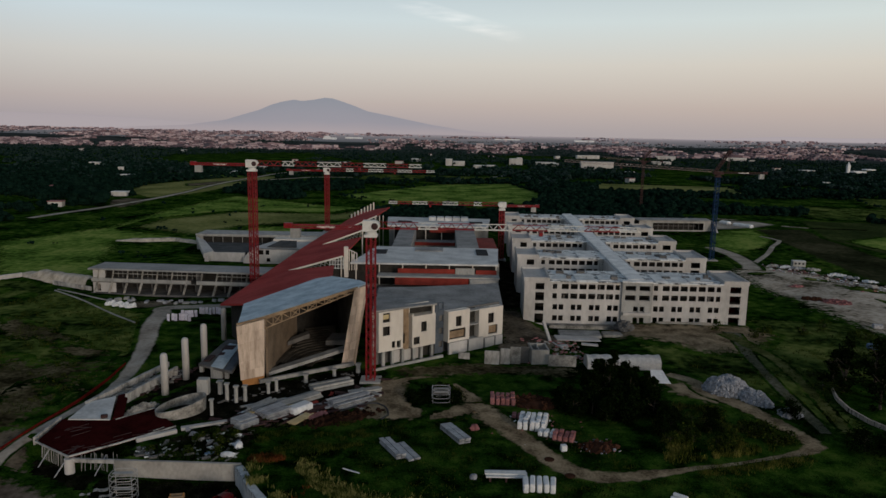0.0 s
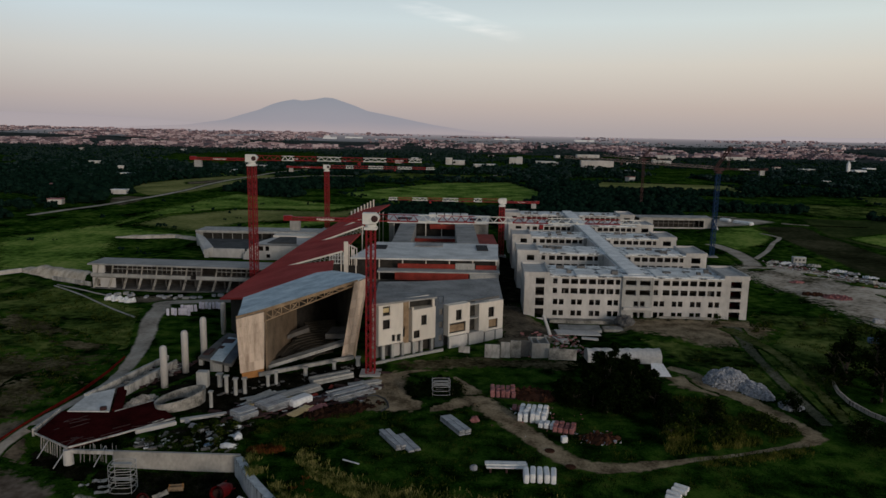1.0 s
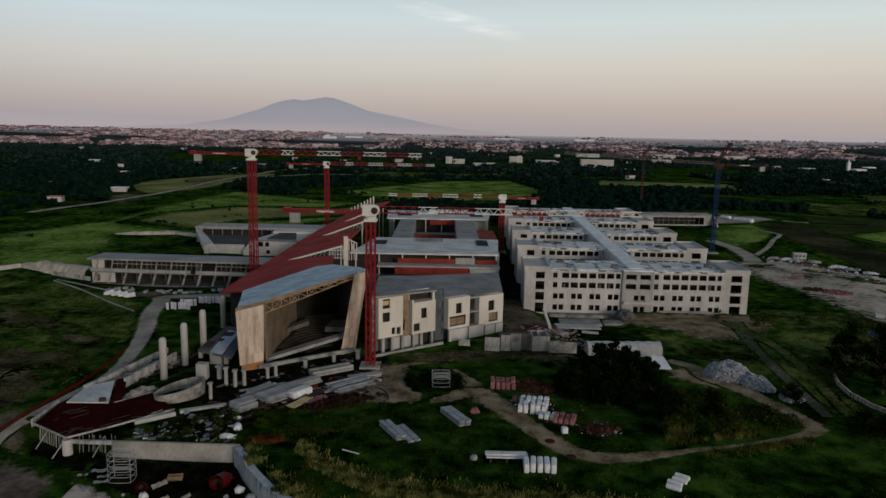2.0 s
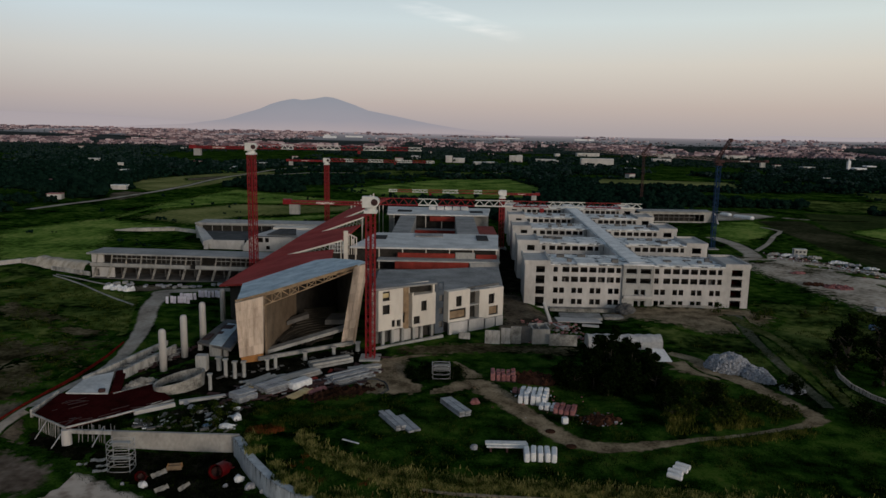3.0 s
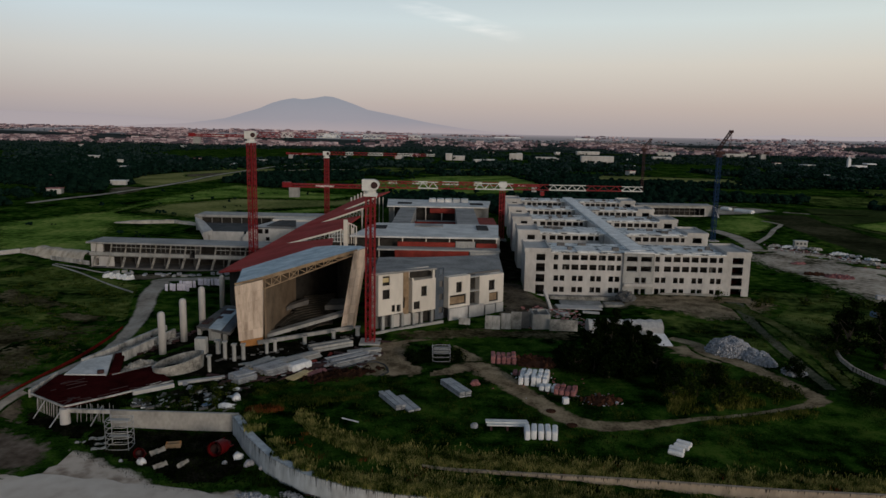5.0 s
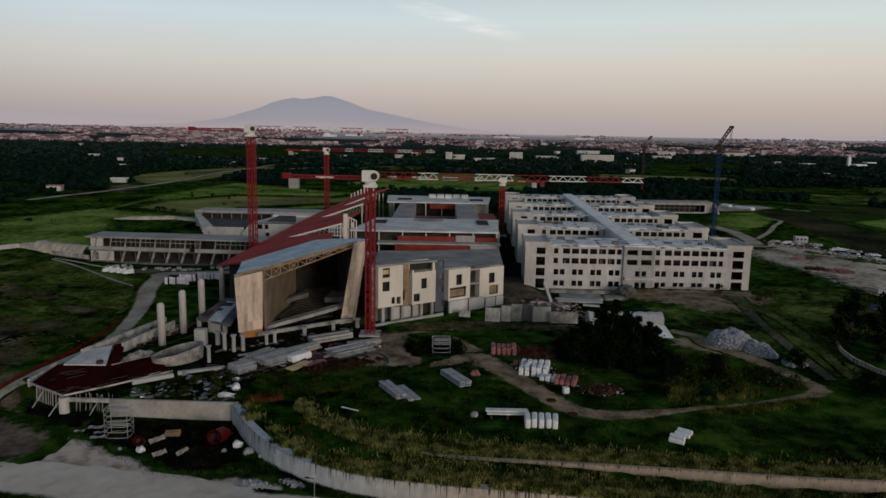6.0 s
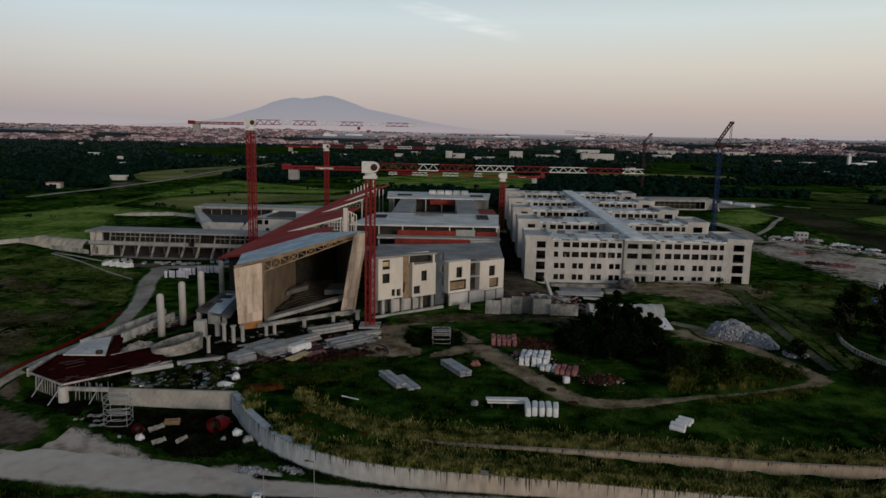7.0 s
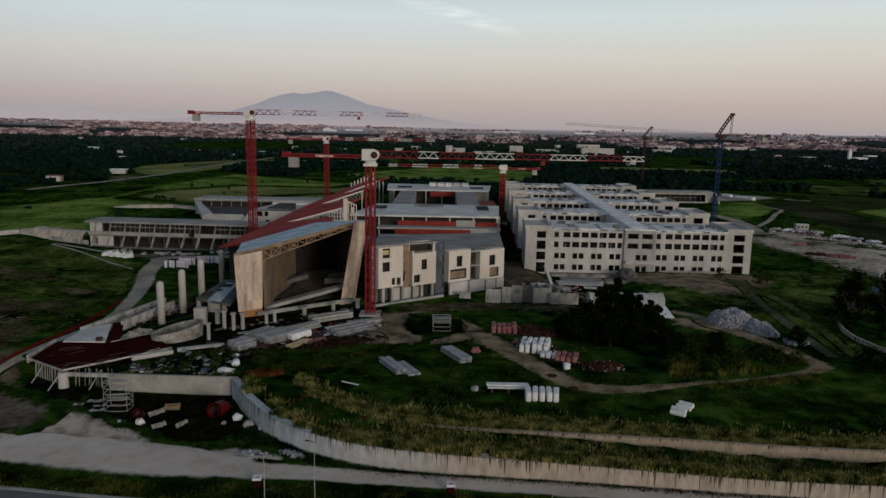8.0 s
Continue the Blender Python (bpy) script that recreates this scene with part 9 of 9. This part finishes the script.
def ridge(name, xs, zs, y0, y1, material, label):
    bm = bmesh.new()
    gx = np.linspace(xs[0], xs[-1], 160)
    top = np.interp(gx, xs, zs)
    rows = []
    for k in range(12):
        s = k / 11
        y = y0 + (y1 - y0) * s
        rows.append([bm.verts.new((x, y, -5 + (t + 5) * math.sin(s * math.pi / 2) ** 0.8 )) for x, t in zip(gx, top)])
    for a, b in zip(rows, rows[1:]):
        for i in range(len(a) - 1):
            bm.faces.new((a[i], a[i + 1], b[i + 1], b[i]))
    ob = solo(name, bm, material, label, "mountain", kind="structure")
    for f in ob.data.polygons:
        f.use_smooth = True


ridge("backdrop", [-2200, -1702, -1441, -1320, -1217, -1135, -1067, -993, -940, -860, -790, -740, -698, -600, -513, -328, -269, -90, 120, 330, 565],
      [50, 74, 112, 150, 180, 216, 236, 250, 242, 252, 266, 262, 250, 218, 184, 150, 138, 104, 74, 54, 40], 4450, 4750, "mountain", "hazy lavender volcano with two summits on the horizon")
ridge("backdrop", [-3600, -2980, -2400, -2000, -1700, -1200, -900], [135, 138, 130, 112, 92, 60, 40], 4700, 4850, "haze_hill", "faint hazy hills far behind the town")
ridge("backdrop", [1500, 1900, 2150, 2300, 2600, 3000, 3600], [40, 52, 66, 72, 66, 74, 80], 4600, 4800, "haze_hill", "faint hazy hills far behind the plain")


# ---- trees and weeds near by ----
def leaf_tree(x, y, h, r, label, leaves=1400, seed=0, base=0.12, category="tree", group="trees on the site", leafy="leaf"):
    rn = random.Random(seed)
    t = thing("tree" if h > 4 else "bush", label, category, pose(x, y, gz(x, y)), group)
    bm = bmesh.new()
    add_tube(bm, (0, 0, -0.2), (rn.uniform(-0.3, 0.3), rn.uniform(-0.3, 0.3), h * 0.7), 0.035 * h, 0.012 * h, 8)
    limbs = []
    for k in range(7):
        a, z = rn.uniform(0, 6.28), h * rn.uniform(0.2, 0.6)
        e = Vector((r * 0.7 * math.cos(a), r * 0.7 * math.sin(a), z + h * rn.uniform(0.12, 0.3)))
        add_tube(bm, (0, 0, z), e, 0.014 * h, 0.005 * h, 6)
        limbs.append(e)
    part("trunk", bm, "bark", t)
    hp = Heap()
    clumps = []
    for k in range(int(14 + 3 * r)):
        a, q = rn.uniform(0, 6.28), math.sqrt(rn.random())
        z = h * (base + (1 - base) * rn.random())
        wid = r * (1 - ((z / h - 0.45) / 0.62) ** 2 * 0.8) if h < 6.5 else r * (1.15 - (z / h) ** 1.3)
        clumps.append((Vector((q * wid * math.cos(a), q * wid * math.sin(a), z * 0.94)), rn.uniform(0.18, 0.4) * r))
    for k in range(leaves):
        c, s = clumps[rn.randrange(len(clumps))]
        v = Vector((rn.gauss(0, 1), rn.gauss(0, 1), rn.gauss(0, 0.8)))
        p = c + v * s * 0.62
        if p.z < 0.1:
            continue
        m = Euler((rn.uniform(-0.9, 0.9), rn.uniform(-0.9, 0.9), rn.uniform(0, 6.28))).to_matrix()
        w = rn.uniform(0.2, 0.42) * (0.6 + 0.06 * h)
        hp.add([tuple(p + m @ Vector(q)) for q in ((-w, -w * 0.3, 0), (0, -w * 0.55, w * 0.2), (w, 0, 0), (0, w * 0.55, w * 0.15))], [(0, 1, 2, 3)])
    hp.done("crown", leafy, "", "", parent=t)
    return t


rnd_t = random.Random(8)
for k, (x, y, h, r) in enumerate(((29.5, 160.5, 5.6, 3.0), (35.0, 162.5, 8.0, 2.6), (37.8, 162.0, 12.2, 2.9), (42.0, 161.0, 10.0, 2.6), (46.6, 162.5, 9.6, 2.2), (48.4, 160.0, 6.0, 2.8), (35.5, 157.5, 7.6, 3.4), (40.2, 157.0, 7.8, 3.6), (44.4, 156.6, 7.0, 3.2), (31.0, 157.0, 5.6, 2.8), (49.0, 155.5, 5.4, 2.8), (38.0, 153.6, 5.0, 3.0), (43.0, 153.2, 4.8, 2.8), (38.8, 164.0, 11.4, 1.8), (41.5, 164.2, 13.6, 1.6), (48.4, 161.0, 9.4, 1.5), (50.4, 160.5, 8.2, 1.9), (44.2, 163.4, 11.2, 1.9), (37.2, 160.4, 9.4, 1.7), (39.4, 160.0, 12.8, 1.4), (44.0, 158.0, 10.8, 1.4))):
    leaf_tree(x, y, h, r, "dark leafy tree in a dense clump" if h > 6 else "dark bushy tree at the clump's edge", 3600, 100 + k, base=0.05)
for k, (x, y, h, r) in enumerate(((103.5, 174.5, 14.6, 3.8), (105.5, 162.5, 11.0, 3.4), (104.0, 181.0, 9.0, 3.0), (116, 182, 12.5, 4.2), (120, 168, 11.0, 4.5), (88.5, 139.5, 4.6, 3.4), (92.0, 137.2, 4.4, 3.2), (96.5, 139, 4.5, 3.0), (81.5, 157.2, 4.2, 2.2))):
    leaf_tree(x, y, h, r, "dark leafy tree at the site's edge" if h > 5 else "round dark bush by the dirt path", 1500, 200 + k, base=0.05)
for k in range(40):
    x, y = rnd_t.uniform(48, 74), rnd_t.uniform(138, 158)
    if y > 158 - (x - 48) * 0.35 or y < 135 + (x - 45) * 0.16:
        continue
    if x < 62 and y > 143 and k % 4:
        leaf_tree(x, y, rnd_t.uniform(2.4, 3.9), rnd_t.uniform(1.6, 2.8), "dark green bush beside the tree clump", 700, 300 + k, base=0.02, category="bush", group="shrubs on the slope")
    else:
        leaf_tree(x, y, rnd_t.uniform(1.6, 3.6), rnd_t.uniform(1.4, 2.6), "yellowish green shrub on rough ground", 420, 300 + k, base=0.02, category="bush", group="shrubs on the slope", leafy="shrub")
rnd_i = random.Random(31)
for k in range(34):
    a, q = rnd_i.uniform(0, 2 * math.pi), math.sqrt(rnd_i.random())
    x, y = -1.6 + 6.6 * q * math.cos(a), 164.2 + 7.2 * q * math.sin(a)
    if abs(x - 0.2) < 2.6 and y < 164:
        continue
    leaf_tree(x, y, rnd_i.uniform(0.9, 2.3), rnd_i.uniform(1.0, 1.9), "low dark shrub in the path's island", 320, 400 + k, base=0.02, category="bush", group="shrubs in the island", leafy="leaf" if x < 1 or k % 3 else "shrub")
for k in range(26):
    x, y = rnd_t.uniform(86, 140), rnd_t.uniform(150, 232)
    if inside((x, y), [(96, 150), (96, 200), (84, 232), (140, 232), (140, 150)]):
        leaf_tree(x, y, rnd_t.uniform(1.5, 4.0), rnd_t.uniform(1.6, 3.2), "dark shrub on the rough slope", 420, 500 + k, base=0.02, category="bush", group="shrubs on the slope", leafy="shrub")


def tufts(name, label, material, n, place, h0, h1, blades, seed, lean=0.35):
    rn = random.Random(seed)
    hp = Heap()
    for k in range(n):
        p = place(rn)
        if p is None:
            continue
        x, y = p[0], p[1]
        z = gz(x, y) if len(p) == 2 else p[2]
        for b in range(blades):
            a = rn.uniform(0, 6.28)
            h = rn.uniform(h0, h1)
            w = rn.uniform(0.03, 0.075) * (0.6 + h)
            ox, oy = rn.uniform(-0.5, 0.5), rn.uniform(-0.5, 0.5)
            lx, ly = rn.uniform(-lean, lean) * h, rn.uniform(-lean, lean) * h
            c, s = math.cos(a) * w, math.sin(a) * w
            hp.add([(x + ox - c, y + oy - s, z - 0.05), (x + ox + c, y + oy + s, z - 0.05), (x + ox + lx + c * 0.5, y + oy + ly + s * 0.5, z + h * 0.7), (x + ox + lx * 1.4, y + oy + ly * 1.4, z + h)], [(0, 1, 2, 3)])
    return hp.done(name, material, label, "grass")


def clumped(x, y, k=0.35, need=-0.08):
    return noise.noise((x * k, y * k, 6.0)) + 0.5 * noise.noise((x * k * 3, y * k * 3, 1.0)) > need


def on_rim(rn):
    x = rn.uniform(-37, 75)
    e = float(np.interp(x, WALL_X, WALL_Y))
    y = e + 0.25 + abs(rn.gauss(0, 2.1)) + (2.0 if x < -20 else 0) * rn.random()
    top = 0.25 - 0.8 * float(smooth(-12, 45, x))
    return (x, y, max(gz(x, y), top) if y < e + 2.4 else gz(x, y)) if clumped(x, y, 0.3, -0.5 if x > -16 else 0.12) else None


def on_bench(rn):
    x = rn.uniform(-12, 75)
    e, u = float(np.interp(x, WALL_X, WALL_Y)), float(np.interp(x, UPPER_X, UPPER_Y))
    y = rn.uniform(e + 1.6, u - 0.6)
    return (x, y) if clumped(x, y, 0.25, -0.1) else None


def on_upper(rn):
    x = rn.uniform(-27, 75)
    if x < -4 and rn.random() < 0.55:
        return None
    e = float(np.interp(x, UPPER_X, UPPER_Y)) if x > -24 else 121.6 - 1.1 * (x + 24)
    y = e + 1.25 + abs(rn.gauss(0, 2.2))
    return (x, y) if clumped(x, y, 0.3, -0.45 if x < 22 else -0.25) else None


def over_wall(rn):
    x = rn.uniform(-18, 80)
    return x, float(np.interp(x, UPPER_X, UPPER_Y)) + rn.uniform(0.3, 1.3)


def rusty(rn):
    x, y = rn.uniform(-26, 75), rn.uniform(96, 120)
    top = float(np.interp(x, UPPER_X, UPPER_Y))
    if y > top + 5 or y < float(np.interp(x, WALL_X, WALL_Y)) + 1.6 or abs(y - top - 0.45) < 0.5:
        return None
    return (x, y) if clumped(x, y, 0.16, 0.12) else None


def olive(rn):
    x, y = rn.uniform(-28, 78), rn.uniform(106, 152)
    if y < float(np.interp(x, UPPER_X, UPPER_Y)) + 2 or not off_path(x, y) or y > 166 - 0.9 * abs(x - 10):
        return None
    return (x, y) if clumped(x, y, 0.14, 0.06) else None


def at_foot(rn):
    x = rn.uniform(-28, 75)
    e = float(np.interp(x, WALL_X, WALL_Y))
    return x, e - 0.3 - abs(rn.gauss(0, 0.55 + 0.5 * (x < 0)))


def on_terrace(rn):
    x, y = rn.uniform(-63, -38), rn.uniform(129.5, 150)
    if y > 131 + (x + 66) * 0.75 or not clumped(x, y, 0.3, -0.12):
        return None
    return x, y


def on_yard_edge(rn):
    x = rn.uniform(-38, -12)
    y = 126 + (x + 38) * 0.5 + rn.uniform(0, 16)
    return (x, y) if clumped(x, y, 0.16, 0.02) else None


def on_grass(rn):
    x, y = rn.uniform(-40, 95), rn.uniform(98, 165)
    e = float(np.interp(x, WALL_X, WALL_Y))
    if y < e + 1:
        return None
    d = noise.noise((x * 0.07, y * 0.07, 2.0)) + 0.5 * noise.noise((x * 0.25, y * 0.25, 5.0))
    return (x, y) if d > -0.05 and off_path(x, y) else None




def off_path(x, y):
    for (x0, y0), (x1, y1) in zip(PATH_LINE, PATH_LINE[1:]):
        dx, dy = x1 - x0, y1 - y0
        s = max(0, min(1, ((x - x0) * dx + (y - y0) * dy) / (dx * dx + dy * dy)))
        if (x - x0 - s * dx) ** 2 + (y - y0 - s * dy) ** 2 < 2.6 ** 2:
            return False
    return True


def on_low(rn):
    x, y = rn.uniform(-78, -26), rn.uniform(100, 128)
    if inside((x, y + 1.2), APRON) or y < 104 or y > (127.6 if x < -38 else float(np.interp(x, WALL_X, WALL_Y)) - 0.8):
        return None
    return x, y


def on_verge(rn):
    x = rn.uniform(-80, 70)
    q = float(np.interp(x, [p[0] for p in ROAD_LINE], [p[1] for p in ROAD_LINE]))
    half = 4.4 if x < -38 else 3.6 if x < -30 else 2.6
    return x, rn.uniform(float(np.interp(x, (-118, -75, -60.7, -43.3, -10, 40, 120), (92.2, 92.6, 92.2, 90.0, 87.0, 83.5, 78.5))), q - half)


tufts("dry_weeds", "tall tan dry weeds along the retaining wall", "weed", 19000, on_rim, 0.3, 1.0, 5, 61)
tufts("dry_weeds", "tall tan dry weeds above the upper wall", "weed", 17000, on_upper, 0.25, 0.85, 5, 62)
tufts("dry_weeds", "tan and green weeds on the bench between two walls", "weed", 5000, on_bench, 0.2, 0.75, 5, 67)
tufts("rough_grass", "rough dark green grass tufts on the site", "blade", 17000, on_grass, 0.12, 0.42, 6, 63)
tufts("rough_grass", "dark weeds in the lower yard", "dark_weed", 4600, on_low, 0.15, 0.55, 7, 64)
tufts("rough_grass", "grass verge between the two roads", "blade", 7000, on_verge, 0.15, 0.6, 7, 65)


def bright_verge(rn):
    p = on_verge(rn)
    return p if p and p[0] < 20 and clumped(p[0], p[1], 0.2, 0.12) else None


tufts("rough_grass", "bright olive clumps on the verge between the roads", "loop_weed", 5000, bright_verge, 0.25, 0.7, 7, 79)
tufts("rough_grass", "dark weeds along the foot of the wall", "blade", 2600, at_foot, 0.2, 0.7, 6, 68)
tufts("rough_grass", "dark weeds growing on the terrace", "blade", 2600, on_terrace, 0.2, 0.8, 6, 69)
tufts("rough_grass", "rough weeds before the precast piles", "shrub", 2600, on_yard_edge, 0.2, 0.7, 6, 70)
MEADOW = [(-150, 262), (-122, 247), (-103, 236), (-98, 222), (-92, 203), (-87, 184), (-88, 160), (-92, 150), (-130, 140), (-172, 190), (-175, 235)]


def on_meadow(rn):
    x, y = rn.uniform(-172, -86), rn.uniform(142, 260)
    return (x, y) if inside((x, y), MEADOW) and clumped(x, y, 0.09, -0.02) else None


def on_slope(rn):
    x, y = rn.uniform(64, 146), rn.uniform(140, 238)
    if not inside((x, y), [(80, 206), (68, 196), (86, 172), (88, 146), (95, 142), (97, 166), (102, 180), (126, 182), (146, 234), (112, 238)]):
        return None
    return (x, y) if clumped(x, y, 0.1, 0.0) else None


def in_loop(rn):
    x, y = rn.uniform(42, 78), rn.uniform(129, 164)
    if not inside((x, y), [(45, 131), (58, 134.5), (70, 138.5), (75, 143), (74, 151), (70, 160), (56, 162), (48, 152)]):
        return None
    return (x, y) if clumped(x, y, 0.17, 0.02) else None


def by_path_edge(rn):
    q = rn.random()
    return 50 + 25 * q + rn.gauss(0, 0.8), 127.4 + 7.8 * q + rn.gauss(0, 1.1)


tufts("rough_grass", "rough olive weeds on the meadow beside the track", "shrub", 9000, on_meadow, 0.25, 0.8, 6, 73)
tufts("rough_grass", "rough olive weeds on the slope at the site edge", "shrub", 6000, on_slope, 0.25, 0.8, 6, 74)
tufts("rough_grass", "tall yellowish weeds inside the path's loop", "loop_weed", 5200, in_loop, 0.4, 1.2, 6, 75)
tufts("dry_weeds", "pale yellow weeds along the path's edge", "loop_weed", 420, by_path_edge, 0.3, 0.7, 6, 76)
rnd_w = random.Random(40)
for k in range(16):
    x, y = rnd_w.uniform(-62, -42), rnd_w.uniform(131, 146)
    if y < 131 + (x + 66) * 0.7 and y > 130.5:
        leaf_tree(x, y, rnd_w.uniform(0.9, 1.8), rnd_w.uniform(0.9, 1.6), "small yellowish weed bush on the terrace", 220, 600 + k, base=0.02, category="bush", group="weed bushes on the terrace", leafy="shrub")


def by_corner(rn):
    a, q = rn.uniform(0, 6.28), math.sqrt(rn.random())
    return -33.8 + 3.6 * q * math.cos(a), 130.6 + 1.4 * q * math.sin(a)


tufts("dry_weeds", "tan weeds along the top of the upper wall", "weed", 900, over_wall, 0.3, 0.7, 5, 72)


def hidden_end(rn):
    x = rn.uniform(-24, -3)
    return x, float(np.interp(x, UPPER_X, UPPER_Y)) + rn.uniform(0.0, 1.2)


tufts("dry_weeds", "tall tan weeds over the end of the upper wall", "weed", 900, hidden_end, 0.4, 1.0, 6, 80)
tufts("red_weeds", "rusty brown weeds among the dry grass by the walls", "red_weed", 1500, rusty, 0.3, 0.8, 6, 77)
tufts("rough_grass", "olive clumps in the dark rough grass", "shrub", 7000, olive, 0.15, 0.5, 6, 78)
tufts("red_weeds", "rusty red weeds at the corner of the wall", "red_weed", 260, by_corner, 0.2, 0.8, 6, 71)
